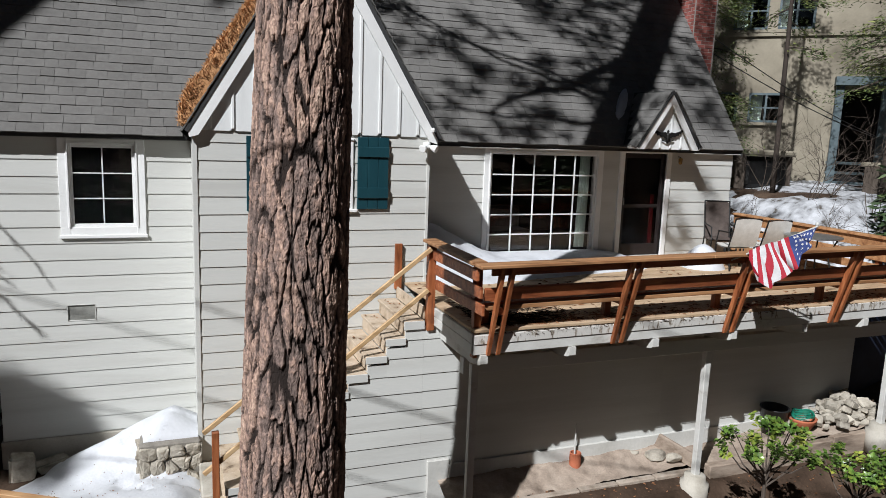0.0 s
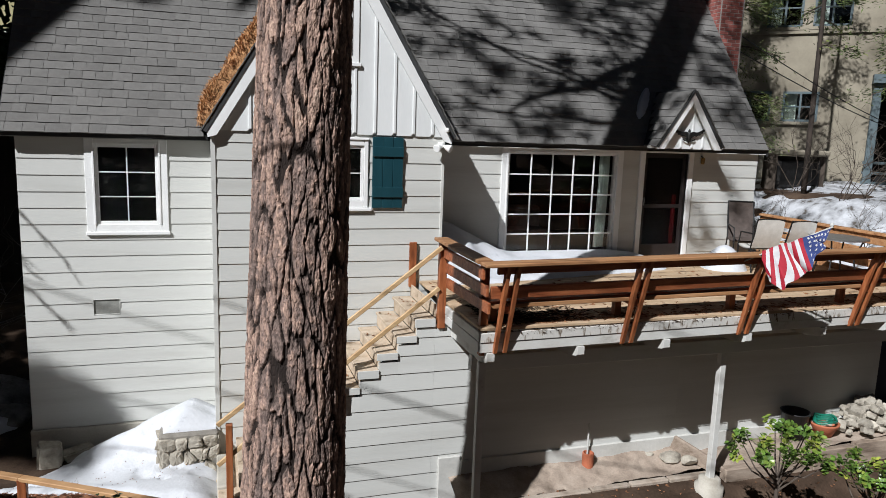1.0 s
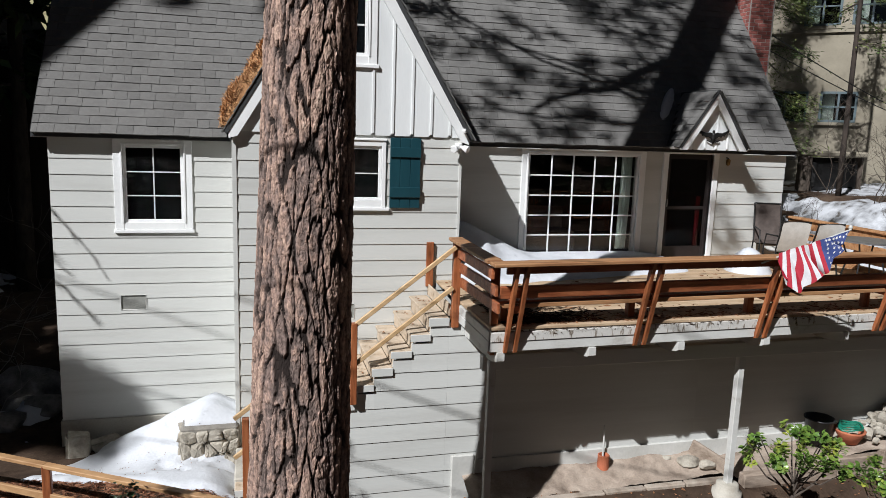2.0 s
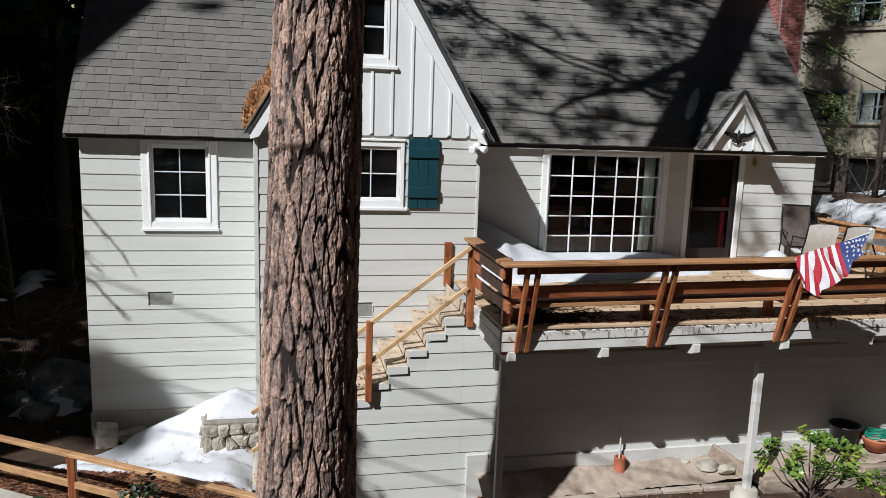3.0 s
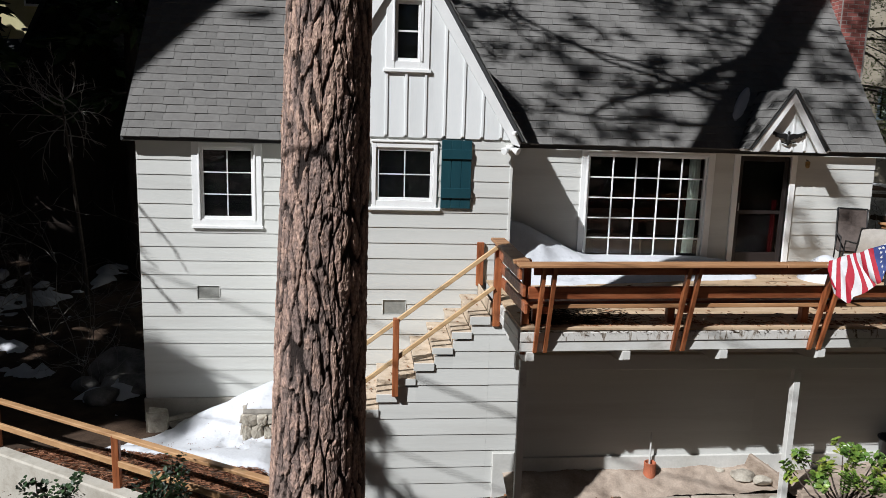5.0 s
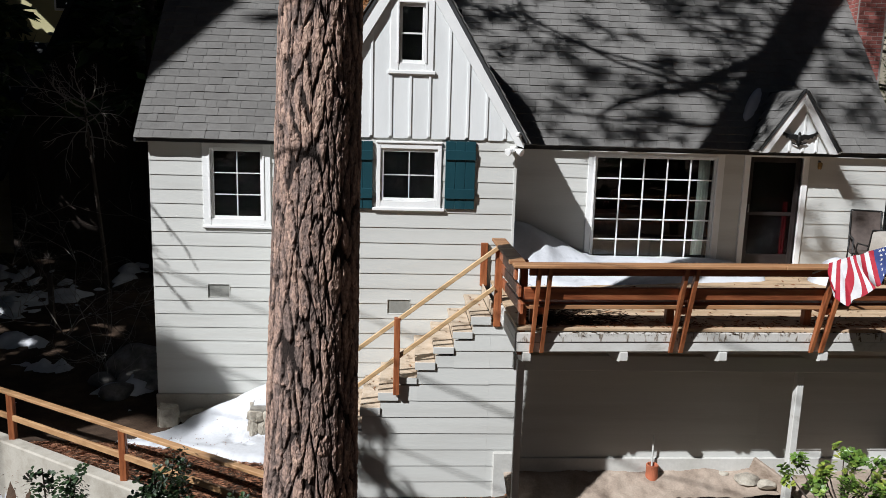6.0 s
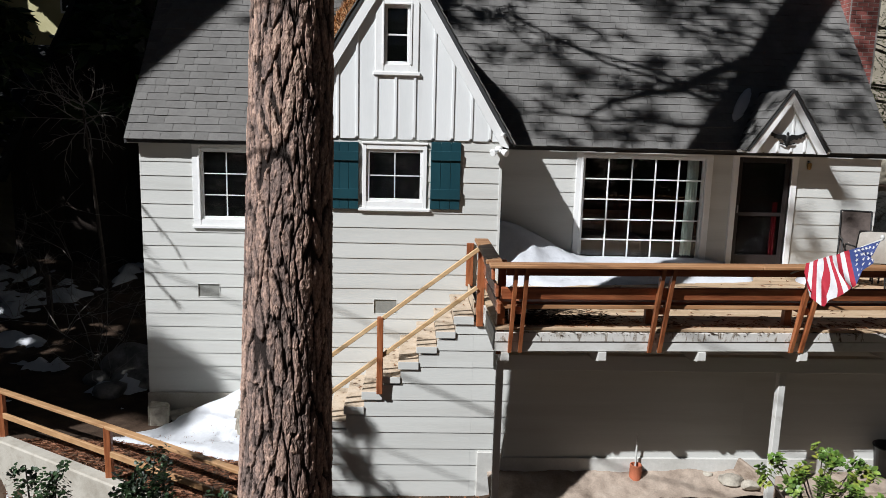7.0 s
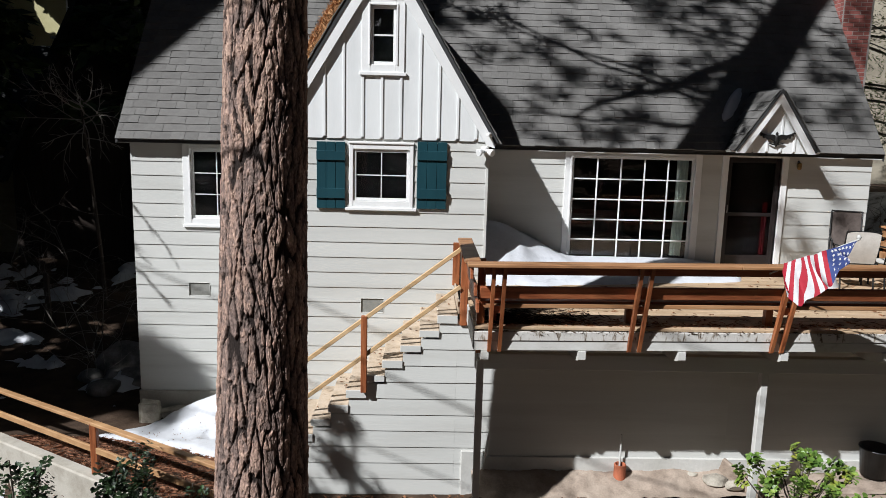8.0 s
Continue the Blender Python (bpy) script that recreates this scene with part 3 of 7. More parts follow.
def window(hole, y, cols, rows, trim, sill_over, head=0.10, rail=0.045, mun=0.016, bottom=0.10, deep=0.042, label="", screen=False):
    """A window in a wall facing -y: casing round the hole, sash, glazing bars, a pane in every light, and a sill."""
    x0, x1, z0, z1 = hole
    b = Build()
    # sash
    s = rail
    b.box(x0, x0 + s, y - 0.012, y + 0.04, z0, z1, 0.004)
    b.box(x1 - s, x1, y - 0.012, y + 0.04, z0, z1, 0.004)
    b.box(x0 + s, x1 - s, y - 0.010, y + 0.04, z0, z0 + s, 0.004)
    b.box(x0 + s, x1 - s, y - 0.010, y + 0.04, z1 - s, z1, 0.004)
    w = part("window", b, WHITE, house, label)
    if trim > 0.1:
        b = Build()
        q = 0.026
        b.box(x0 - q, x0 - 0.001, y - deep - 0.014, y - deep + 0.003, z0, z1 + q, 0.003).box(x1 + 0.001, x1 + q, y - deep - 0.014, y - deep + 0.003, z0, z1 + q, 0.003)
        b.box(x0 - 0.001, x1 + 0.001, y - deep - 0.013, y - deep + 0.004, z1, z1 + q, 0.003)
        part("stop_moulding", b, WHITE, w)
    for a, c, d, e in ((x0 - trim, x0, z0 - bottom * 0.68, z1 + head), (x1, x1 + trim, z0 - bottom * 0.68, z1 + head)):
        b = Build()
        b.box(a, c, y - deep, y + 0.06, d, e, 0.005)
        part("casing", b, WHITE, w)
    b = Build()
    b.box(x0 - 0.0, x1 + 0.0, y - deep + 0.002, y + 0.06, z1, z1 + head, 0.005)
    part("casing", b, WHITE, w)
    b = Build()
    b.box(x0 - trim - 0.008, x1 + trim + 0.008, y - deep - 0.018, y + 0.02, z1 + head, z1 + head + 0.03, 0.005)
    part("head_moulding", b, WHITE, w)
    b = Build()
    b.box(x0, x1, y - deep + 0.004, y + 0.05, z0 - bottom * 0.68, z0, 0.004)
    part("apron", b, WHITE, w)
    b = Build()
    b.box(x0 - trim - sill_over, x1 + trim + sill_over, y - deep - 0.022, y + 0.02, z0 - bottom, z0 - bottom * 0.68, 0.007)
    part("window_sill", b, WHITE, w)
    ix0, ix1, iz0, iz1 = x0 + s, x1 - s, z0 + s, z1 - s
    for i in range(1, cols):
        xm = ix0 + (ix1 - ix0) * i / cols
        b = Build()
        b.box(xm - mun / 2, xm + mun / 2, y - 0.004, y + 0.026, iz0, iz1, 0.003)
        part("glazing_bar", b, WHITE, w)
    for j in range(1, rows):
        zm = iz0 + (iz1 - iz0) * j / rows
        b = Build()
        b.box(ix0, ix1, y - 0.002, y + 0.024, zm - mun / 2, zm + mun / 2, 0.003)
        part("glazing_bar", b, WHITE, w)
    for i in range(cols):
        for j in range(rows):
            a, c = ix0 + (ix1 - ix0) * i / cols, ix0 + (ix1 - ix0) * (i + 1) / cols
            d, e = iz0 + (iz1 - iz0) * j / rows, iz0 + (iz1 - iz0) * (j + 1) / rows
            b = Build()
            t1, t2 = random.uniform(-0.0012, 0.0012), random.uniform(-0.0012, 0.0012)
            v = [(a, y + 0.010 + t1, d), (c, y + 0.010 - t1, d), (c, y + 0.010 - t1 + t2, e), (a, y + 0.010 + t1 + t2, e)]
            v += [(p[0], p[1] + 0.005, p[2]) for p in v]
            b.add(v, [(0, 1, 2, 3), (7, 6, 5, 4), (0, 4, 5, 1), (1, 5, 6, 2), (2, 6, 7, 3), (3, 7, 4, 0)])
            part("pane", b, GLASS, w)
    # solid near-black sheet stands for both the screen and the unlit room
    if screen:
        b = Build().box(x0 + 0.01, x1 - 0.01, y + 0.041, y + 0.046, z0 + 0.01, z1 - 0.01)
        part("insect_screen", b, SCREEN, w, "insect screen sheet, near black for the unlit room behind")
    return w


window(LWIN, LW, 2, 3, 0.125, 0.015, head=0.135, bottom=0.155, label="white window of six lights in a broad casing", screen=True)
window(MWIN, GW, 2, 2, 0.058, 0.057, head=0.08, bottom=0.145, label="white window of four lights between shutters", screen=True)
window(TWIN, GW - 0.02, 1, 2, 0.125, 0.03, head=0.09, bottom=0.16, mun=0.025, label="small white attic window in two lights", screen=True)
window(PWIN, RW, 5, 5, 0.12, 0.0, head=0.09, bottom=0.08, mun=0.022, rail=0.04, label="wide white picture window of twenty-five lights")

# near-black backing behind the small attic window, standing for its unlit room
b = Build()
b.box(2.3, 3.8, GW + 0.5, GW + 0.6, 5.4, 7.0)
part("room_partition", b, UNLIT_ROOM, house)

# curtain beside the picture window
b = Build()
b.grid(lambda u, v: (8.02 + 0.2 * u + 0.03 * math.sin(v * 2.0), RW + 0.16 + 0.035 * math.sin(u * 26), 3.14 + 1.7 * v), np.linspace(0, 1, 30), np.linspace(0, 1, 6))
tagged(new("curtain", b.mesh("curtain", CURTAIN, True)), "pale green curtain drawn aside behind the picture window", "curtain")
# dark sofa inside the room
b = Build()
b.box(6.4, 7.6, 12.3, 13.0, FLOOR_Z, 3.35, 0.05).box(6.4, 7.6, 12.9, 13.15, 3.2, 3.75, 0.06)
solo("sofa", b, BROWNSEAT, "dark upholstered sofa in the unlit room", "sofa")


# ---- shutters ----
def shutter(x0, x1, z0, z1):
    ob = thing("shutter", ((x0 + x1) / 2, GW, z0), "dark teal board shutter with two battens", "shutter", group="shutters beside the window")
    n = 3
    for i in range(n):
        a, c = x0 + (x1 - x0) * i / n, x0 + (x1 - x0) * (i + 1) / n
        b = Build()
        b.box(a + 0.002, c - 0.002, GW - 0.060, GW - 0.028, z0, z1, 0.004)
        part("board", b, TEAL, ob)
    for z, h in ((z0 + 0.155, 0.15), (z1 - 0.275, 0.14)):
        b = Build()
        b.box(x0, x1, GW - 0.085, GW - 0.060, z, z + h, 0.004)
        part("batten", b, TEAL, ob)


shutter(2.075, 2.505, 4.0, 5.0)
shutter(3.585, 4.035, 4.02, 5.03)

# ---- board and batten gable front ----
def gable_z(x):
    return GAB_TOP - GAB_SLOPE * abs(x - GAB_X)


gable_b = Build()
# backing in strips round the attic window
def half_at(z):
    return max(0.02, (GAB_TOP - 0.1 - z) / GAB_SLOPE)


for zlo, zhi in ((5.06, TWIN[2]), (TWIN[3], 7.7)):
    gable_b.prism([(GAB_X - half_at(zlo), zlo), (GAB_X + half_at(zlo), zlo), (GAB_X + half_at(zhi), zhi), (GAB_X - half_at(zhi), zhi)], "y", GW, GW + 0.13)
gable_b.prism([(GAB_X - half_at(TWIN[2]), TWIN[2]), (TWIN[0], TWIN[2]), (TWIN[0], TWIN[3]), (GAB_X - half_at(TWIN[3]), TWIN[3])], "y", GW, GW + 0.13)
gable_b.prism([(TWIN[1], TWIN[2]), (GAB_X + half_at(TWIN[2]), TWIN[2]), (GAB_X + half_at(TWIN[3]), TWIN[3]), (TWIN[1], TWIN[3])], "y", GW, GW + 0.13)
gable_front = part("gable_front", gable_b, GABLE, house, "board and batten gable front in pale grey paint")
BAT = 0.2835
battens = [3.327 + BAT * k for k in range(-7, 6)]
for i in range(len(battens) - 1):
    a, c = battens[i] + 0.006, battens[i + 1] - 0.006
    if c < GAB_X - 1.66 or a > GAB_X + 1.62:
        continue
    a, c = max(a, X_GAB_L - 0.02), min(c, X_GAB_R + 0.01)
    zb = 5.055
    top = lambda x: max(zb + 0.03, gable_z(x) - 0.09)
    outs = [[(a, zb + 0.035), (a + 0.03, zb), (c - 0.03, zb), (c, zb + 0.035), (c, top(c))] + ([(GAB_X, top(GAB_X))] if a < GAB_X < c else []) + [(a, top(a))]]
    if a < TWIN[1] + 0.05 and c > TWIN[0] - 0.05:
        lo, hi = TWIN[2] - 0.02, TWIN[3] + 0.02
        outs = [[(a, zb + 0.035), (a + 0.03, zb), (c - 0.03, zb), (c, zb + 0.035), (c, lo), (a, lo)],
                [(a, hi), (c, hi), (c, max(hi + 0.01, top(c))), (a, max(hi + 0.01, top(a)))]]
        if a < TWIN[0] - 0.03:
            outs.append([(a, lo), (TWIN[0], lo), (TWIN[0], hi), (a, hi)])
        if c > TWIN[1] + 0.03:
            outs.append([(TWIN[1], lo), (c, lo), (c, hi), (TWIN[1], hi)])
    for o in outs:
        b = Build()
        b.prism(o, "y", GW - 0.042, GW - 0.002)
        part("panel_board", b, GABLE, gable_front)
for x in battens:
    if not (X_GAB_L < x < X_GAB_R):
        continue
    spans = [(5.085, gable_z(x) - 0.10)]
    if TWIN[0] - 0.14 < x < TWIN[1] + 0.14:
        spans = [(5.085, TWIN[2] - 0.17), (TWIN[3] + 0.12, gable_z(x) - 0.10)]
    for z0, z1 in spans:
        if z1 - z0 < 0.05:
            continue
        b = Build()
        b.box(x - 0.019, x + 0.019, GW - 0.060, GW - 0.041, z0, z1, 0.004)
        part("batten", b, GABLE, gable_front)


# ---- roofs ----
def shingle_mesh(w, length=0.24, t=0.021):
    b = Build()
    # u across, v up the slope, thick at the butt
    v = [(0.002, 0, 0), (w - 0.002, 0, 0), (w - 0.002, length, 0), (0.002, length, 0), (0.002, 0.0, t), (w - 0.002, 0.0, t), (w - 0.002, length, 0.003), (0.002, length, 0.003)]
    b.add(v, [(0, 3, 2, 1), (4, 5, 6, 7), (0, 1, 5, 4), (2, 3, 7, 6), (0, 4, 7, 3), (1, 2, 6, 5)])
    return b


SH_W = [0.17, 0.22, 0.27, 0.32, 0.38]
SH_MESH = [shingle_mesh(w).mesh("shingle", SHINGLE) for w in SH_W]
EXPO = 0.157


def shingle_plane(origin, ux, up, width_at, rows):
    """Courses of shingles on a slope. width_at(v) gives the span across."""
    ux, up = Vector(ux).normalized(), Vector(up).normalized()
    nrm = ux.cross(up)
    rot = Matrix((ux, up, nrm)).transposed()
    quat = rot.to_euler()
    count = 0
    out = []
    for r in range(rows):
        v = r * EXPO
        lo, hi = width_at(v)
        x = lo - random.uniform(0, 0.2)
        while x < hi:
            k = random.randrange(5)
            w = SH_W[k]
            a = max(x, lo)
            e = min(x + w, hi)
            if e - a > 0.04:
                dv = random.uniform(-0.006, 0.006)
                lift = 0.016 if random.random() < 0.3 else 0.011
                p = Vector(origin) + ux * a + up * (v + dv) + nrm * lift
                out.append((p, k, e - a, w, count))
                count += 1
            x += w
    return out, quat, rot


EAVE_BACK = 0.13          # the right slope starts a little further back


def roof_slab(x0, x1, name="roof", label="", back=0.0, lift=0.0):
    e, r, ez, rz = EAVE_Y + back, RIDGE_Y + back, EAVE_Z + lift, RIDGE_Z + lift
    b = Build()
    b.prism([(e, ez), (r, rz), (r, rz - 0.16), (e + 0.02, ez - 0.09)], "x", x0, x1)
    b.prism([(r, rz), (r * 2 - e, ez), (r * 2 - e, ez - 0.12), (r, rz - 0.16)], "x", x0, x1)
    return part(name, b, UNDERLAY, house, label)


def lay_shingles(roof, origin, ux, up, width_at, rows, limit):
    pieces, quat, rot = shingle_plane(origin, ux, up, width_at, rows)
    rest = Build()
    for p, k, wid, full, i in pieces:
        if i < limit and wid > full - 0.005:
            part("shingle", None, None, roof, data=SH_MESH[k], at=p, rot=quat)
        elif i < limit:
            part("shingle", None, None, roof, data=shingle_mesh(wid).mesh("shingle", SHINGLE), at=p, rot=quat)
        else:
            t = rot.to_4x4()
            t.translation = p
            q = shingle_mesh(wid)
            rest.add([tuple(t @ Vector(c)) for c in q.v], q.f)
    if rest.v:
        part("shingle_field", rest, SHINGLE_I, roof, kind="stuff")


slope_len = math.hypot(RIDGE_Y - EAVE_Y, RIDGE_Z - EAVE_Z)
up_main = (0, RIDGE_Y - EAVE_Y, RIDGE_Z - EAVE_Z)


def valley(v):
    """How far the gable roof reaches over the main slope at v metres up it, from its centre line."""
    z = EAVE_Z + up_main[2] * v / slope_len
    return max(0.0, (GAB_TOP - z) / GAB_SLOPE)


RX0, RX1 = -1.30, 11.45
roof_l = roof_slab(RX0, GAB_X, label="grey asphalt shingle roof slope")
roof_r = roof_slab(GAB_X + 0.001, RX1, label="grey asphalt shingle roof slope", back=EAVE_BACK, lift=0.03)
for ob, a0, a1 in ((roof_l, RX0, RX0), (roof_r, RX1, RX1)):
    b = Build()
    s = 1 if ob is roof_r else -1
    k = EAVE_BACK if ob is roof_r else 0.0
    b.prism([(EAVE_Y - 0.01 + k, EAVE_Z - 0.10), (RIDGE_Y + k, RIDGE_Z - 0.17), (RIDGE_Y + k, RIDGE_Z + 0.005), (EAVE_Y - 0.01 + k, EAVE_Z + 0.005)], "x", a0, a0 + s * 0.025)
    part("rake_board", b, UNDERLAY, house)
for x0, x1, k, h, m in ((RX0, GAB_X - GAB_TIP + 0.05, 0.0, 0.0, UNDERLAY), (GAB_X + GAB_TIP - 0.02, RX1, EAVE_BACK, 0.03, UNDERLAY)):
    b = Build()
    b.box(x0, x1, EAVE_Y - 0.025 + k, EAVE_Y - 0.002 + k, EAVE_Z - (0.085 if k == 0 else 0.045) + h, EAVE_Z - 0.005 + h, 0.003)
    part("eave_board", b, m, house)
    b = Build()
    b.box(x0, x1, EAVE_Y + 0.001 + k, (LW if x0 < 0 else RW) - 0.03, EAVE_Z - 0.10 + h, EAVE_Z - 0.088 + h)
    part("soffit", b, SIDING, house)

# gable bay roof
GY0, GY1 = 10.06, 13.5
gtip_z = GAB_TOP - GAB_SLOPE * GAB_TIP
gable_roofs = []
for s in (-1, 1):
    b = Build()
    n = Vector((s * GAB_SLOPE, 0, 1)).normalized() * 0.055
    a, c = (GAB_X, GAB_TOP), (GAB_X + s * GAB_TIP, gtip_z)
    b.prism([a, c, (c[0] - n.x * 0.9, c[1] - n.z * 0.9), (a[0], a[1] - 0.105)], "y", GY0 - 0.012, GY1)
    gable_roofs.append(part("roof", b, UNDERLAY, house, "steep shingle slope of the gable bay"))
    # bargeboard
    b = Build()
    b.prism([(GAB_X, GAB_TOP - 0.10), (c[0] - n.x, c[1] - n.z), (c[0] - n.x - s * 0.01, c[1] - n.z - 0.06), (c[0] - s * 0.17, c[1] - 0.055), (GAB_X, GAB_TOP - 0.40)], "y", GY0 - 0.002, GY0 + 0.035)
    part("bargeboard", b, WHITE, house, "white painted bargeboard")
    # soffit of the overhang
    b = Build()
    b.prism([(GAB_X, GAB_TOP - 0.125), (c[0] - n.x, c[1] - n.z - 0.01), (c[0] - n.x - s * 0.02, c[1] - n.z - 0.035), (GAB_X, GAB_TOP - 0.165)], "y", GY0 + 0.036, GW - 0.043)
    part("soffit", b, WHITE, house)


# ---- small porch gable over the door ----
PX, PY, PTOP, PTIP, PH = 9.40, 10.82, 6.005, 0.675, 0.985
porch = []
pslope = PH / PTIP
pb = Build()
pb.prism([(PX - PTIP + 0.09, 5.02), (PX + PTIP - 0.09, 5.02), (PX, PTOP - 0.12)], "y", PY + 0.14, PY + 0.18)
pg = part("porch_gable", pb, GABLE, house, "small gable over the door with grey boards")
for k in range(-3, 4):
    a, c = PX + k * 0.225 - 0.108, PX + k * 0.225 + 0.108
    def ptop(x):
        return PTOP - 0.10 - pslope * abs(x - PX)
    if ptop(a) < 5.04 and ptop(c) < 5.04:
        continue
    b = Build()
    poly = [(a, 5.0), (a + 0.02, 4.975), (c - 0.02, 4.975), (c, 5.0), (c, max(5.01, ptop(c)))] + ([(PX, ptop(PX))] if a < PX < c else []) + [(a, max(5.01, ptop(a)))]
    b.prism(poly, "y", PY + 0.112, PY + 0.14)
    part("panel_board", b, GABLE, pg)
    if ptop(c + 0.005) > 5.06:
        b = Build().box(c - 0.012, c + 0.022, PY + 0.098, PY + 0.112, 5.0, ptop(c + 0.005) - 0.01, 0.003)
        part("batten", b, GABLE, pg)
for s in (-1, 1):
    c = (PX + s * PTIP, PTOP - PH)
    b = Build()
    b.prism([(PX, PTOP), c, (c[0] - s * 0.03, c[1] - 0.03), (PX, PTOP - 0.06)], "y", PY - 0.02, 12.25)
    pr = part("roof", b, UNDERLAY, house, "short shingle slope of the porch gable")
    porch.append(pr)
    b = Build()
    b.prism([(PX, PTOP - 0.05), (c[0] - s * 0.012, c[1] - 0.025), (c[0] - s * 0.012, c[1] - 0.05), (c[0] - s * 0.155, c[1] - 0.05), (PX, PTOP - 0.235)], "y", PY - 0.005, PY + 0.03)
    part("bargeboard", b, WHITE, house)
b = Build()
b.box(PX - PTIP + 0.10, PX + PTIP - 0.10, PY + 0.185, RW - 0.03, 4.985, 5.01)
part("soffit", b, SIDING, house)

# ---- door ----
x0, x1, z0, z1 = DOOR
b = Build()
b.box(x0, x0 + 0.09, RW + 0.02, RW + 0.055, z0, z1, 0.004).box(x1 - 0.09, x1, RW + 0.02, RW + 0.055, z0, z1, 0.004)
b.box(x0 + 0.09, x1 - 0.09, RW + 0.022, RW + 0.053, z1 - 0.09, z1, 0.004).box(x0 + 0.09, x1 - 0.09, RW + 0.022, RW + 0.053, z0, z0 + 0.22, 0.004)
b.box(x0 + 0.09, x1 - 0.09, RW + 0.022, RW + 0.053, z0 + 0.90, z0 + 0.96, 0.004)
door = part("door", b, SCREENDOOR, house, "dark bronze storm door with glass above and below")
for d, e in ((z0 + 0.22, z0 + 0.90), (z0 + 0.96, z1 - 0.09)):
    b = Build()
    b.box(x0 + 0.09, x1 - 0.09, RW + 0.034, RW + 0.040, d, e)
    part("pane", b, DOORGLASS, door)
b = Build()
b.tube([(x0 + 0.045, RW - 0.02, z0 + 0.95), (x0 + 0.045, RW - 0.03, z0 + 1.02), (x0 + 0.045, RW - 0.02, z0 + 1.09)], 0.009, 6)
part("handle", b, CHROME, door, "steel pull handle")
# near-black sheet behind the door glass, in place of interior shade
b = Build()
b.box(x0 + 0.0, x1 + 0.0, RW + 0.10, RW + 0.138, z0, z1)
part("unlit_backing", b, UNLIT_ROOM, door)
for a, c, e in ((x0 - 0.10, x0, z1 + 0.08), (x1, x1 + 0.10, z1 + 0.08)):
    b = Build()
    b.box(a, c, RW - 0.05, RW + 0.10, z0 - 0.05, e, 0.005)
    part("casing", b, WHITE, door)
b = Build()
b.box(x0, x1, RW - 0.048, RW + 0.10, z1, z1 + 0.08, 0.005)
part("casing", b, WHITE, door)
b = Build()
b.grid(lambda u, v: (9.56 + 0.10 * u, RW + 0.075 + 0.012 * math.sin(u * 14), 3.1 + 1.02 * v), np.linspace(0, 1, 14), np.linspace(0, 1, 4))
solo("door_flag", b, REDCLOTH, "red cloth hanging behind the door glass", "cloth", smooth=True)

# vents in the walls
for (x0, x1, z0, z1), y in ((GRILL_L, LW), (GRILL_R, GW)):
    v = thing("wall_vent", ((x0 + x1) / 2, y, z0), "square grey mesh vent in the clapboard wall", "vent", group="wall vents")
    b = Build()
    b.box(x0, x1, y - 0.004, y + 0.006, z0, z1)
    part("mesh", b, VENT, v)
    for a, c, d, e in ((x0, x0 + 0.008, z0, z1), (x1 - 0.008, x1, z0, z1), (x0 + 0.008, x1 - 0.008, z1 - 0.008, z1), (x0 + 0.008, x1 - 0.008, z0, z0 + 0.008)):
        b = Build()
        b.box(a, c, y - 0.024, y + 0.0, d, e, 0.002)
        part("rim", b, SIDING, v)

# ---- chimney ----
chim = part("chimney", Build().box(11.493, 12.06, 13.010, 13.68, 3.0, 10.2), PALEMORTAR, house, "red brick chimney with pale joints")
bl, bh, gap = 0.20, 0.064, 0.011
BR = {}
for wlen in (bl, 0.095):
    BR[wlen] = Build().box(0, wlen, 0, 0.03, 0, bh, 0.003).mesh("brick", BRICK)
for r in range(52):
    z = 5.6 + r * (bh + gap)
    if z > 9.4:
        break
    x = 11.505
    seq = [bl, bl, 0.095] if r % 2 else [0.095, bl, bl]
    for wlen in seq:
        part("brick", None, None, chim, data=BR[wlen], at=(x, 13.005 + random.uniform(-0.003, 0.003), z))
        x += wlen + gap
    y = 13.035
    for wlen in ([bl, bl, bl] if r % 2 else [0.095, bl, bl, 0.095]):
        if z > 6.2:
            part("brick", None, None, chim, data=BR[wlen], at=(11.518, y, z), rot=(0, 0, radians(90)))
        y += wlen + gap

# ---- under the stairs and deck: the lower front wall ----
UW = 8.86
low = thing("lower_wall", (7.0, UW, 0.0), "grey beige clapboard skirt wall under the deck and stairs", "wall")
STEPS = [(4.20 - 0.25 * (i + 1), 2.70 - 0.22 * i) for i in range(12)]     # left edge and top of each tread


def skirt_top(x):
    if x > 4.285:
        return 2.60
    i = int((4.20 - x) / 0.25)
    return 2.70 - 0.22 * i - 0.13


b = Build()
b.box(4.20, 11.95, UW, UW + 0.15, 0.2, 2.60)
for i in range(12):
    xa, zt = STEPS[i]
    if zt - 0.13 > -0.1:
        b.box(xa, xa + 0.25, UW, UW + 0.15, -0.2, zt - 0.13)
low_wall = part("wall", b, SIDING, low)
z = 0.0305
LAP2 = 0.2415
while z < 2.6:
    for a, c in ((4.20, 8.1), (8.1, 11.95)):
        lap_board(low_wall, a, c, UW, z, min(z + LAP2, 2.62), z, LAP2)
    x_left = 4.20
    for i in range(12):
        xa, zt = STEPS[i]
        top = zt - 0.13
        if top >= z + LAP2 - 0.03:
            x_left = xa
    lap_board(low_wall, x_left, 4.199, UW, z, min(z + LAP2, 2.6), z, LAP2) if x_left < 4.15 else None
    for i in range(12):
        xa, zt = STEPS[i]
        top = zt - 0.13
        if xa < x_left - 0.01 and top > z + 0.015:
            lap_board(low_wall, xa, min(xa + 0.25, x_left), UW, z, min(z + LAP2, top), z, LAP2)
    z += LAP2
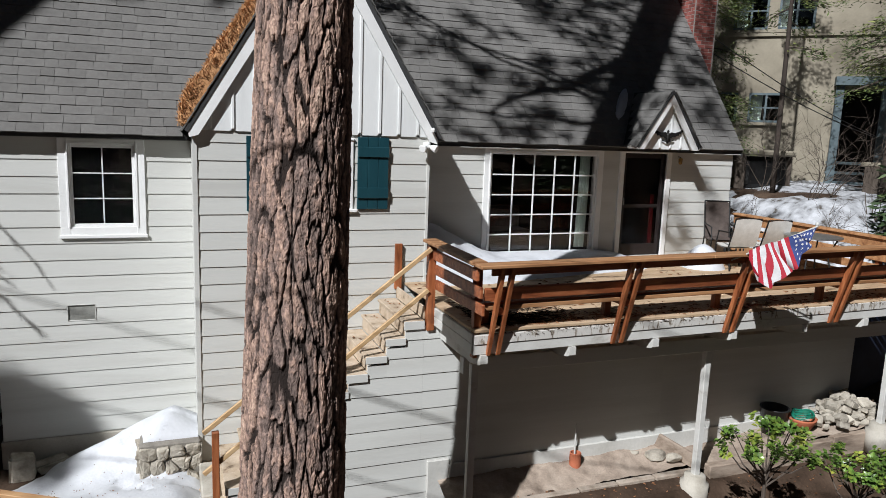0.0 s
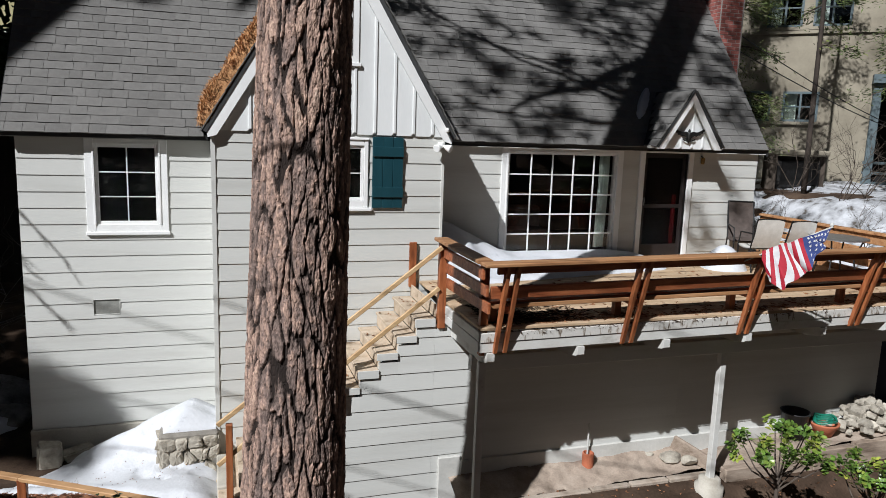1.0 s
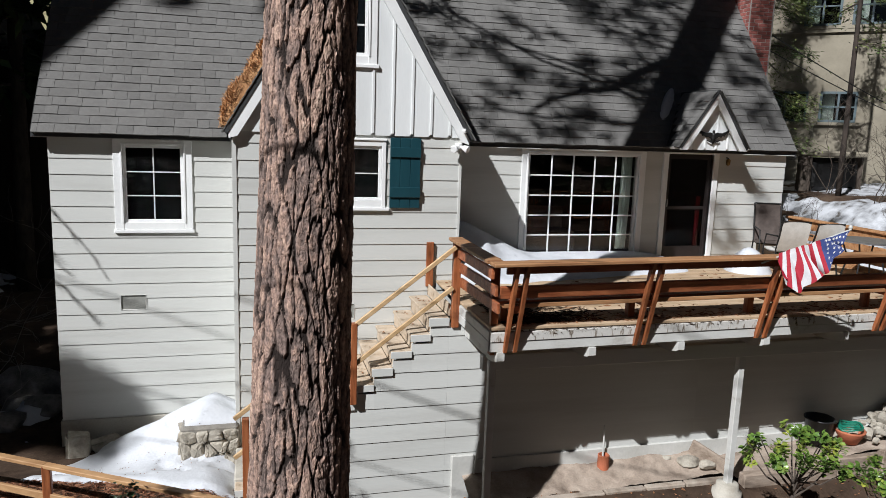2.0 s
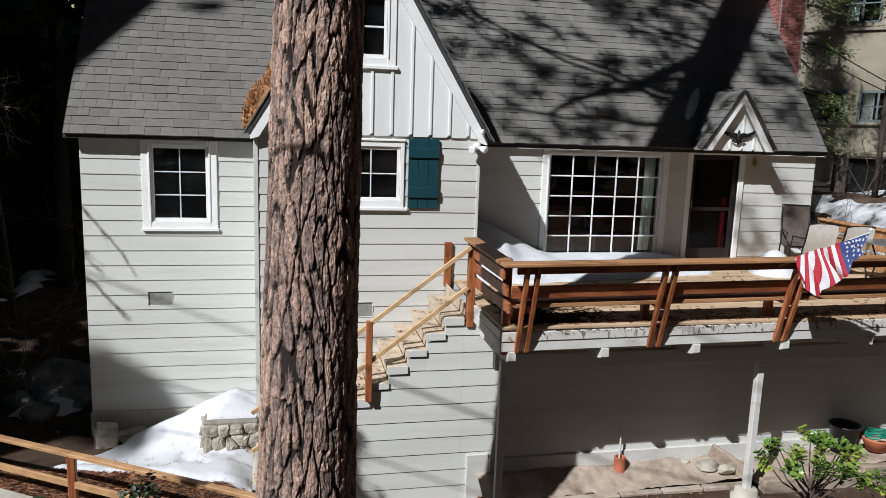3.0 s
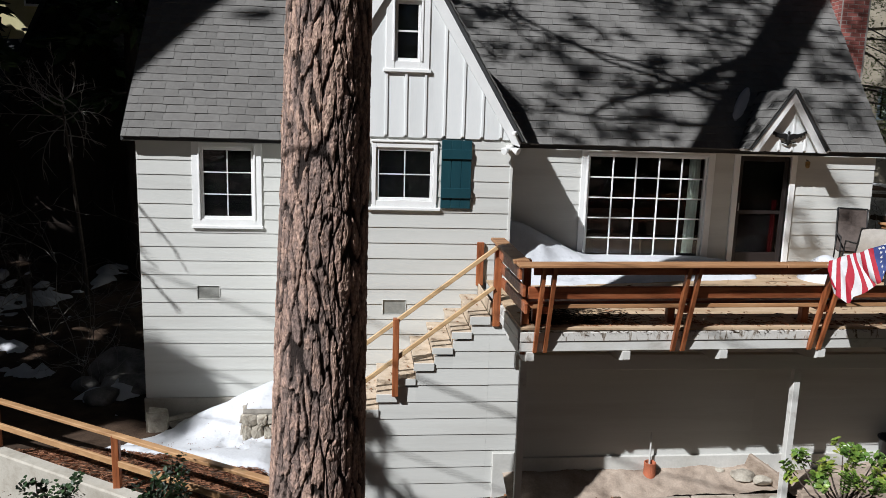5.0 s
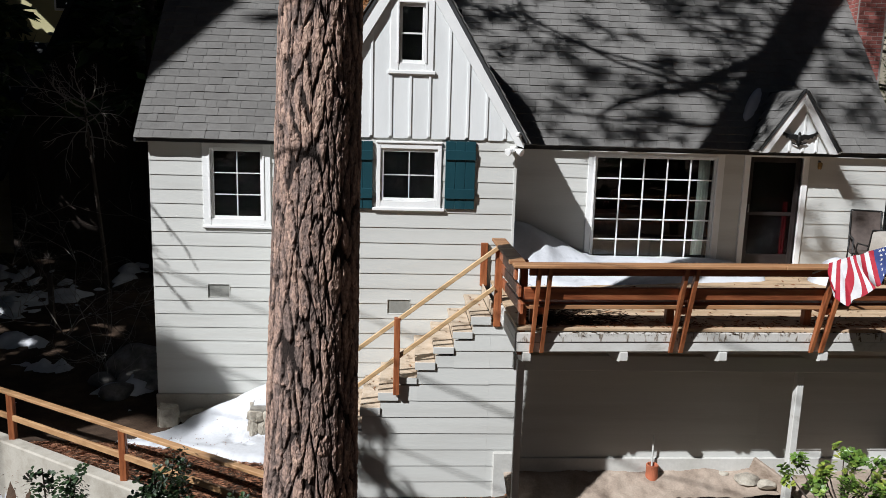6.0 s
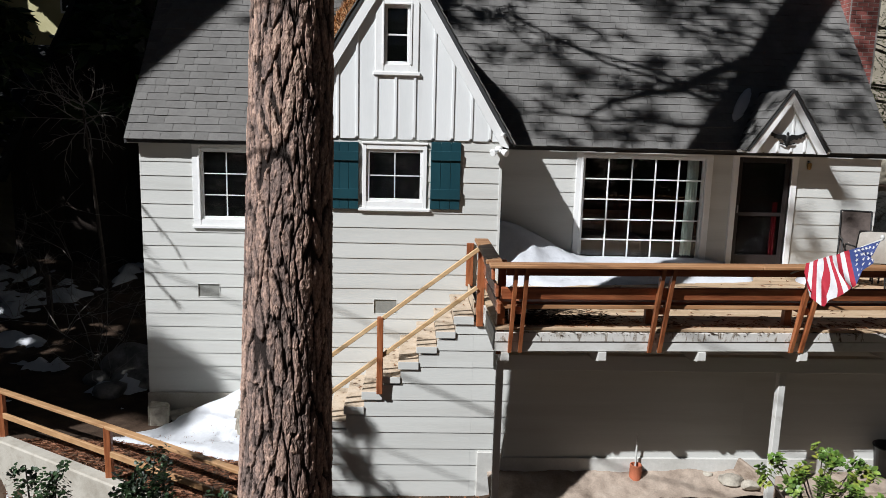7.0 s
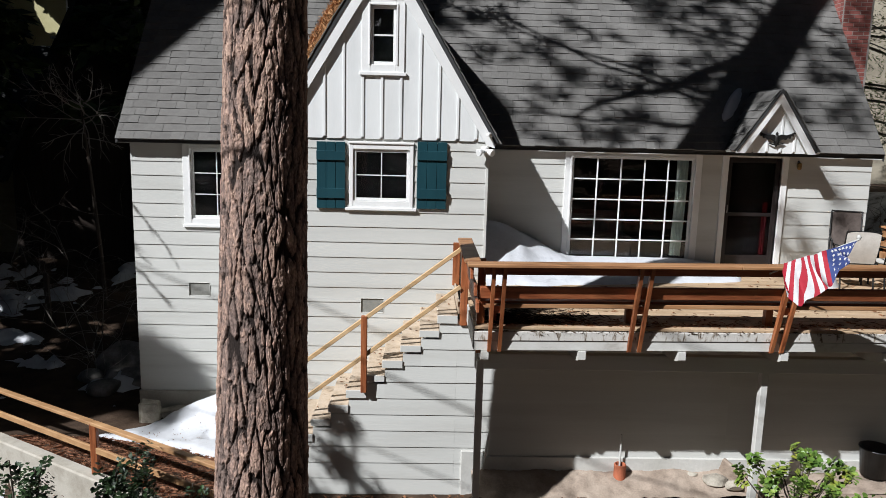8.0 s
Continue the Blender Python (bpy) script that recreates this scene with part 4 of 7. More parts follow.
lap_board(low_wall, 1.4, 4.28, UW, -0.21, 0.0305, -0.211, LAP2)
b = Build()
b.box(4.32, 11.95, UW - 0.045, UW - 0.002, 0.05, 0.64, 0.008)
part("footing", b, GREYPAINT, low, "painted concrete footing")
b = Build()
b.box(4.30, 4.62, UW - 0.052, UW - 0.003, 0.0, 0.72, 0.01)
part("patch_panel", b, GREYPAINT, low, "cracked plaster patch")
b = Build()
b.box(11.95, 12.1, UW, 11.3, 0.2, 2.6)
part("end_wall", b, SIDING, low)

# ---- stairs ----
stairs = thing("stairs", (2.9, 9.5, 0.0), "worn tan wooden stairs with grey painted step ends", "stairs")
for i, (xa, zt) in enumerate(STEPS):
    if zt < 0.25:
        break
    b = Build()
    j = random.uniform(-0.006, 0.006)
    b.box(xa - 0.03 + j, xa + 0.248, UW - 0.030, 10.135, zt - 0.042, zt, 0.008)
    part("tread", b, TREAD, stairs)
    b = Build()
    b.box(xa + 0.249, xa + 0.272, UW + 0.03, 10.135, zt - 0.0, zt + 0.174, 0.003)
    part("riser", b, TREAD, stairs)
    b = Build()
    b.box(xa - 0.032 + j, xa + 0.247, UW - 0.042, UW - 0.031, zt - 0.105 + random.uniform(-0.012, 0.012), zt - 0.003, 0.003)
    part("step_end", b, SIDING, stairs, "grey painted step end")
SL = 0.768
for dz, x_hi in ((0.0, 4.24), (-0.545, 4.22)):
    b = Build()
    zh = 3.66 + dz
    b.beam((x_hi, UW - 0.065 - (0.0 if dz else 0.02), zh), (1.42, UW - 0.065 - (0.0 if dz else 0.02), zh - SL * (x_hi - 1.42)), 0.04, 0.058, 0.006)
    part("handrail", b, NEWWOOD, stairs, "pale unpainted pine rail")
for x, zt in ((2.915, 2.685), (1.56, 1.50)):
    b = Build()
    b.box(x - 0.042, x + 0.042, UW - 0.128, UW - 0.044, zt - 1.09, zt, 0.006)
    part("post", b, REDWOOD_V, stairs, "stained redwood post")
b = Build()
b.box(4.165, 4.275, GW - 0.07, GW - 0.025, 2.84, 3.51, 0.006)
solo("wall_batten", b, REDWOOD_V, "stained redwood board fixed to the clapboards", "board")

# ---- deck ----
DX0, DX1, DY0, DY1 = 4.33, 12.0, 7.54, 11.36
deck = thing("deck", (6.5, 7.5, 0.0), "raised timber deck of worn tan boards with pale fascia", "deck")


def rise(x):
    """The deck climbs a little to the east."""
    return 0.011 * (x - 6.5)


y = DY0 - 0.03
while y < DY1 - 0.02:
    w = min(0.142, DY1 - y - 0.004)
    cuts = [DX0, DX0 + random.uniform(2.2, 3.6), DX0 + random.uniform(4.8, 6.2), DX1]
    for a, c in zip(cuts, cuts[1:]):
        b = Build()
        dz = random.uniform(-0.003, 0.003)
        b.box(a + 0.002, c - 0.002, y, y + w, FLOOR_Z - 0.036 + dz, FLOOR_Z + dz, 0.004)
        b.v = [(p[0], p[1], p[2] + rise(p[0]) * 0.4) for p in b.v]
        part("deck_board", b, DECKWOOD, deck)
    y += 0.147
for z0, z1, y0, y1 in ((2.775, 2.885, DY0 - 0.045, DY0), (2.650, 2.767, DY0 - 0.030, DY0 + 0.004)):
    b = Build()
    b.box(DX0, DX1, y0, y1, z0, z1, 0.005)
    b.v = [(p[0], p[1], p[2] + rise(p[0])) for p in b.v]
    part("fascia", b, DECKEDGE if z0 > 2.7 else DECKPAINT, deck, "dirty white fascia board")
    b = Build()
    b.box(DX0 - 0.012, DX0 + 0.03, y1 + 0.001, UW + 0.02, z0 - 0.02, z1 - 0.02, 0.005)
    part("fascia", b, DECKPAINT, deck)
for x in (4.46, 5.63, 6.845, 8.10, 9.34, 10.52, 11.7):
    b = Build()
    b.prism([(DY0 - 0.052, 2.645), (DY0 - 0.052, 2.545), (DY0 - 0.01, 2.52), (DY0 + 0.2, 2.47), (UW - 0.04, 2.47), (UW - 0.04, 2.645)], "x", x - 0.045, x + 0.045)
    b.v = [(p[0], p[1], p[2] + rise(p[0])) for p in b.v]
    part("joist", b, DECKPAINT, deck, "pale painted joist end")
b = Build()
b.box(DX0 + 0.05, DX1, 7.90, 8.02, 2.26, 2.46, 0.006)
part("girder", b, SIDING, deck)
for x, y, z0 in ((8.115, 7.97, 0.40), (11.78, 7.97, 0.75)):
    b = Build()
    b.box(x - 0.046, x + 0.046, y - 0.046, y + 0.046, z0, 2.26, 0.006)
    p = part("column", b, DECKPAINT, deck, "pale square timber column")
    b = Build()
    b.lathe([(0.20, z0 - 0.5), (0.20, z0 - 0.12), (0.155, z0 - 0.10), (0.15, z0 - 0.01), (0.13, z0 + 0.002)], x, y, 20)
    part("pier", b, CONCRETE, deck, "round concrete pier", smooth=True)
b = Build()
b.box(4.385, 4.47, 7.66, 7.745, -0.1, 2.46, 0.005)
part("column", b, DECKPAINT, deck)

# ---- railing with built-in bench ----
railing = thing("deck_railing", (6.5, 7.3, FLOOR_Z), "stained redwood deck railing with leaning posts and built-in bench", "railing")
CAPZ = 3.735


def lean(z):
    """Distance the slanted uprights stand out at height z."""
    return 7.535 - 0.30 * (z - 2.62)


cap_cuts = [4.20, 7.30, 10.2, 12.32]
for a, c in zip(cap_cuts, cap_cuts[1:]):
    b = Build()
    b.beam((a + 0.002, 7.20, CAPZ + 0.02 + rise(a)), (c - 0.002, 7.20, CAPZ + 0.02 + rise(c)), 0.20, 0.042, 0.008)
    part("cap_rail", b, CAPWOOD, railing, "sun-bleached cap rail")
    b = Build()
    b.beam((max(a, 4.4), 7.262, CAPZ - 0.055 + rise(a)), (c, 7.262, CAPZ - 0.055 + rise(c)), 0.04, 0.10, 0.005)
    part("under_rail", b, REDWOOD, railing)
for xc in (4.57, 6.255, 7.99, 9.86, 11.6):
    for dx in (-0.062, 0.062):
        x = xc + dx
        b = Build()
        b.prism([(lean(2.645) - 0.050, 2.645), (lean(2.645) - 0.012, 2.63), (lean(2.70) + 0.0, 2.70), (lean(CAPZ) + 0.05, CAPZ), (lean(CAPZ) - 0.035, CAPZ)], "x", x - 0.021, x + 0.021)
        b.v = [(p[0], p[1], p[2] + rise(p[0])) for p in b.v]
        part("post", b, REDWOOD_V, railing, "slanted redwood upright")
    b = Build()
    b.beam((xc, 7.36, 3.19 + rise(xc)), (xc, 7.86, 3.19 + rise(xc)), 0.075, 0.085, 0.005)
    part("bench_bracket", b, REDWOOD, railing)
    b = Build()
    b.box(xc - 0.055, xc + 0.035, 7.72, 7.81, FLOOR_Z, 3.20 + rise(xc), 0.005)
    part("bench_leg", b, REDWOOD_V, railing)
spans = [4.36, 6.25, 7.99, 9.86, 12.2]
for a, c in zip(spans, spans[1:]):
    b = Build()
    up = Vector((0, -0.30, 1)).normalized()
    b.beam((a + 0.003, 7.365, 3.398 + rise(a)), (c - 0.003, 7.365, 3.398 + rise(c)), 0.04, 0.152, 0.006, up=up)
    part("backrest_plank", b, REDWOOD, railing, "horizontal redwood backrest plank")
    b = Build()
    b.beam((a + 0.05, 7.435, 3.222 + rise(a)), (c - 0.05, 7.435, 3.222 + rise(c)), 0.045, 0.05, 0.006)
    part("seat_edge", b, CAPWOOD, railing, "sun-bleached front edge of the bench")
    for yy, ww in ((7.53, 0.14), (7.68, 0.14), (7.83, 0.14)):
        b = Build()
        b.beam((a + 0.003, yy, 3.252 + rise(a)), (c - 0.003, yy, 3.252 + rise(c)), ww, 0.04, 0.006)
        part("seat_plank", b, REDWOOD, railing)
# return along the west side
for zc, xo in ((3.60, -0.05), (3.40, 0.0), (3.20, 0.03)):
    b = Build()
    b.beam((4.315 + xo * 0.6, 8.80, zc - 0.02), (4.315 + xo, 7.32, zc), 0.036, 0.13, 0.006)
    part("side_plank", b, REDWOOD, railing)
b = Build()
b.beam((4.27, 8.94, CAPZ + 0.012), (4.27, 7.30, CAPZ + 0.004), 0.19, 0.042, 0.008)
part("cap_rail", b, CAPWOOD, railing)
b = Build()
b.box(4.225, 4.325, UW - 0.055, UW + 0.04, 2.56, CAPZ - 0.01, 0.006)
part("end_post", b, REDWOOD_V, railing, "stained redwood end post")
b = Build()
b.box(4.36, 4.45, 7.60, 7.69, 2.56, 3.72, 0.006)
part("corner_post", b, REDWOOD_V, railing)
# east side
for zc, w in ((3.58, 0.16), (3.36, 0.13), (3.17, 0.13), (2.99, 0.12)):
    b = Build()
    b.beam((12.05, 7.25, zc), (12.05, 11.9, zc), 0.04, w, 0.006)
    part("side_plank", b, CAPWOOD, railing)
b = Build()
b.beam((12.08, 7.2, CAPZ - 0.052), (12.08, 11.95, CAPZ - 0.052), 0.19, 0.042, 0.008)
part("cap_rail", b, CAPWOOD, railing)
for yy in (8.6, 10.2, 11.8):
    b = Build()
    b.box(12.08, 12.16, yy, yy + 0.08, 2.6, CAPZ - 0.075, 0.005)
    part("post", b, REDWOOD_V, railing)


# ---- the great pine before the house ----
TX, TY = 2.13, 6.26


def pine():
    ob = thing("pine_tree", (TX, TY, 0.0), "tall old pine with deeply plated red brown bark", "tree")
    nu, zs = 500, np.concatenate([np.arange(-0.8, 7.6, 0.0085), np.arange(7.6, 25.0, 0.25)])
    nz = len(zs)
    th = np.linspace(0, 2 * np.pi, nu, endpoint=False)
    TH, ZZ = np.meshgrid(th, zs)
    R = np.maximum(0.418 - 0.0177 * (ZZ - 4.0), 0.352) + 0.08 * np.exp(-(ZZ + 0.3) / 1.0)
    R = R * (1 - 0.6 * step(17, 25, ZZ))
    # plates: tall cells with ragged edges, split again into thin flakes
    circ = np.cos(TH) * 2.0, np.sin(TH) * 2.0
    wa = fbm(circ[0] * 1.3 + ZZ * 1.1, circ[1] * 1.3 + ZZ * 1.9, 5, 4) - 0.5
    wb = fbm(circ[0] * 1.6 - ZZ * 2.3, circ[1] * 1.6 + ZZ * 1.2, 15, 4) - 0.5
    wc = fbm(circ[0] * 9 + ZZ * 6.1, circ[1] * 9 - ZZ * 5.3, 25, 4) - 0.5
    wd = fbm(circ[0] * 12 - ZZ * 4.1, circ[1] * 12 + ZZ * 7.7, 27, 4) - 0.5

    def cells(cw, ch, amp, fine, seed, ratio):
        S = TH / (2 * np.pi) * cw + amp * wa + fine * wc
        P = ZZ / ch + amp * 0.7 * wb + fine * wd
        f1, f2 = np.full(S.shape, 9.0), np.full(S.shape, 9.0)
        tone = np.zeros(S.shape)
        i0, j0 = np.floor(S), np.floor(P)
        for di in (-1, 0, 1):
            for dj in (-1, 0, 1):
                ci, cj = i0 + di, j0 + dj
                cim = np.mod(ci, cw)
                px = ci + 0.08 + 0.84 * lattice(cim, cj, seed)
                py = cj + 0.08 + 0.84 * lattice(cim, cj, seed + 1)
                d = np.sqrt((S - px) ** 2 + ((P - py) * ratio) ** 2)
                near = d < f1
                f2 = np.where(near, f1, np.minimum(f2, d))
                tone = np.where(near, lattice(cim, cj, seed + 2), tone)
                f1 = np.where(near, d, f1)
        return f2 - f1, tone

    g1, cell = cells(23, 0.44, 0.9, 0.30, 1, 0.48)
    g2, flake = cells(52, 0.10, 2.0, 0.9, 11, 0.7)
    g3, scale_ = cells(110, 0.045, 1.6, 1.5, 21, 0.8)
    width = 0.05 + 0.10 * vnoise(circ[0] * 3 + 9, ZZ * 2.2 + circ[1], 77)
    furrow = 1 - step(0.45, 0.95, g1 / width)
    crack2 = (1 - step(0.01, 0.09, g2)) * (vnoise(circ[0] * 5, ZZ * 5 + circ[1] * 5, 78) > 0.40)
    rim = 1 - step(0.05, 0.30, g1)
    grain = fbm(circ[0] * 30 + ZZ * 3, ZZ * 28 + circ[1] * 30, 31, 4)
    layer = 0.38 * flake + 0.27 * scale_ + 0.35 * grain
    depth = 0.027 * furrow + 0.006 * crack2 * (1 - furrow) + 0.003 * rim
    bulge = 0.006 * (cell - 0.5) + (0.010 * (flake - 0.5) + 0.007 * (scale_ - 0.5)) * (1 - furrow) + 0.008 * (grain - 0.5)
    Rr = R - depth * (R / 0.45) + bulge
    lx = TX + 0.024 * (ZZ - 4.0) - 0.020 * np.clip(ZZ - 11.5, 0, 6)
    ly = TY + 0.030 * np.clip(ZZ - 11.5, 0, 6)
    X = lx + Rr * np.cos(TH)
    Y = ly + Rr * np.sin(TH)
    V = np.stack([X.ravel(), Y.ravel(), ZZ.ravel()], 1)
    i = np.arange(nu)
    rowi = np.arange(nz - 1)[:, None] * nu
    q = np.stack([rowi + i, rowi + (i + 1) % nu, rowi + nu + (i + 1) % nu, rowi + nu + i], -1).reshape(-1, 4)
    me = bpy.data.meshes.new("trunk")
    me.from_pydata(V.tolist(), [], q.tolist())
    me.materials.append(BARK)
    me.polygons.foreach_set("use_smooth", [True] * len(q))
    tone = np.clip(-0.04 + 1.15 * (0.22 * cell + 0.78 * layer) + 0.6 * (fbm(circ[0] * 1.3, ZZ * 0.9 + circ[1], 61, 3) - 0.5) - 0.15 * rim, 0, 1)
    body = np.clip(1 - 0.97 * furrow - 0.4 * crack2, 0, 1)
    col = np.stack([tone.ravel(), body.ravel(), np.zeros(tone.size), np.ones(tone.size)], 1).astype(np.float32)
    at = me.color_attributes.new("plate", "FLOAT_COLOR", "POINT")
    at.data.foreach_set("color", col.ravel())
    t = new("trunk", me)
    t.parent = ob
    t.location = -Vector(ob.location)
    # limbs and needles, mostly over the west side
    rnd = random.Random(11)
    crown = Build()
    def limb(a, e, r0, sag=0.3, clumps=10, spread=0.6):
        pts = []
        a, e = Vector(a), Vector(e)
        for k in range(7):
            s = k / 6
            p = a.lerp(e, s)
            p.z -= sag * math.sin(s * math.pi)
            p += Vector((rnd.uniform(-0.08, 0.08), rnd.uniform(-0.08, 0.08), rnd.uniform(-0.06, 0.06))) * (1 if 0 < k < 6 else 0)
            pts.append(p)
        bb = Build()
        bb.tube(pts, [r0 * (1 - 0.8 * k / 6) + 0.008 for k in range(7)], 7)
        part("limb", bb, BRANCH, ob)
        for c in range(clumps):
            s = rnd.uniform(0.5, 1.05)
            i2 = min(5, int(s * 6))
            p = pts[i2].lerp(pts[i2 + 1], min(1, s * 6 - i2)) + Vector((rnd.gauss(0, spread), rnd.gauss(0, spread), rnd.gauss(0, spread * 0.55)))
            needle_clump(crown, rnd, p, 0.32, 44, 0.012)
    limb((TX + 0.1, TY + 0.15, 15.5), (-0.55, 6.1, 13.3), 0.13, 0.1, 14, 0.5)
    for k in range(22):
        z = 12.9 + 0.44 * k
        ang = rnd.choice([rnd.uniform(2.2, 4.2)] * 4 + [rnd.uniform(-1.2, 1.2)])
        ln = rnd.uniform(2.6, 4.6) * (1 - 0.02 * k) * (1.0 if abs(ang - 3.14) < 1.2 else 0.32)
        limb((TX + 0.024 * (z - 4) - 0.020 * min(6, max(0, z - 11.5)), TY + 0.030 * min(6, max(0, z - 11.5)), z), (TX + ln * math.cos(ang), TY + ln * math.sin(ang), z + rnd.uniform(-0.5, 0.9)), 0.05, 0.2, 15, 0.72)
    part("crown", crown, CONIFER, ob, kind="stuff")
    return ob


def needle_clump(b, rnd, p, r, n, w=0.010):
    for _ in range(n):
        d = Vector((rnd.gauss(0, 1), rnd.gauss(0, 1), rnd.gauss(0, 0.8)))
        d.normalize()
        side = d.cross(Vector((rnd.gauss(0, 1), rnd.gauss(0, 1), rnd.gauss(0, 1)))).normalized()
        ln = r * rnd.uniform(0.55, 1.1)
        q = p + d * 0.03
        e = p + d * ln
        b.add([tuple(q - side * w), tuple(q + side * w), tuple(e + side * w * 0.6), tuple(e - side * w * 0.6)], [(0, 1, 2, 3)])


pine()


# ---- other trees ----
def conifer(name, base, height, r, crown_from, crown_r, label, sprays=2600, seed=1, spray=0.42, droop=0.25, group="", width=0.09, sparse=1.0, mat=CONIFER, bark=BRANCH):
    rnd = random.Random(seed)
    x0, y0 = base
    z0 = float(land(x0, y0)) - 0.2
    ob = thing(name, (x0, y0, z0), label, "tree", group)
    b = Build()
    lx, ly = rnd.uniform(-0.02, 0.02), rnd.uniform(-0.02, 0.02)
    pts = [(x0 + lx * h, y0 + ly * h, z0 + h) for h in np.linspace(0, height, 9)]
    b.tube(pts, [r * (1 - 0.9 * k / 8) + 0.015 for k in range(9)], 10)
    part("trunk", b, bark, ob, smooth=True)
    crown = Build()
    limbs = Build()
    n_l = int(34 * sparse)
    per = max(1, int(sprays / max(1, n_l)))
    for k in range(n_l):
        s = (k + rnd.random()) / n_l
        h = height * (crown_from + (1 - crown_from) * s)
        a = rnd.uniform(0, 2 * math.pi)
        ln = crown_r * (1 - 0.82 * s) * rnd.uniform(0.6, 1.15)
        p0 = Vector((x0 + lx * h, y0 + ly * h, z0 + h))
        p1 = p0 + Vector((ln * math.cos(a), ln * math.sin(a), -droop * ln))
        limbs.tube([p0, p0.lerp(p1, 0.5) + Vector((0, 0, 0.05 * ln)), p1], [0.012 + 0.012 * ln, 0.012 + 0.006 * ln, 0.008], 5)
        for _ in range(per):
            t = rnd.random() ** 0.7
            p = p0.lerp(p1, t)
            sd = Vector((-math.sin(a), math.cos(a), 0))
            p = p + sd * rnd.gauss(0, 0.17 * ln + 0.05) + Vector((0, 0, rnd.gauss(0, 0.10)))
            d = Vector((math.cos(a) + rnd.gauss(0, 0.6), math.sin(a) + rnd.gauss(0, 0.6), rnd.gauss(-0.3, 0.35))).normalized()
            u = d.cross(Vector((rnd.gauss(0, 1), rnd.gauss(0, 1), 1.5))).normalized()
            L2, W = spray * rnd.uniform(0.5, 1.1), width * rnd.uniform(0.6, 1.2)
            e = p + d * L2
            m1 = p + d * L2 * 0.45
            crown.add([tuple(p), tuple(m1 + u * W), tuple(e), tuple(m1 - u * W)], [(0, 1, 2), (0, 2, 3)])
    part("branchwork", limbs, BRANCH, ob, kind="stuff")
    part("crown", crown, mat, ob, kind="stuff")
    return ob


# unseen firs added south-west of the house to shade roof and west yard
SW = [(-11.55, 4.25, 34, 1.05, 0.72, 3.2, 5000), (-13.2, 8.6, 25, 0.4, 0.05, 3.6, 2600), (-13.1, 12.4, 22, 0.4, 0.04, 3.6, 2200), (-11.3, 6.5, 22, 0.3, 0.04, 2.6, 3600), (-8.8, 8.6, 17, 0.3, 0.05, 2.7, 1500), (-20.6, 7.0, 27, 0.45, 0.06, 4.0, 4500),
      (-9.8, 14.8, 18, 0.35, 0.06, 3.0, 1400), (-17.5, 13.0, 24, 0.4, 0.05, 4.2, 2600), (-14.5, 18.5, 22, 0.4, 0.05, 4.0, 5000)]
for i, (x, y, h, r, cf, cr, n) in enumerate(SW):
    conifer("fir_tree", (x, y), h, r, cf, cr, "unseen dark fir added to shade the west yard", sprays=n, seed=20 + i, spray=0.8, width=0.2, group="firs shading the west yard", sparse=2.0)
# two more unseen trees, crowns sized for the shadows on the walls
conifer("tall_pine", (-17.62, -2.35), 21.25 - float(land(-17.62, -2.35)), 0.09, 0.945, 0.95, "unseen slim pine added to cast the left wall's soft shadow", sprays=4200, seed=41, spray=0.28, width=0.05, sparse=1.6, droop=0.02)
conifer("young_fir", (-3.1, 4.3), 9.25, 0.09, 0.35, 1.1, "unseen young fir added to cast foliage shade on the stair wall", sprays=2400, seed=42, spray=0.24, width=0.024, sparse=0.9)


# ---- snow ----
def heap(name, x0, x1, y0, y1, res, top, base, label, mat=SNOW):
    """A snow bank: top(x, y) is its surface; where it falls below base(x, y) there is none."""
    xs, ys = np.arange(x0, x1 + 1e-6, res), np.arange(y0, y1 + 1e-6, res)
    X, Y = np.meshgrid(xs, ys)
    T, B = top(X, Y), base(X, Y)
    Z = np.maximum(T, B - 0.03)
    nx = len(xs)
    K = (T > B - 0.03).ravel()
    faces = []
    for j in range(len(ys) - 1):
        for i in range(nx - 1):
            q = (j * nx + i, j * nx + i + 1, (j + 1) * nx + i + 1, (j + 1) * nx + i)
            if any(K[k] for k in q):
                faces.append(q)
    used = np.unique(np.array(faces).ravel())
    idx = -np.ones(Z.size, int)
    idx[used] = np.arange(len(used))
    V = np.stack([X.ravel(), Y.ravel(), Z.ravel()], 1)[used]
    me = bpy.data.meshes.new(name)
    me.from_pydata(V.tolist(), [], [tuple(int(idx[i]) for i in q) for q in faces])
    me.materials.append(mat)
    me.polygons.foreach_set("use_smooth", [True] * len(faces))
    ob = new(name, me)
    return tagged(ob, label, "snow")


def deck_snow(X, Y):
    n = fbm(X * 1.6, Y * 1.6, 71)
    m = fbm(X * 4.5, Y * 4.5, 73)
    back = step(9.75, 11.15, Y + 0.35 * (n - 0.5))
    bank = 0.60 * (1 - step(4.75, 6.45, X)) ** 1.15 * step(9.95, 11.1, Y + 0.3 * (n - 0.5))
    drift = 0.165 * back * (1 - 0.35 * step(7.8, 8.9, X))
    edge = 9.62 + 0.16 * (X - 5.2) + 0.35 * (n - 0.5)
    skirt = 0.10 * step(0.0, 0.35, Y - edge)
    return FLOOR_Z - 0.06 + bank + drift + skirt + 0.05 * (n - 0.5) + 0.03 * (m - 0.5) - 0.5 * step(8.7, 9.1, X + 0.5 * (n - 0.5))


heap("snow_bank", 4.66, 9.4, 8.9, 11.33, 0.05, deck_snow, lambda X, Y: FLOOR_Z + 0 * X, "white snow bank drifted on the deck under the picture window")


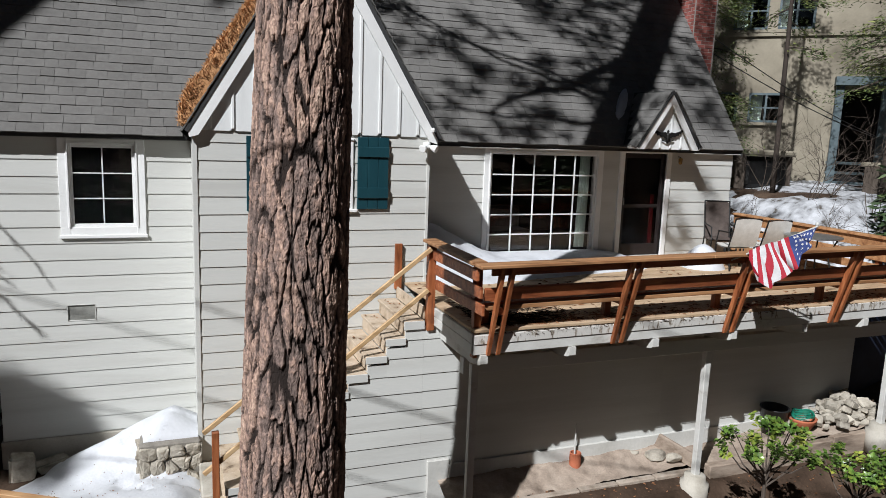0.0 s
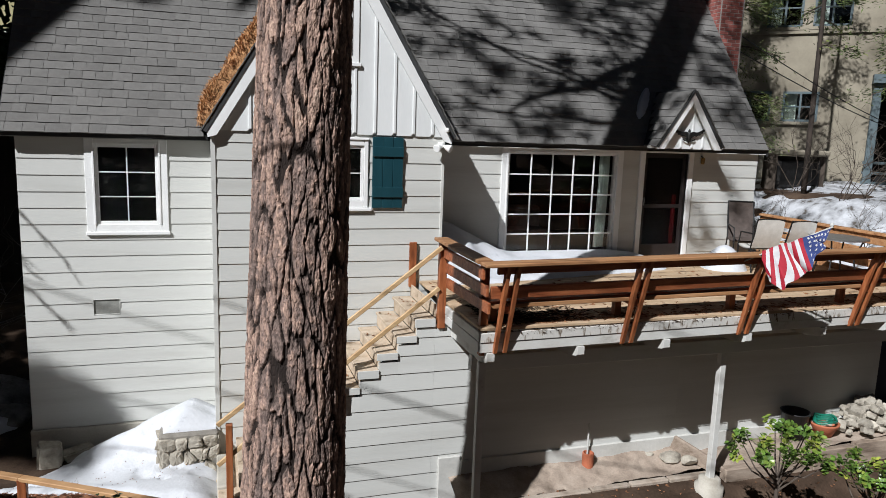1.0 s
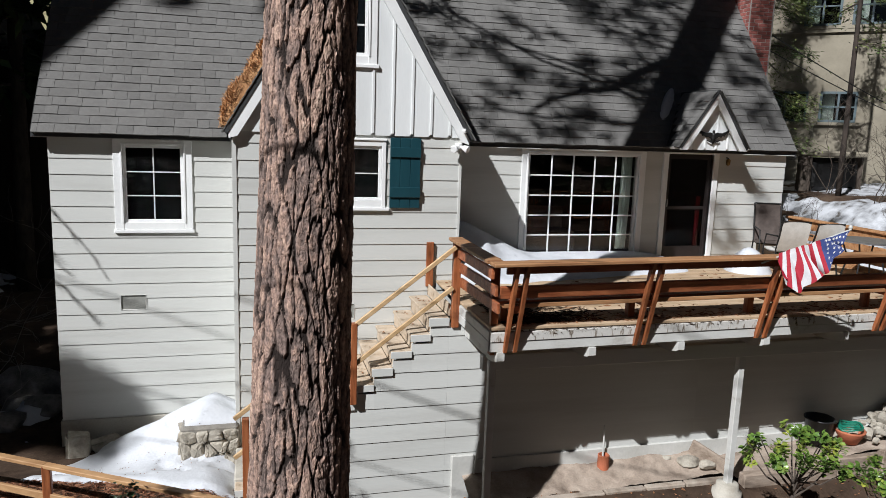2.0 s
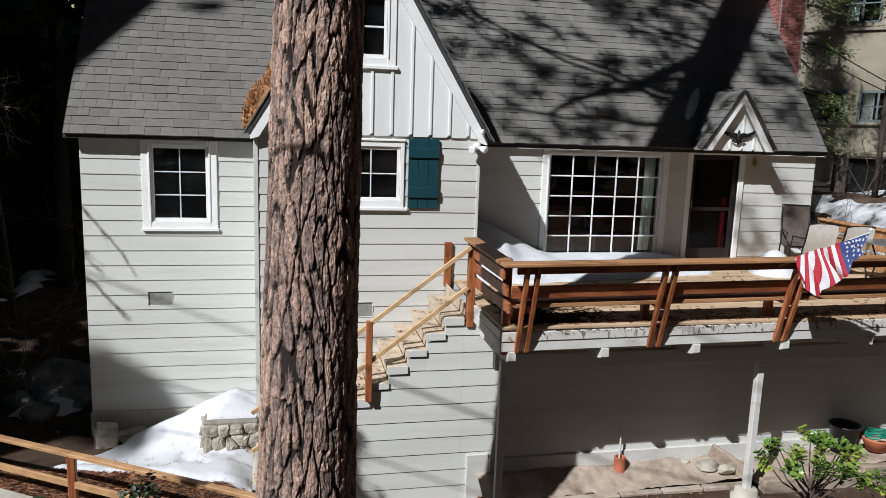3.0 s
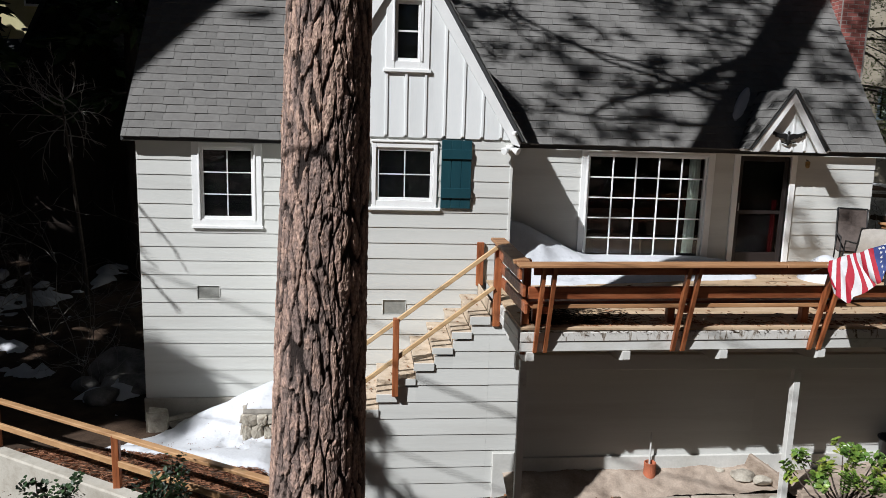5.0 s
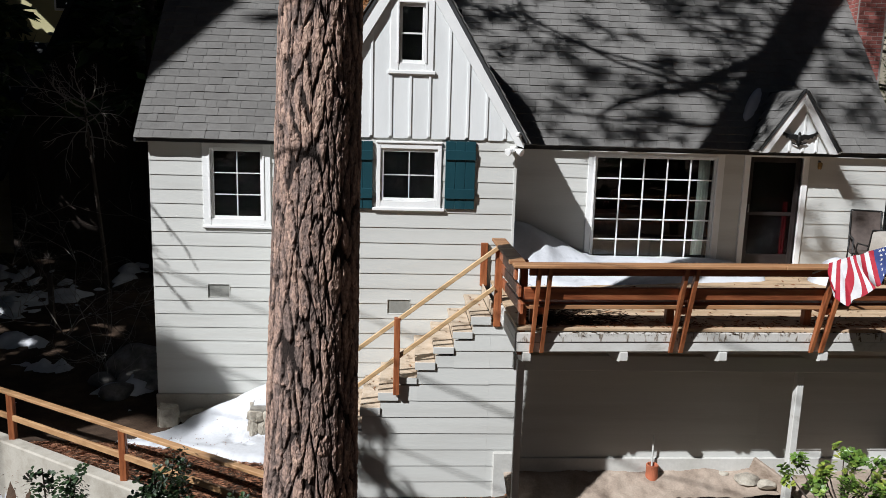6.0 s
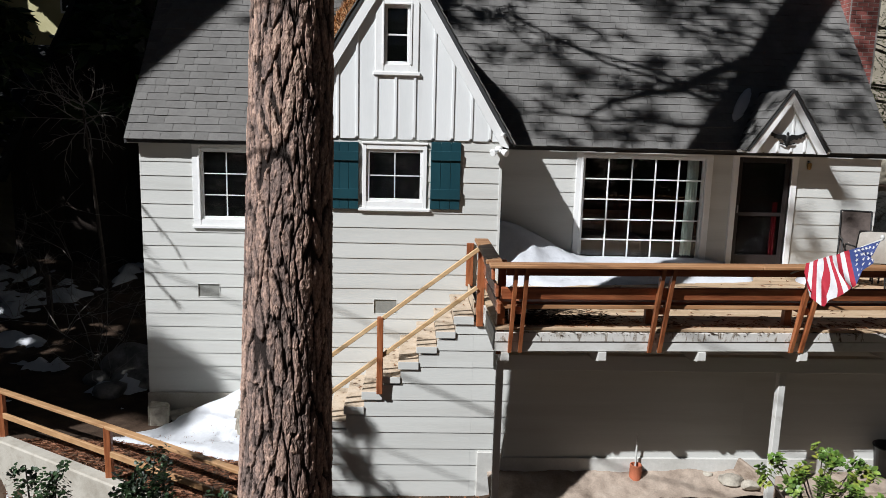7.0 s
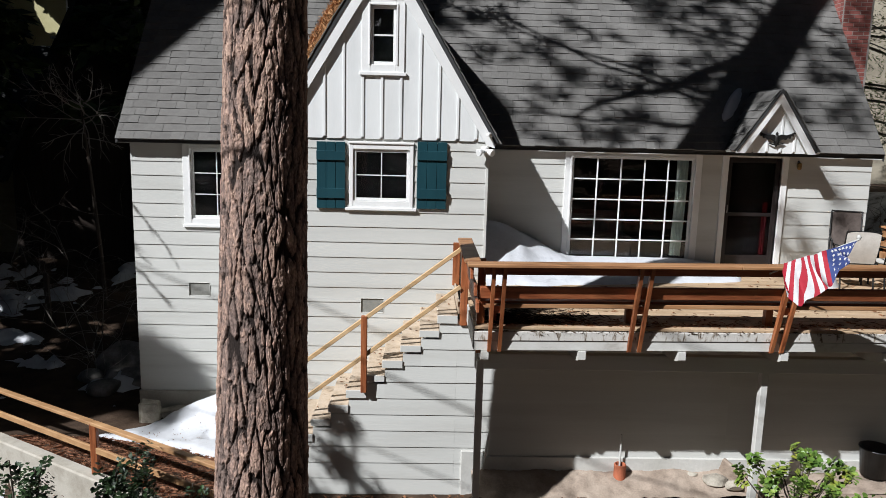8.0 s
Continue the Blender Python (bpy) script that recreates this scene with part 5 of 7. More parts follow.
def yard_snow(X, Y):
    n = fbm(X * 1.4, Y * 1.4, 81)
    m = fbm(X * 3.4, Y * 3.4, 83)
    g = land(X, Y)
    ridge = 1.10 - 0.47 * np.clip(1.08 - X, 0, 5) - 0.6 * np.clip(X - 1.12, 0, 1) + 0.07 * (m - 0.5)
    front = np.where(Y < 10.62, np.exp(-((Y - 10.62) / 0.46) ** 2), np.exp(-((Y - 10.62) / 0.50) ** 2))
    mound = np.clip(ridge - g, 0, 2) * front * step(-1.0, -0.6, X)
    edge = 9.20 - 0.42 * X + 0.30 * (n - 0.5) + 0.30 * (m - 0.5)
    skirt = 0.11 * step(0.0, 0.30, Y - edge) * step(0.0, 0.25, X + 1.75 - 0.95 * np.clip(Y - 9.7, 0, 0.8))
    bare = 0.22 * np.exp(-((X + 0.72) / 0.26) ** 2 - ((Y - 11.02) / 0.20) ** 2) + 0.12 * np.exp(-((X + 0.68) / 0.13) ** 2 - ((Y - 10.72) / 0.09) ** 2) + 0.05 * step(0.52, 0.66, m) * (1 - step(0.12, 0.35, mound))
    top = g + mound + skirt - bare + 0.05 * (n - 0.5) - 0.035
    cap = 0.885 + (0.26 * np.exp(-((X - 1.02) / 0.34) ** 2) + 0.03 * (m - 0.5)) * step(10.06, 10.34, Y)
    return np.where((X > 0.69) & (Y > 10.09) & (Y < 10.60), np.maximum(top, cap), top)


heap("snow_mound", -1.9, 1.40, 8.4, 11.24, 0.05, yard_snow, lambda X, Y: land(X, Y), "melting white snow mound beside the stone wall")


def snow_place(r):
    x, y = r.uniform(-1.7, 1.2), r.gauss(9.75, 0.35)
    z = float(yard_snow(np.array([[x]]), np.array([[y]]))[0, 0])
    return (x, y, z) if z > float(land(x, y)) and y < 10.5 else None


def west_patches(X, Y):
    m = fbm(X * 1.3, Y * 1.3, 91)
    n = fbm(X * 4.0, Y * 4.0, 93)
    s = 0 * X
    for x, y, rx, ry in ((-5.5, 17.7, 0.75, 1.3), (-4.7, 19.4, 0.4, 1.1), (-6.6, 16.6, 0.9, 1.6), (-7.6, 18.4, 1.0, 1.1), (-3.9, 13.5, 0.5, 0.28), (-2.15, 12.5, 0.5, 0.4), (-5.2, 14.6, 0.5, 0.4)):
        s = np.maximum(s, np.exp(-((X - x) / rx) ** 2 - ((Y - y) / ry) ** 2))
    k = fbm(X * 9.0, Y * 9.0, 94)
    far = 0.5 * (fbm(X * 0.55, Y * 0.75, 99) - 0.55) * np.maximum(step(20, 22, Y), step(-9, -11, X))
    return 0.30 * (s - 0.30) + 0.30 * (m - 0.5) + 0.50 * (n - 0.5) + 0.16 * (k - 0.5) + np.maximum(far, 0) - 0.06


sheet_on_land("snow_patches", -22, -1.6, 9.0, 30, 0.11, west_patches, SNOW, "dirty old snow patches on the shaded slope", "snow")


def east_snow(X, Y):
    n = fbm(X * 0.5, Y * 0.5, 95)
    m = fbm(X * 2.2, Y * 2.2, 97)
    return 0.45 * (n - 0.43) + 0.22 * (m - 0.5) - 0.6 * (1 - step(12.4, 13.4, X))


sheet_on_land("snow_field", 12.3, 34, 8.5, 34, 0.16, east_snow, SNOWOLD, "patchy old snow over the slope behind the deck", "snow")


# ---- west yard: fence, wall, steps ----
fence = thing("fence", (-0.6, 8.25, 0.2), "honey coloured two-rail timber fence along the yard", "fence")
F0, F1 = Vector((-3.6, 10.1, 0)), Vector((2.2, 6.62, 0))
for ztop, h in ((1.335, 0.09), (0.96, 0.085)):
    for a, c in ((0.0, 0.516), (0.516, 1.0)):
        b = Build()
        pa, pc = F0.lerp(F1, a), F0.lerp(F1, c)
        b.beam((pa.x, pa.y, ztop - h / 2), (pc.x, pc.y, ztop - h / 2), 0.09 if h == 0.09 else 0.04, h if h != 0.09 else 0.045, 0.006)
        part("rail", b, FENCEWOOD, fence)
for s in (0.165, 0.518, 0.965):
    p = F0.lerp(F1, s)
    b = Build()
    b.box(p.x - 0.045, p.x + 0.045, p.y - 0.04, p.y + 0.045, -0.1, 1.29, 0.006)
    part("post", b, REDWOOD_V, fence, "redwood fence post")

b = Build()
a, c = Vector((-4.2, 10.42, 0)), Vector((1.6, 6.92, 0))
d = (c - a).normalized()
nn = Vector((-d.y, d.x, 0))
b.beam((a.x, a.y, -0.31), (c.x, c.y, -0.31), 0.20, 1.80, 0.02)
solo("retaining_wall", b, CONCRETE, "low pale concrete retaining wall under the fence", "wall")


def rock(b, cx, cy, cz, sx, sy, sz, rnd, rough=0.22):
    bm = bmesh.new()
    bmesh.ops.create_icosphere(bm, subdivisions=2, radius=1.0)
    ax = [Vector((rnd.gauss(0, 1), rnd.gauss(0, 1), rnd.gauss(0, 1))).normalized() for _ in range(5)]
    lim = [rnd.uniform(0.55, 0.9) for _ in range(5)]
    for v in bm.verts:
        p = v.co.copy()
        for q, l in zip(ax, lim):
            t = p.dot(q)
            if t > l:
                p -= q * (t - l)
        p *= 1 + rnd.uniform(-rough, rough) * 0.18
        v.co = Vector((cx + p.x * sx, cy + p.y * sy, cz + p.z * sz))
    bm.verts.index_update()
    b.add([tuple(v.co) for v in bm.verts], [tuple(v.index for v in f.verts) for f in bm.faces])
    bm.free()
    return b


def block_stone(cx, cy, cz, sx, sy, sz, rnd):
    """A squared rubble stone with worn, uneven corners."""
    bm = bmesh.new()
    bmesh.ops.create_cube(bm, size=2.0)
    for v in bm.verts:
        v.co = Vector((v.co.x * sx * rnd.uniform(0.78, 1.0), v.co.y * sy * rnd.uniform(0.85, 1.0), v.co.z * sz * rnd.uniform(0.78, 1.0)))
    bmesh.ops.bevel(bm, geom=bm.edges[:], offset=0.22 * min(sx, sy, sz), segments=2, affect="EDGES")
    for v in bm.verts:
        v.co += Vector((rnd.gauss(0, 0.05) * sx, rnd.gauss(0, 0.05) * sy, rnd.gauss(0, 0.05) * sz))
    b = Build()
    bm.verts.index_update()
    b.add([(v.co.x + cx, v.co.y + cy, v.co.z + cz) for v in bm.verts], [tuple(v.index for v in f.verts) for f in bm.faces])
    bm.free()
    return b


rnd = random.Random(5)
stone_wall = thing("stone_wall", (1.0, 10.2, 0.2), "low rubble stone wall with grey mortar holding back snow", "stone wall")
b = Build()
b.box(0.65, 1.44, 10.01, 10.42, -0.1, 0.885, 0.03)
part("mortar_core", b, MORTAR, stone_wall)


def clip_cell(poly, px, pz, qx, qz):
    """Keeps the side of an outline that lies nearer to p than to q."""
    nx, nz = qx - px, qz - pz
    c = nx * (px + qx) / 2 + nz * (pz + qz) / 2
    res = []
    for (ax, az), (bx, bz) in zip(poly, poly[1:] + poly[:1]):
        da, db = nx * ax + nz * az - c, nx * bx + nz * bz - c
        if da <= 0:
            res.append((ax, az))
        if da * db < 0:
            k = da / (da - db)
            res.append((ax + (bx - ax) * k, az + (bz - az) * k))
    return res


def rubble_face(u0, u1, z0, z1, place, rnd, du=0.20, dz=0.17):
    """Irregular stones fitted together over a wall face; place(u, z, out) gives the point."""
    seeds = []
    nz = max(2, round((z1 - z0) / dz))
    nu = max(1, round((u1 - u0) / du))
    for j in range(nz):
        for i in range(nu + 1):
            seeds.append((u0 + (i + 0.5 * (j % 2) + rnd.uniform(-0.36, 0.36)) * (u1 - u0) / nu, z0 + (j + 0.5 + rnd.uniform(-0.34, 0.34)) * (z1 - z0) / nz))
    for k, (sx, sz) in enumerate(seeds):
        poly = [(u0, z0), (u1, z0), (u1, z1), (u0, z1)]
        for m, (tx, tz) in enumerate(seeds):
            if m != k and len(poly) > 2:
                poly = clip_cell(poly, sx, sz, tx, tz)
        if len(poly) < 3:
            continue
        cx, cz = sum(q[0] for q in poly) / len(poly), sum(q[1] for q in poly) / len(poly)
        size = max(math.hypot(q[0] - cx, q[1] - cz) for q in poly)
        if size < 0.05:
            continue
        # corners cut and worn
        ring = []
        for a, c in zip(poly, poly[1:] + poly[:1]):
            for s in (0.12, 0.5, 0.88):
                ring.append((a[0] + (c[0] - a[0]) * s + rnd.gauss(0, 0.004), a[1] + (c[1] - a[1]) * s + rnd.gauss(0, 0.004)))
        n = len(ring)
        out = rnd.uniform(0.03, 0.085)
        tilt, lean = rnd.uniform(-0.25, 0.25), rnd.uniform(-0.25, 0.25)
        f1, f2, f3 = 1 - 0.012 / size, 1 - 0.022 / size, 0.55
        v, f = [], []
        for fac, o in ((f1, -0.03), (f1, out * 0.55), (f2, out * 0.92), (f3, out * 1.08)):
            for (x, z) in ring:
                x2, z2 = cx + (x - cx) * fac, cz + (z - cz) * fac
                v.append(tuple(place(x2, z2, o + (tilt * (x2 - cx) + lean * (z2 - cz) + rnd.gauss(0, 0.006)) * (o > 0))))
        v.append(tuple(place(cx, cz, out * 1.1)))
        for r2 in range(3):
            f += [(r2 * n + i, r2 * n + (i + 1) % n, (r2 + 1) * n + (i + 1) % n, (r2 + 1) * n + i) for i in range(n)]
        f += [(3 * n + i, 3 * n + (i + 1) % n, 4 * n) for i in range(n)]
        part("stone", Build().add(v, f), STONE, stone_wall)


rubble_face(0.64, 1.44, 0.12, 0.84, lambda u, z, o: (u, 10.02 - o, z), rnd)
rubble_face(10.02, 10.42, 0.12, 0.84, lambda u, z, o: (0.66 - o, 10.02 + (10.42 - u), z), rnd)
b = Build()
b.box(1.40, 1.62, 9.05, 10.0, -0.2, 0.55, 0.02)
solo("stair_landing", b, CONCRETE, "pale concrete landing at the foot of the stairs", "landing")
for x, y, a, c, h, tz in ((-0.88, 10.93, 0.17, 0.13, 0.23, 0.2), (-0.55, 11.12, 0.24, 0.09, 0.10, 0.5), (-0.15, 11.16, 0.16, 0.07, 0.07, 0.1)):
    b = block_stone(0, 0, 0, a, c, h, rnd)
    turn = Euler((0.12, -0.10 if h < 0.15 else 0.05, tz)).to_matrix()
    b.v = [tuple(turn @ Vector(q) + Vector((x, y, float(land(x, y)) + h * 0.6))) for q in b.v]
    solo("boulder", b, STONE, "squared pale field stone at the foot of the wall", "stone", group="stones by the house corner")
for x, y, a, c, h in ((-2.3, 13.55, 0.75, 0.55, 0.42), (-1.95, 12.75, 0.50, 0.42, 0.30), (-2.2, 12.2, 0.35, 0.30, 0.18), (-2.75, 12.9, 0.28, 0.25, 0.16)):
    b = rock(Build(), x, y, float(land(x, y)) + h * 0.35, a, c, h, rnd)
    solo("boulder", b, ROCKDARK, "dark weathered boulder on the shaded slope", "stone", group="boulders on the west slope", smooth=True)
for x, y, h in ((-4.9, 15.5, 1.25),):
    z = float(land(x, y))
    solo("wooden_post", Build().box(x - 0.05, x + 0.05, y - 0.05, y + 0.05, z - 0.2, z + h, 0.01), BRANCH, "grey weathered wooden post on the slope", "post")


def litter(name, n, place, mat, label, size=0.045, seed=3, lift=0.006, thin=False):
    """Scattered dry leaves or needles; place(rnd) returns x, y, z."""
    r = random.Random(seed)
    b = Build()
    for _ in range(n):
        got = place(r)
        if got is None:
            continue
        x, y, z = got
        a = r.uniform(0, 6.28)
        L2 = size * r.uniform(0.6, 1.3)
        W = L2 * (0.028 if thin else 0.38)
        dx, dy = math.cos(a), math.sin(a)
        z1, z2 = z + lift + r.uniform(0, 0.012), z + lift + r.uniform(0, 0.02)
        b.add([(x - dx * L2, y - dy * L2, z1), (x - dy * W, y + dx * W, z2), (x + dx * L2, y + dy * L2, z1), (x + dy * W, y - dx * W, z + lift)], [(0, 1, 2), (0, 2, 3)])
    return solo(name, b, mat, label, "leaf litter", kind="stuff")


def on_land(x0, x1, y0, y1):
    def f(r):
        x, y = r.uniform(x0, x1), r.uniform(y0, y1)
        return x, y, float(land(x, y))
    return f


litter("needle_litter", 17000, on_land(-3.4, 2.0, 7.0, 9.9), NEEDLEBED, "dry red brown pine needles on the ground", 0.07, 6, thin=True)
litter("leaf_litter", 700, on_land(1.5, 5.6, 7.4, 8.8), LITTER, "dry leaves along the foot of the wall", 0.035, 7)
litter("leaf_litter", 600, on_land(5.0, 12.0, 7.6, 8.8), LITTER, "dry leaves along the foot of the wall", 0.028, 8)


litter("leaf_litter", 130, snow_place, LITTER, "brown needles and bark scraps on the snow", 0.010, 31)


def deck_place(r):
    x = r.uniform(4.4, 11.6)
    y = 7.56 + abs(r.gauss(0, 0.22)) if r.random() < 0.55 else r.gauss(8.7, 0.9)
    if y < 7.5 or y > 11.2 or (x > 6.8 and r.random() < 0.5):
        return None
    return x, y, FLOOR_Z + rise(x) * 0.4


def corner_place(r):
    x, y = 4.5 + abs(r.gauss(0, 0.55)), 7.62 + abs(r.gauss(0, 0.45))
    return x, y, FLOOR_Z + rise(x) * 0.4


litter("leaf_litter", 1000, corner_place, SOIL, "dark rotted needles in the corner of the deck", 0.075, 19, thin=True)
def edge_place(r):
    x = r.uniform(4.36, 11.9)
    if float(vnoise(x * 2.3, 0.5, 12)) < 0.35:
        return None
    return x, 7.490 + r.random() * 0.03, 2.885 + rise(x) - r.random() ** 2 * 0.05


litter("leaf_litter", 360, edge_place, SOIL, "dark needles hanging over the deck edge", 0.045, 29, thin=True)
litter("leaf_litter", 2000, deck_place, LITTER, "dry needles and leaves caught along the deck edge", 0.05, 9, thin=True)


def tread_place(r):
    i = r.randrange(9)
    xa, zt = STEPS[i]
    return xa + r.uniform(0.0, 0.24), UW + 0.1 + r.random() ** 0.6 * 1.1, zt


litter("leaf_litter", 45, tread_place, LITTER, "dry leaves on the stair treads", 0.03, 10)

# needles lying in the valley beside the gable
r = random.Random(21)
b = Build()
sn = math.hypot(1, GAB_SLOPE)
for k in range(13000):
    v = r.random() ** 0.8
    x = GAB_X - GAB_TIP + 0.02 + v * 1.15
    zr = GAB_TOP - GAB_SLOPE * (GAB_X - x)
    thick = 0.22 * math.sin(min(1, 0.25 + v) * 2.4) * (0.75 + 0.5 * float(vnoise(v * 9, 1.0, 4)))
    h = r.random() * thick
    y = 10.09 + r.random() * 0.70
    px, pz = x - h * GAB_SLOPE / sn, zr + h / sn + 0.01
    a, e = r.uniform(0, 6.28), r.gauss(0, 0.5)
    L2 = r.uniform(0.04, 0.085)
    dv = Vector((math.cos(a) * 0.8 * 0.5 - e * 0.2, math.sin(a) * 0.8, e - 0.4 * abs(math.cos(a)))) .normalized() * L2
    w = Vector((0.0035, 0.002, 0.002))
    p = Vector((px, y, pz))
    b.add([tuple(p - dv - w), tuple(p - dv + w), tuple(p + dv + w), tuple(p + dv - w)], [(0, 1, 2, 3)])
def needle_bed(u, v):
    x = GAB_X - GAB_TIP + 0.03 + v * 1.12
    zr = GAB_TOP - GAB_SLOPE * (GAB_X - x)
    t = 0.17 * math.sin(min(1, 0.25 + v) * 2.4) * (0.7 + 0.6 * float(vnoise(v * 9, u * 3, 4))) * (1 if 0 < u < 1 else 0)
    return (x - t * GAB_SLOPE / sn, 10.07 + u * 0.75, zr + t / sn + 0.004)
b.grid(needle_bed, np.linspace(0, 1, 14), np.linspace(0, 1, 40))
solo("needle_drift", b, NEEDLES, "thick drift of dry pine needles on the gable roof edge", "pine needles", kind="stuff")

# ---- ground in front of the deck ----
b = Build()
xs = np.linspace(4.45, 8.40, 110)
ys = np.linspace(8.32, UW - 0.03, 26)
b.grid(lambda x, y: (x, y, 0.20 + 0.03 * (x - 6.5) * (x > 6.5) + 0.11 * float(fbm(x * 2.2, y * 2.2, 33)) + 0.17 * float(step(8.35, 8.85, y)) + 0.05 * float(fbm(x * 8, y * 8, 34))), xs, ys)
solo("garden_bed", b, PATIO, "dry dusty soil bed along the skirt wall", "soil", smooth=True)
b = Build()
b.grid(lambda x, y: (x, y, float(land(x, y)) + 0.02 + 0.05 * float(fbm(x * 3, y * 3, 36)) - 0.12 * float(step(7.9, 8.1, y))), np.linspace(4.6, 8.0, 60), np.linspace(7.3, 8.27, 22))
solo("soil_strip", b, SOIL, "trodden brown soil below the edging", "soil", smooth=True)
for x, w, dz in ((5.15, 1.22, -0.012), (6.38, 0.62, 0.0), (7.01, 0.62, 0.006), (7.64, 0.70, 0.012)):
    b = Build()
    b.box(x + 0.004, x + w - 0.004, 8.22 + random.uniform(-0.008, 0.008), 8.33, -0.1, 0.285 + dz, 0.012)
    solo("edging_block", b, DUSTYBLOCK, "long pale concrete edging block of the garden bed", "block", group="edging blocks")
x = 8.46
while x < 12.4:
    w = 0.82
    b = Build()
    b.box(x + 0.004, x + w - 0.004, 8.06 + random.uniform(-0.01, 0.01), 8.20, -0.1, 0.42 + 0.06 * (x - 8.5), 0.014)
    solo("edging_block", b, TANPLANK, "weathered tan edging timber of the raised bed", "block", group="edging blocks")
    x += w
b = Build()
b.grid(lambda x, y: (x, y, 0.34 + 0.085 * (x - 8.5) + 0.07 * float(fbm(x * 2, y * 2, 35)) + 0.04 * float(fbm(x * 7, y * 7, 37)) - 0.03), np.linspace(8.4, 12.3, 60), np.linspace(8.15, UW - 0.03, 20))
solo("garden_bed", b, PATIO, "raised bed of pale dusty soil", "soil", smooth=True)
b = Build()
b.beam((8.05, 8.78, 0.585), (8.38, 8.24, 0.40), 0.06, 0.22, 0.012)
solo("edging_plank", b, TANPLANK, "weathered plank edging between the beds", "plank")
for x, y, q in ((7.90, 8.60, 0.15), (8.10, 8.44, 0.12), (7.62, 8.76, 0.07), (7.42, 8.78, 0.05)):
    b = rock(Build(), x, y, 0.43, q * 1.25, q * 0.9, q * 0.55, rnd)
    solo("rock", b, STONE, "flat pale rock lying on the soil bed", "rock", group="rocks in the bed")
rr = random.Random(8)
for k in range(130):
    x, y = rr.gauss(11.75, 0.40), rr.gauss(8.52, 0.18)
    if y > UW - 0.12 or y < 8.12:
        continue
    q = rr.uniform(0.04, 0.085)
    hz = 0.66 + 0.30 * math.exp(-((x - 11.7) / 0.5) ** 2) * rr.random() + 0.12 * (y - 8.2)
    b = block_stone(0, 0, 0, q * 1.3, q, q * 0.7, rr)
    turn = Euler((rr.uniform(-0.6, 0.6), rr.uniform(-0.6, 0.6), rr.uniform(0, 3))).to_matrix()
    b.v = [tuple(turn @ Vector(c) + Vector((x, y, hz))) for c in b.v]
    solo("rubble_stone", b, STONE, "pale broken rubble stone in a heap", "stone", group="rubble heap")

# added dark blue form beyond the skirt wall, standing for a shaded wall there
tp = thing("covered_stack", (13.6, 10.2, 0.6), "added dark blue form with pale lines, standing for a shaded wall", "stack")
b = Build()
b.grid(lambda u, v: (13.6 + 1.25 * math.copysign(abs(u) ** 0.8, u), 10.3 + 1.1 * math.copysign(abs(v) ** 0.8, v), 0.5 + 2.0 * (1 - abs(u) ** 6) * (1 - abs(v) ** 6) + 0.05 * math.sin(7 * u + 3 * v)), np.linspace(-1, 1, 25), np.linspace(-1, 1, 25))
part("shade_form", b, BLUE_SHADE, tp, smooth=True)
for v in (-0.55, 0.1):
    b = Build()
    b.tube([(13.6 + 1.27 * math.copysign(abs(u) ** 0.8, u), 10.3 + 1.12 * math.copysign(abs(v) ** 0.8, v), 0.52 + 2.0 * (1 - abs(u) ** 6) * (1 - abs(v) ** 6) + 0.05 * math.sin(7 * u + 3 * v)) for u in np.linspace(-1, 1, 25)], 0.014, 6)
    part("pale_line", b, TUBGREY, tp, "pale line across the dark blue form")

# clay pipe with a stake, tubs and hose
b = Build()
b.lathe([(0.075, 0.28), (0.085, 0.29), (0.085, 0.59), (0.075, 0.60), (0.066, 0.595), (0.066, 0.40)], 6.565, 8.72, 20)
pot = thing("clay_pipe", (6.565, 8.72, 0.28), "short terracotta pipe with a thin grey stake", "pot")
part("pipe", b, TERRACOTTA, pot, smooth=False)
b = Build()
b.tube([(6.565, 8.74, 0.4), (6.57, 8.76, 1.02)], 0.014, 8)
part("stake", b, TUBGREY, pot, "thin grey stake")
b = Build()
b.lathe([(0.17, 0.55), (0.21, 0.94), (0.225, 0.945), (0.225, 0.965), (0.20, 0.96), (0.18, 0.70), (0.02, 0.69)], 10.15, 8.58, 24)
solo("plastic_tub", b, PLASTIC, "round black plastic garden tub", "tub", smooth=True)
tub = thing("hose_pot", (10.62, 8.45, 0.6), "terracotta bowl with a coiled green hose", "pot")
b = Build()
b.lathe([(0.13, 0.58), (0.22, 0.76), (0.23, 0.79), (0.205, 0.79), (0.11, 0.64)], 10.62, 8.45, 22)
part("bowl", b, TERRACOTTA, tub, smooth=True)
b = Build()
pts = [(10.62 + (0.18 + 0.012 * math.sin(k)) * math.cos(k * 0.42), 8.44 + 0.15 * math.sin(k * 0.42), 0.80 + 0.004 * k * 0.5 + 0.02 * math.sin(k * 1.3)) for k in range(42)]
b.tube(pts, 0.016, 7)
part("hose", b, HOSE, tub, "green garden hose")
b = Build()
b.tube([(4.62, UW - 0.06, 0.45), (4.66, UW - 0.09, 0.85), (4.69, UW - 0.07, 1.02)], 0.016, 7)
solo("garden_stake", b, TUBGREY, "thin grey stake leaning on the skirt wall", "stake")


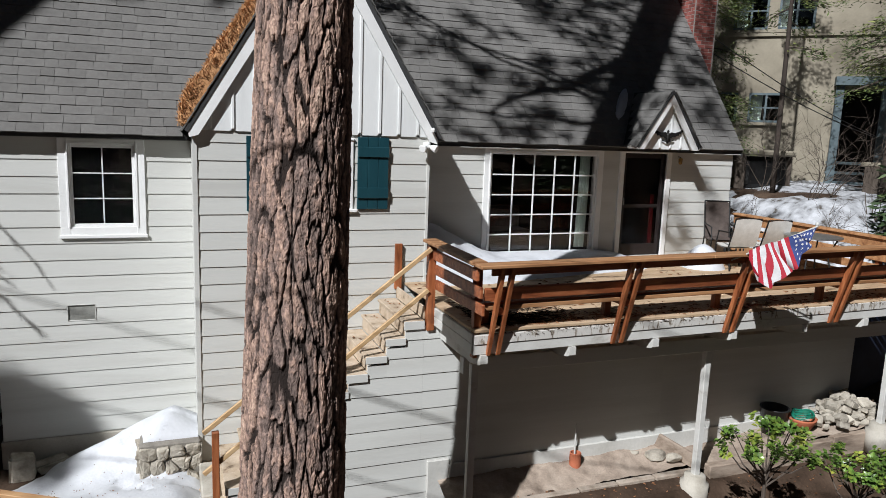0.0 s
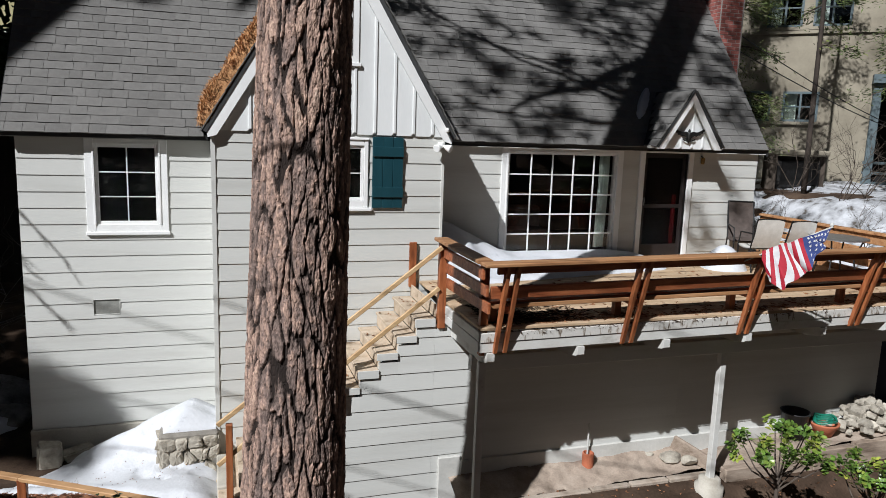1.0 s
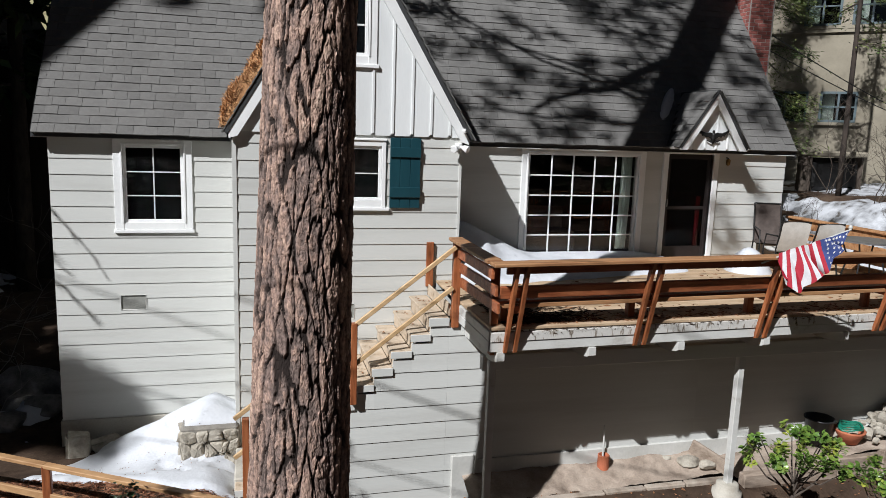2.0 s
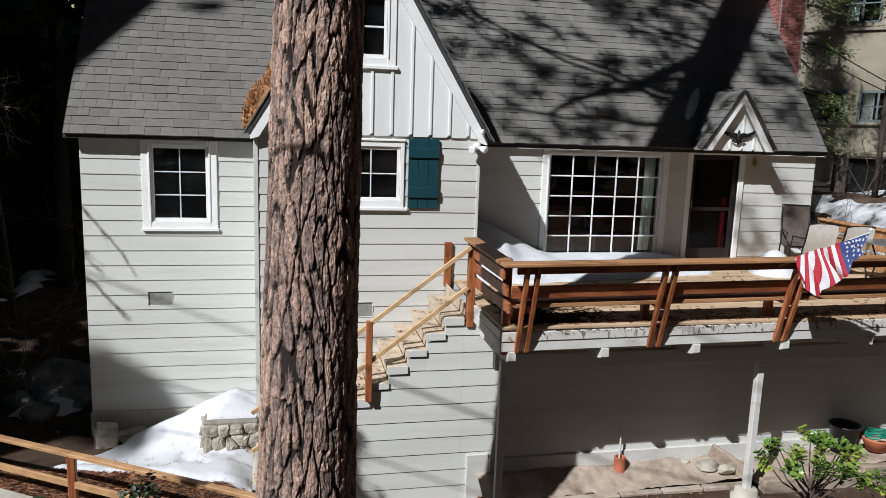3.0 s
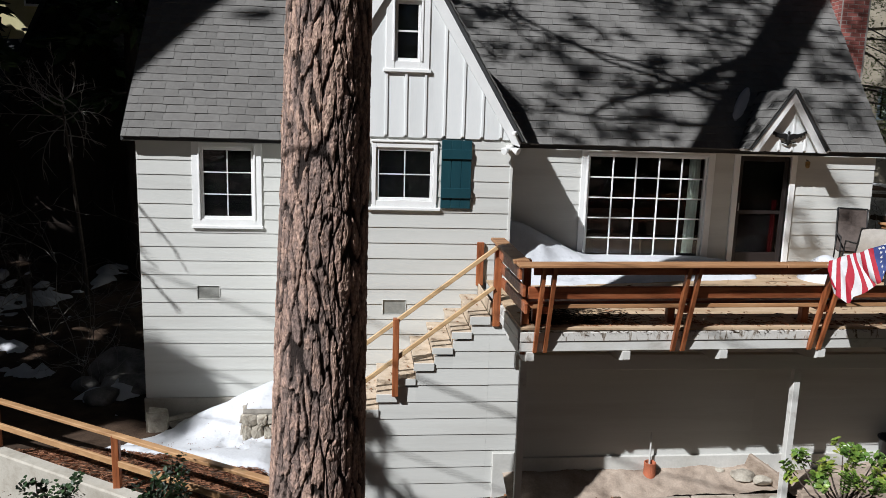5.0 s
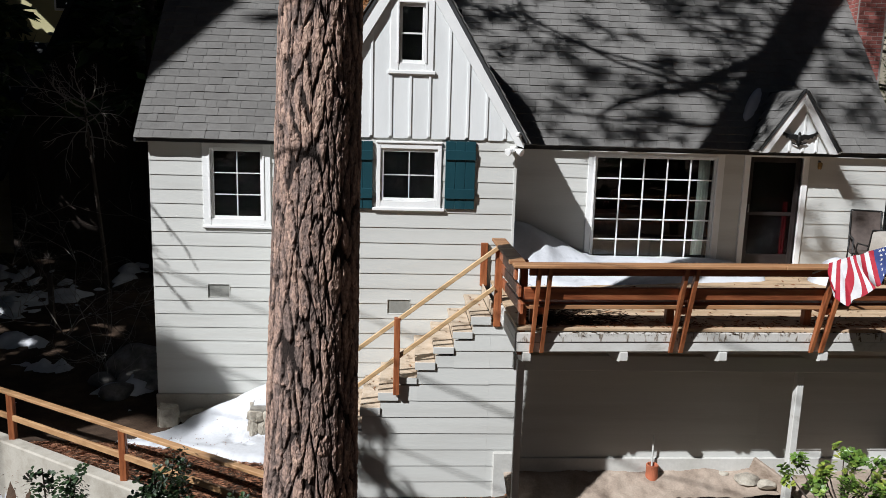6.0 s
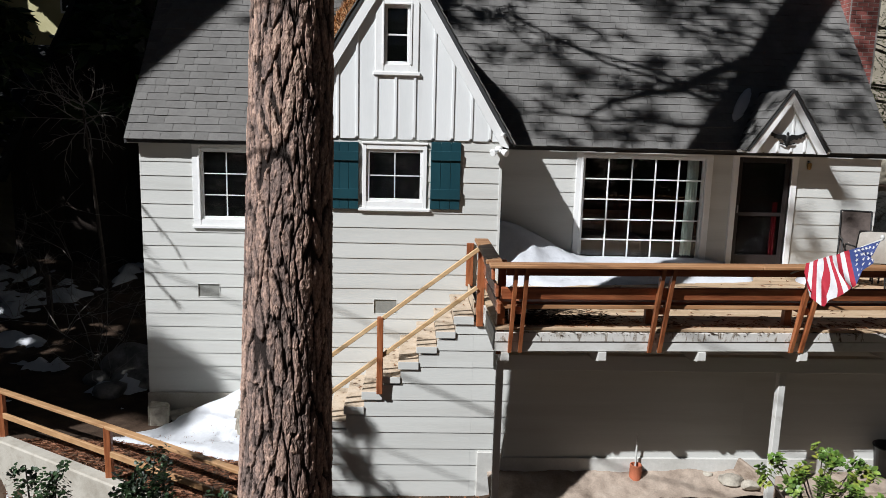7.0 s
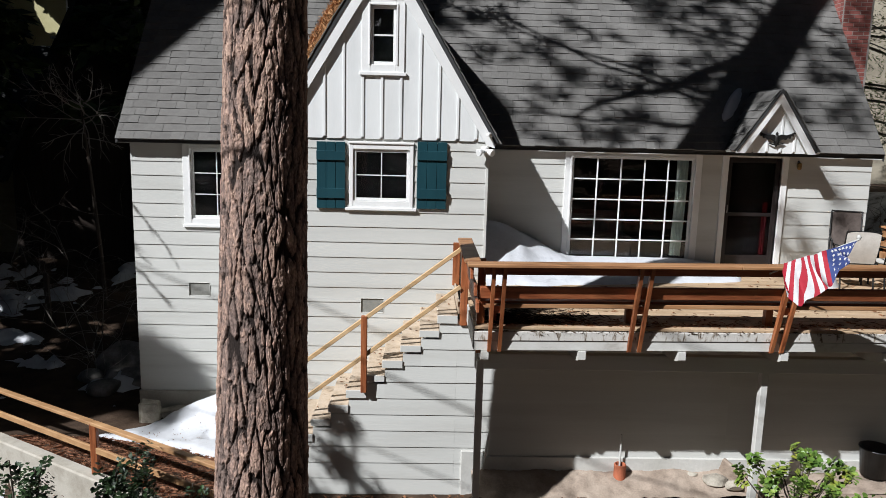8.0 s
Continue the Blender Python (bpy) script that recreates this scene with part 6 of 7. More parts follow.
# ---- shrubs ----
def shrub(name, cx, cy, z0, stems, label, leafmat, leaf=0.055, seed=1, spread=0.5, height=1.0, per=60, clumps=30, group="", low=0.35):
    r = random.Random(seed)
    ob = thing(name, (cx, cy, z0), label, "shrub", group)
    crown = Build()
    for s in range(stems):
        a = r.uniform(0, 6.28)
        d = spread * r.uniform(0.2, 0.8)
        p0 = Vector((cx + r.gauss(0, 0.05), cy + r.gauss(0, 0.05), z0))
        p1 = Vector((cx + d * math.cos(a), cy + d * math.sin(a), z0 + height * r.uniform(0.55, 0.95)))
        mid = p0.lerp(p1, 0.5) + Vector((r.gauss(0, 0.06), r.gauss(0, 0.06), 0.05))
        b = Build()
        b.tube([p0, mid, p1], [0.022, 0.015, 0.007], 6)
        part("stem", b, BRANCH, ob)
        for c in range(clumps // stems):
            t = r.uniform(low, 1.0)
            q = (p0.lerp(mid, t * 2) if t < 0.5 else mid.lerp(p1, t * 2 - 1)) + Vector((r.uniform(-0.30, 0.30) * spread, r.uniform(-0.30, 0.30) * spread, r.uniform(-0.16, 0.12)))
            crown_twig(crown, r, q, leaf, per)
    part("foliage", crown, leafmat, ob, kind="stuff")
    return ob


def crown_twig(b, r, q, leaf, per):
    """A whorl of oval leaves, each folded along its middle."""
    ax = Vector((r.gauss(0, 0.5), r.gauss(0, 0.5), 1)).normalized()
    for k in range(per):
        h = r.uniform(-0.09, 0.05)
        a = k * 2.4 + r.uniform(-0.4, 0.4)
        s = ax.cross(Vector((math.cos(a), math.sin(a), 0.1))).normalized()
        d = (s + ax * r.uniform(-0.15, 0.55)).normalized()
        L2 = leaf * r.uniform(0.7, 1.25)
        W = L2 * 0.34
        side = d.cross(ax).normalized()
        upv = side.cross(d)
        p = q + ax * h + d * 0.012
        e = p + d * L2 - upv * 0.1 * L2
        m1 = p + d * L2 * 0.35
        m2 = p + d * L2 * 0.72 - upv * 0.03 * L2
        f = 0.22
        b.add([tuple(p), tuple(m1 + side * W + upv * W * f), tuple(m2 + side * W * 0.9 + upv * W * f), tuple(e), tuple(m2 - side * W * 0.9 + upv * W * f), tuple(m1 - side * W + upv * W * f), tuple(m1), tuple(m2)],
              [(0, 1, 6), (1, 2, 7, 6), (2, 3, 7), (0, 6, 5), (6, 7, 4, 5), (7, 3, 4)])


def laurel(cx, cy, z0, fork, rx, ry, z_lo, z_hi, n, leaf, seed):
    """A low laurel: one stem that forks into branches, each ending in rosettes of leaves."""
    r = random.Random(seed)
    ob = thing("laurel_shrub", (cx, cy, z0), "leafy laurel shrub with glossy yellow green leaves", "shrub", "laurels before the deck")
    part("stem", Build().tube([(cx, cy, z0), (cx + 0.02, cy, (z0 + fork) / 2), (cx - 0.01, cy, fork)], [0.032, 0.027, 0.022], 7), BRANCH, ob)
    crown = Build()
    for k in range(n):
        a = 2.4 * k + r.uniform(-0.3, 0.3)
        d = math.sqrt((k + 0.6) / n)
        tip = Vector((cx + rx * d * math.cos(a), cy + ry * d * math.sin(a), z_lo + (z_hi - z_lo) * r.uniform(0.15, 1.0) * (1.05 - 0.45 * d)))
        p0 = Vector((cx, cy, fork - r.uniform(0.0, 0.25)))
        mid = p0.lerp(tip, 0.55) + Vector((0, 0, -0.10 * d))
        part("stem", Build().tube([p0, mid, tip], [0.013, 0.010, 0.005], 5), BRANCH, ob)
        for j in range(r.randint(2, 4)):
            q = tip + Vector((r.gauss(0, 0.075), r.gauss(0, 0.075), r.gauss(-0.03, 0.05))) if j else tip
            crown_twig(crown, r, q, leaf, r.randint(13, 18))
    part("foliage", crown, LEAF, ob, kind="stuff")


laurel(7.88, 6.52, -0.1, 1.20, 0.66, 0.46, 1.34, 1.94, 19, 0.068, 3)
laurel(8.84, 6.00, -0.1, 0.95, 0.50, 0.42, 1.20, 1.68, 15, 0.068, 4)
laurel(9.85, 6.10, -0.1, 0.70, 0.62, 0.46, 0.90, 1.35, 18, 0.068, 14)
shrub("laurel_sapling", 6.45, 7.3, -0.1, 3, "sparse laurel shoots with small green leaves", LEAF, 0.05, 5, 0.25, 0.55, 9, 15)
shrub("holly_shrub", 0.10, 7.05, -1.0, 8, "dark glossy holly shrub below the fence", LEAFDARK, 0.062, 6, 0.62, 2.95, 13, 210, "hollies below the fence", 0.66)
shrub("holly_shrub", -0.80, 7.0, -1.0, 6, "dark glossy holly shrub below the fence", LEAFDARK, 0.062, 7, 0.45, 2.62, 13, 120, "hollies below the fence", 0.7)
shrub("holly_shrub", 0.95, 6.75, -0.8, 6, "dark glossy holly shrub below the fence", LEAFDARK, 0.062, 17, 0.45, 2.35, 13, 110, "hollies below the fence", 0.66)


# ---- things on the deck ----
def cloth_flag():
    """A striped flag hung from a short pole over the rail, gathered by its own weight."""
    ob = thing("flag", (8.1, 7.1, 3.75), "red, white and blue striped flag draped from a short pole", "flag")
    base, tip = Vector((7.76, 7.14, 3.76)), Vector((8.19, 6.50, 4.20))
    b = Build()
    b.tube([base - (tip - base) * 0.18, tip + (tip - base) * 0.03], 0.011, 8)
    part("pole", b, TUBGREY, ob, "thin white pole")
    b = Build()
    b.lathe([(0.004, tip.z), (0.02, tip.z + 0.015), (0.024, tip.z + 0.035), (0.014, tip.z + 0.055), (0.003, tip.z + 0.06)], tip.x + 0.015, tip.y, 12)
    part("finial", b, TUBGREY, ob, smooth=True)
    b = Build()
    b.box(7.64, 7.69, 7.17, 7.23, 3.745, 3.775, 0.006)
    part("bracket", b, CHROME, ob)
    corner = Vector((7.74, 7.04, 3.86))
    low = [(0.0, Vector((0, 0, 0))), (0.44, Vector((-0.15, 0.10, -0.46))), (0.76, Vector((-0.38, 0.22, -0.72))), (1.0, Vector((-0.57, 0.38, -0.64)))]

    def at(u, v, off=0.0):
        # u from the tip along the upper edge, v down to the lower edge
        top = tip.lerp(corner, u)
        for (u0, p0), (u1, p1) in zip(low, low[1:]):
            if u <= u1 or u1 == 1.0:
                bot = tip + p0.lerp(p1, (u - u0) / (u1 - u0))
                break
        p = top.lerp(bot, v)
        amp = min(1, u * 3) * (0.25 + 0.75 * v)
        fold = 0.12 * math.sin(u * 19 + 2.5 * v + 0.8 * math.sin(5 * u)) * amp + 0.022 * math.sin(u * 41 + 5 * v) * amp
        return p + Vector((0.35 * fold - 0.02, -0.03 - 0.6 * abs(fold) - off, 0.25 * fold))
    nv = 40
    us = [0.42 * k / 30 for k in range(30)] + [0.42 + 0.58 * k / 66 for k in range(67)]
    for name, mat, test in (("red_stripes", FLAGRED, 0), ("white_stripes", FLAGWHITE, 1), ("canton", FLAGBLUE, 2)):
        b = Build()
        for i in range(len(us) - 1):
            if (2 if i < 30 else ((i - 30) // 6) % 2) != test:
                continue
            for j in range(nv):
                q = [at(us[i], j / nv), at(us[i + 1], j / nv), at(us[i + 1], (j + 1) / nv), at(us[i], (j + 1) / nv)]
                b.add([tuple(c) for c in q], [(0, 1, 2, 3)])
        me = b.mesh(name, mat, True)
        bm = bmesh.new()
        bm.from_mesh(me)
        bmesh.ops.remove_doubles(bm, verts=bm.verts, dist=0.0002)
        bm.to_mesh(me)
        bm.free()
        part(name, None, None, ob, data=me)
    b = Build()
    for ri in range(8):
        for ci in range(1 + ri * 6 // 8):
            u = 0.06 + ri * 0.044
            v = (ci + 0.5) / (1 + ri * 6 // 8)
            c = at(u, v, 0.004)
            e1 = (at(u + 0.01, v, 0.004) - c).normalized()
            e2 = (at(u, v + 0.01, 0.004) - c).normalized()
            ring = [c + (e1 * math.cos(k * math.pi / 5) + e2 * math.sin(k * math.pi / 5)) * (0.019 if k % 2 == 0 else 0.008) for k in range(10)]
            b.add([tuple(p) for p in ring], [tuple(range(10))])
    part("stars", b, FLAGWHITE, ob, kind="stuff")


cloth_flag()


def sling_chair(x, y, turn, mat, frame_mat, label, back=0.98, seat=0.42, w=0.56, group="deck chairs"):
    base = Vector((x, y, FLOOR_Z + rise(x) * 0.4))
    ob = thing("patio_chair", base, label, "chair", group)
    ob.rotation_euler = (0, 0, radians(turn))

    def put(name, b, m, lab="", smooth=False):
        b.v = [tuple(Vector(p) + base) for p in b.v]
        return part(name, b, m, ob, lab, smooth)
    for s in (-1, 1):
        xx = s * w / 2
        b = Build().tube([(xx, -0.24, 0.0), (xx, -0.26, seat), (xx, -0.20, seat + 0.22), (xx, 0.22, seat + 0.24)], 0.014, 8)
        put("arm", b, frame_mat)
        b = Build().tube([(xx, 0.30, 0.0), (xx, 0.20, seat), (xx, 0.36, back)], 0.014, 8)
        put("back_leg", b, frame_mat)
    b = Build()
    b.grid(lambda u, v: ((u - 0.5) * w, -0.26 + 0.48 * v, seat - 0.045 * math.sin(v * 3.1) * (1 - (2 * u - 1) ** 2 * 0.3)), np.linspace(0, 1, 8), np.linspace(0, 1, 10))
    b.grid(lambda u, v: ((u - 0.5) * w, -0.26 + 0.48 * v, seat - 0.015 - 0.045 * math.sin(v * 3.1) * (1 - (2 * u - 1) ** 2 * 0.3)), np.linspace(0, 1, 8), np.linspace(0, 1, 10))
    put("seat", b, mat, smooth=True)
    b = Build()
    for off in (0.0, 0.014):
        b.grid(lambda u, v: ((u - 0.5) * w, 0.20 + 0.16 * v + off + 0.03 * math.sin(v * 3.1), seat + (back - seat) * v - 0.03 * (2 * u - 1) ** 4 * v), np.linspace(0, 1, 10), np.linspace(0, 1, 10))
    put("backrest", b, mat, smooth=True)
    b = Build().tube([(-w / 2, 0.36, back), (w / 2, 0.36, back)], 0.014, 8)
    put("top_bar", b, frame_mat)
    return ob


sling_chair(10.72, 10.80, -25, BROWNSEAT, BLACK, "tall brown woven patio chair against the wall", back=1.08, w=0.46)
sling_chair(10.40, 10.05, 165, SLING, BLACK, "folding patio chair with pale grey sling", back=0.92, w=0.46)
sling_chair(11.05, 10.05, 172, SLING, BLACK, "folding patio chair with pale grey sling", back=0.88, w=0.46)
TBX, TBY = 11.35, 9.30
tb = thing("patio_table", (TBX, TBY, FLOOR_Z), "round patio table with grey top and dark frame", "table")
b = Build()
b.lathe([(0.44, 3.60), (0.46, 3.605), (0.46, 3.625), (0.44, 3.63)], TBX, TBY, 32)
part("tabletop", b, CHROME, tb)
for k in range(4):
    a = k * math.pi / 2 + 0.5
    b = Build().tube([(TBX + 0.34 * math.cos(a), TBY + 0.34 * math.sin(a), FLOOR_Z + 0.02), (TBX + 0.26 * math.cos(a), TBY + 0.26 * math.sin(a), 3.3), (TBX + 0.38 * math.cos(a), TBY + 0.38 * math.sin(a), 3.6)], 0.014, 8)
    part("leg", b, BLACK, tb)
heap("snow_mound", 9.5, 10.35, 9.9, 10.7, 0.04, lambda X, Y: FLOOR_Z + 0.40 - 2.6 * ((X - 9.92) ** 2 + (Y - 10.30) ** 2) + 0.04 * fbm(X * 5, Y * 5, 6), lambda X, Y: FLOOR_Z + 0 * X, "rounded heap of old snow on the deck")

# eagle over the door
b = Build()
wing = [(0.0, 0.02), (0.07, 0.055), (0.16, 0.045), (0.25, 0.075), (0.315, 0.115), (0.30, 0.06), (0.275, 0.075), (0.27, 0.025), (0.235, 0.035), (0.22, -0.01), (0.18, 0.005), (0.15, -0.03), (0.10, -0.02), (0.05, -0.05), (0.0, -0.05)]
ex, ez, EY = 9.42, 5.225, PY + 0.082
for s in (-1, 1):
    o = [(ex + s * p[0], ez + p[1]) for p in wing]
    b.prism(o if s < 0 else o[::-1], "y", EY - 0.018, EY + 0.014)
b.lathe([(0.004, ez - 0.115), (0.022, ez - 0.10), (0.040, ez - 0.05), (0.040, ez + 0.01), (0.020, ez + 0.045), (0.022, ez + 0.075), (0.004, ez + 0.10)], ex, EY, 12)
b.prism([(ex - 0.05, ez - 0.07), (ex, ez - 0.15), (ex + 0.05, ez - 0.07)], "y", EY - 0.01, EY + 0.012)
b.tube([(ex - 0.12, EY, ez - 0.085), (ex - 0.05, EY - 0.01, ez - 0.11), (ex + 0.05, EY - 0.01, ez - 0.105), (ex + 0.13, EY, ez - 0.08)], 0.011, 6)
solo("eagle_plaque", b, BLACK, "black cast spread eagle plaque on the porch gable", "plaque")

# lamps and camera at the gable corner
fl = thing("floodlight", (4.62, GW, 4.93), "white twin floodlight under the gable corner", "light fixture")
b = Build().lathe([(0.05, 4.90), (0.055, 4.92), (0.055, 4.97), (0.045, 4.985)], 4.60, GW - 0.06, 14)
part("base", b, WHITE, fl)
for s, dz in ((-1, -0.02), (1, 0.0)):
    b = Build()
    p0 = Vector((4.60, GW - 0.08, 4.94))
    d = Vector((s * 0.75, -0.7, -0.35)).normalized()
    b.tube([p0, p0 + d * 0.05, p0 + d * 0.07, p0 + d * 0.15, p0 + d * 0.16], [0.016, 0.018, 0.036, 0.058, 0.05], 14)
    part("lamp_head", b, WHITE, fl)
sc = thing("small_white_camera_box", (4.72, GY0, 5.2), "small white weatherproof box on the bargeboard", "fixture")
b = Build().beam((4.66, GY0 - 0.02, 5.17), (4.62, GY0 - 0.14, 5.15), 0.05, 0.05, 0.01)
part("body", b, WHITE, sc)
b = Build().tube([(4.70, GY0, 5.14), (4.67, GY0 - 0.05, 5.15)], 0.012, 8)
part("arm", b, WHITE, sc)
pl = thing("porch_lamp", (10.03, RW, 4.75), "small brass porch lamp beside the door", "lamp")
b = Build().lathe([(0.02, 4.70), (0.035, 4.72), (0.04, 4.80), (0.02, 4.82)], 10.05, RW - 0.09, 10)
part("shade", b, BRASS, pl)
b = Build().tube([(10.05, RW - 0.03, 4.84), (10.05, RW - 0.09, 4.83)], 0.01, 6)
part("bracket", b, BLACK, pl)

# ---- snow lodged beside the porch gable and on the corner ----
heap("snow_wedge", 8.5, 9.6, 11.4, 12.2, 0.02, lambda X, Y: EAVE_Z + 0.03 + SLOPE * (Y - EAVE_Y - EAVE_BACK) + 0.17 - 9.0 * (X - 9.02 - 0.9 * (Y - 11.8)) ** 2 - 2.2 * (Y - 11.8) ** 2, lambda X, Y: EAVE_Z + 0.05 + SLOPE * (Y - EAVE_Y - EAVE_BACK), "last wedge of snow beside the porch gable")

# ---- the house across, on the east slope ----
def far_house():
    o = Vector((18.4, 18.6, 0))
    ang = math.atan2(-0.69, 0.72)
    ob = thing("neighbour_house", (o.x, o.y, 3.2), "cream stucco house with dark slate blue porch posts", "house")
    T = Matrix.Translation(o) @ Matrix.Rotation(ang, 4, "Z")

    def put(name, b, m, parent=ob, lab=""):
        b.v = [tuple(T @ Vector(p)) for p in b.v]
        return part(name, b, m, parent, lab)
    wins = [(-1.5, -0.29, 5.8, 6.72), (0.04, 1.05, 5.8, 6.72), (-0.63, 0.36, 8.65, 9.8), (0.65, 1.68, 8.65, 9.8)]
    door_hole = [(2.66, 6.2, 3.0, 6.85)]
    rects = [(-9, 9, 2.5, 12.0)]
    for h in wins + door_hole:
        rects = cut(rects, h)
    b = Build()
    for r0 in rects:
        b.box(r0[0], r0[1], 0, 0.25, r0[2], r0[3])
    b.box(-9, -8.75, 0.25, 8, 2.5, 12).box(8.75, 9, 0.25, 8, 2.5, 12).box(-9, 9, 8, 8.25, 2.5, 12)
    put("wall", b, STUCCO)
    b = Build().prism([(-0.6, 11.9), (4.1, 14.5), (8.8, 11.9), (8.8, 12.1), (4.1, 14.75), (-0.6, 12.1)], "x", -9.5, 9.5)
    put("roof", b, SHINGLE_I)
    # near-black backing stands for the unlit rooms behind the far windows
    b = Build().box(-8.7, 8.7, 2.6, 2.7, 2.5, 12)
    put("room_partition", b, UNLIT_ROOM)
    for x0, x1, z0, z1 in wins:
        b = Build()
        for q in ((x0, x0 + 0.07, z0, z1), (x1 - 0.07, x1, z0, z1), (x0, x1, z0, z0 + 0.07), (x0, x1, z1 - 0.07, z1)):
            b.box(q[0], q[1], -0.03, 0.06, q[2], q[3])
        w = put("window", b, BLUEGREY)
        for q in (((x0 + x1) / 2 - 0.03, (x0 + x1) / 2 + 0.03, z0, z1), (x0, x1, (z0 + z1) / 2 - 0.02, (z0 + z1) / 2 + 0.02)):
            b = Build().box(q[0], q[1], -0.025, 0.055, q[2], q[3])
            put("glazing_bar", b, BLUEGREY, w)
        b = Build().box(x0, x1, 0.02, 0.03, z0, z1)
        put("pane", b, GLASS, w)
        b = Build().box(x0 + 0.08, x0 + (x1 - x0) * 0.4, 0.35, 0.37, z0 + 0.05, z1)
        put("curtain", b, CURTAIN, w, "pale curtain behind the panes")
        b = Build().box(x0 - 0.1, x1 + 0.1, -0.1, 0.0, z0 - 0.09, z0)
        put("sill", b, STUCCO, w)
    b = Build().box(-9.05, 9.05, -0.08, 0.0, 8.45, 8.62)
    put("belt_course", b, STUCCO)
    for x in (2.55, 3.78, 5.2, 6.6):
        b = Build().box(x - 0.11, x + 0.11, -0.35, -0.13, 3.0, 7.0)
        put("porch_post", b, BLUEGREY)
    b = Build().box(2.4, 8.6, -0.5, 0, 6.95, 7.2)
    put("porch_beam", b, BLUEGREY)
    for z in (4.0, 4.3, 4.6):
        b = Build().box(2.4, 8.6, -0.30, -0.22, z, z + 0.08)
        put("porch_rail", b, BLUEGREY)


far_house()

# a dark cart and bench below the far wall
def far_thing(name, x, y, w, d, h, label, cat):
    z = float(land(x, y)) - 0.05
    ob = thing(name, (x, y, z), label, cat)
    b = Build().box(x - w * 0.46, x + w * 0.46, y - d * 0.3, y + d * 0.4, z + 0.04, z + h * 0.84, 0.12)
    part("body", b, BLACK, ob)
    b = Build().box(x - w / 2, x + w / 2, y - d / 2, y + d / 2, z + h * 0.86, z + h, 0.04)
    part("top", b, STUCCO, ob, "pale weathered top")
    for s in (-1, 1):
        b = Build().box(x + s * w * 0.485 - 0.03, x + s * w * 0.485 + 0.03, y - d * 0.3, y + d * 0.3, z, z + h * 0.87, 0.01)
        part("leg", b, BRANCH, ob)


far_thing("covered_grill", 16.7, 16.0, 1.7, 0.8, 1.1, "black covered grill standing in the snow", "grill")
far_thing("log_stack", 19.2, 13.6, 2.4, 0.8, 0.9, "low dark stack under a cover in the snow", "log stack")

# the cabin in the shade to the west
cab = thing("neighbour_cabin", (-7.0, 22, 1.0), "dark brown board cabin with steep snowy roof", "house")
cx, cy0, cy1, apex, ctip, csl = -5.6, 20.0, 26.0, 9.4, 3.0, 1.95
b = Build().prism([(cx - 2.6, 0.5), (cx + 2.6, 0.5), (cx + 2.6, apex - 2.6 * csl - 0.1), (cx, apex - 0.15), (cx - 2.6, apex - 2.6 * csl - 0.1)], "y", cy0 + 0.3, cy1)
part("wall", b, DARKBOARD, cab)
for s in (-1, 1):
    b = Build().prism([(cx, apex), (cx + s * ctip, apex - ctip * csl), (cx + s * ctip - s * 0.08, apex - ctip * csl - 0.16), (cx, apex - 0.28)], "y", cy0, cy1 + 0.3)
    part("roof", b, UNDERLAY, cab)
b = Build().box(-11.5, cx - 2.7, 20.6, 21.0, 0.5, 4.6)
part("annex_wall", b, OLDYELLOW, cab, "faded yellow board wall")
b = Build().prism([(20.2, 4.4), (24, 7.4), (24, 7.6), (20.1, 4.6)], "x", -12, cx - 2.5)
part("annex_roof", b, UNDERLAY, cab)
rs = random.Random(77)
for k in range(26):
    t = rs.random()
    x, z = cx - t * ctip, apex - t * ctip * csl
    s = rs.uniform(0.06, 0.16)
    b = rock(Build(), x - 0.05, cy0 + rs.uniform(0.0, 0.5), z + 0.03, s, s * 1.4, s * 0.5, rs)
    part("snow_lump", b, SNOWOLD, cab)


yh = thing("yellow_house", (-10.0, 34.0, 2.0), "far pale yellow house seen between roof and trees", "house")
part("wall", Build().box(-16.0, -4.5, 34.0, 41.0, 1.5, 13.0), YELLOWWALL, yh)
part("roof", Build().prism([(33.4, 12.9), (37.5, 16.2), (41.6, 12.9), (41.6, 13.1), (37.5, 16.5), (33.4, 13.1)], "x", -16.5, -4.0), UNDERLAY, yh)
for x, z in ((-12.4, 7.2), (-9.6, 7.2), (-6.8, 7.2), (-12.4, 10.0), (-6.8, 10.0)):
    w = part("window", Build().box(x - 0.55, x + 0.55, 33.93, 33.998, z, z + 1.3, 0.02), WHITE, yh)
    part("pane", Build().box(x - 0.45, x + 0.45, 33.915, 33.928, z + 0.1, z + 1.2), BLACK, w)


# ---- far trees ----
def slim(x, y, h, r, label, seed, cf, cr, n, sp=1.0, spray=0.45, width=0.10, group=""):
    return conifer("pine_sapling" if h < 8 else "conifer", (x, y), h, r, cf, cr, label, sprays=n, seed=seed, spray=spray, width=width, group=group, sparse=sp, mat=SPRAY if spray < 0.25 else CONIFER, bark=DARKBARK)


slim(15.5, 14.35, 12.5, 0.054, "slender conifer with thin dark trunk in the snow", 51, 0.30, 1.3, 5000, 0.7, 0.14, 0.018, "slender conifers behind the deck")
slim(13.3, 15.6, 14.0, 0.10, "slender conifer with thin dark trunk in the snow", 52, 0.25, 2.1, 40000, 2.2, 0.13, 0.013, "slender conifers behind the deck")
slim(16.9, 12.4, 9.0, 0.07, "slender conifer with thin dark trunk in the snow", 53, 0.35, 1.4, 3600, 0.8, 0.17, 0.02, "slender conifers behind the deck")
slim(19.3, 13.0, 14.0, 0.16, "leafy yellow green conifer beside the far porch", 54, 0.24, 3.0, 70000, 3.2, 0.14, 0.014)
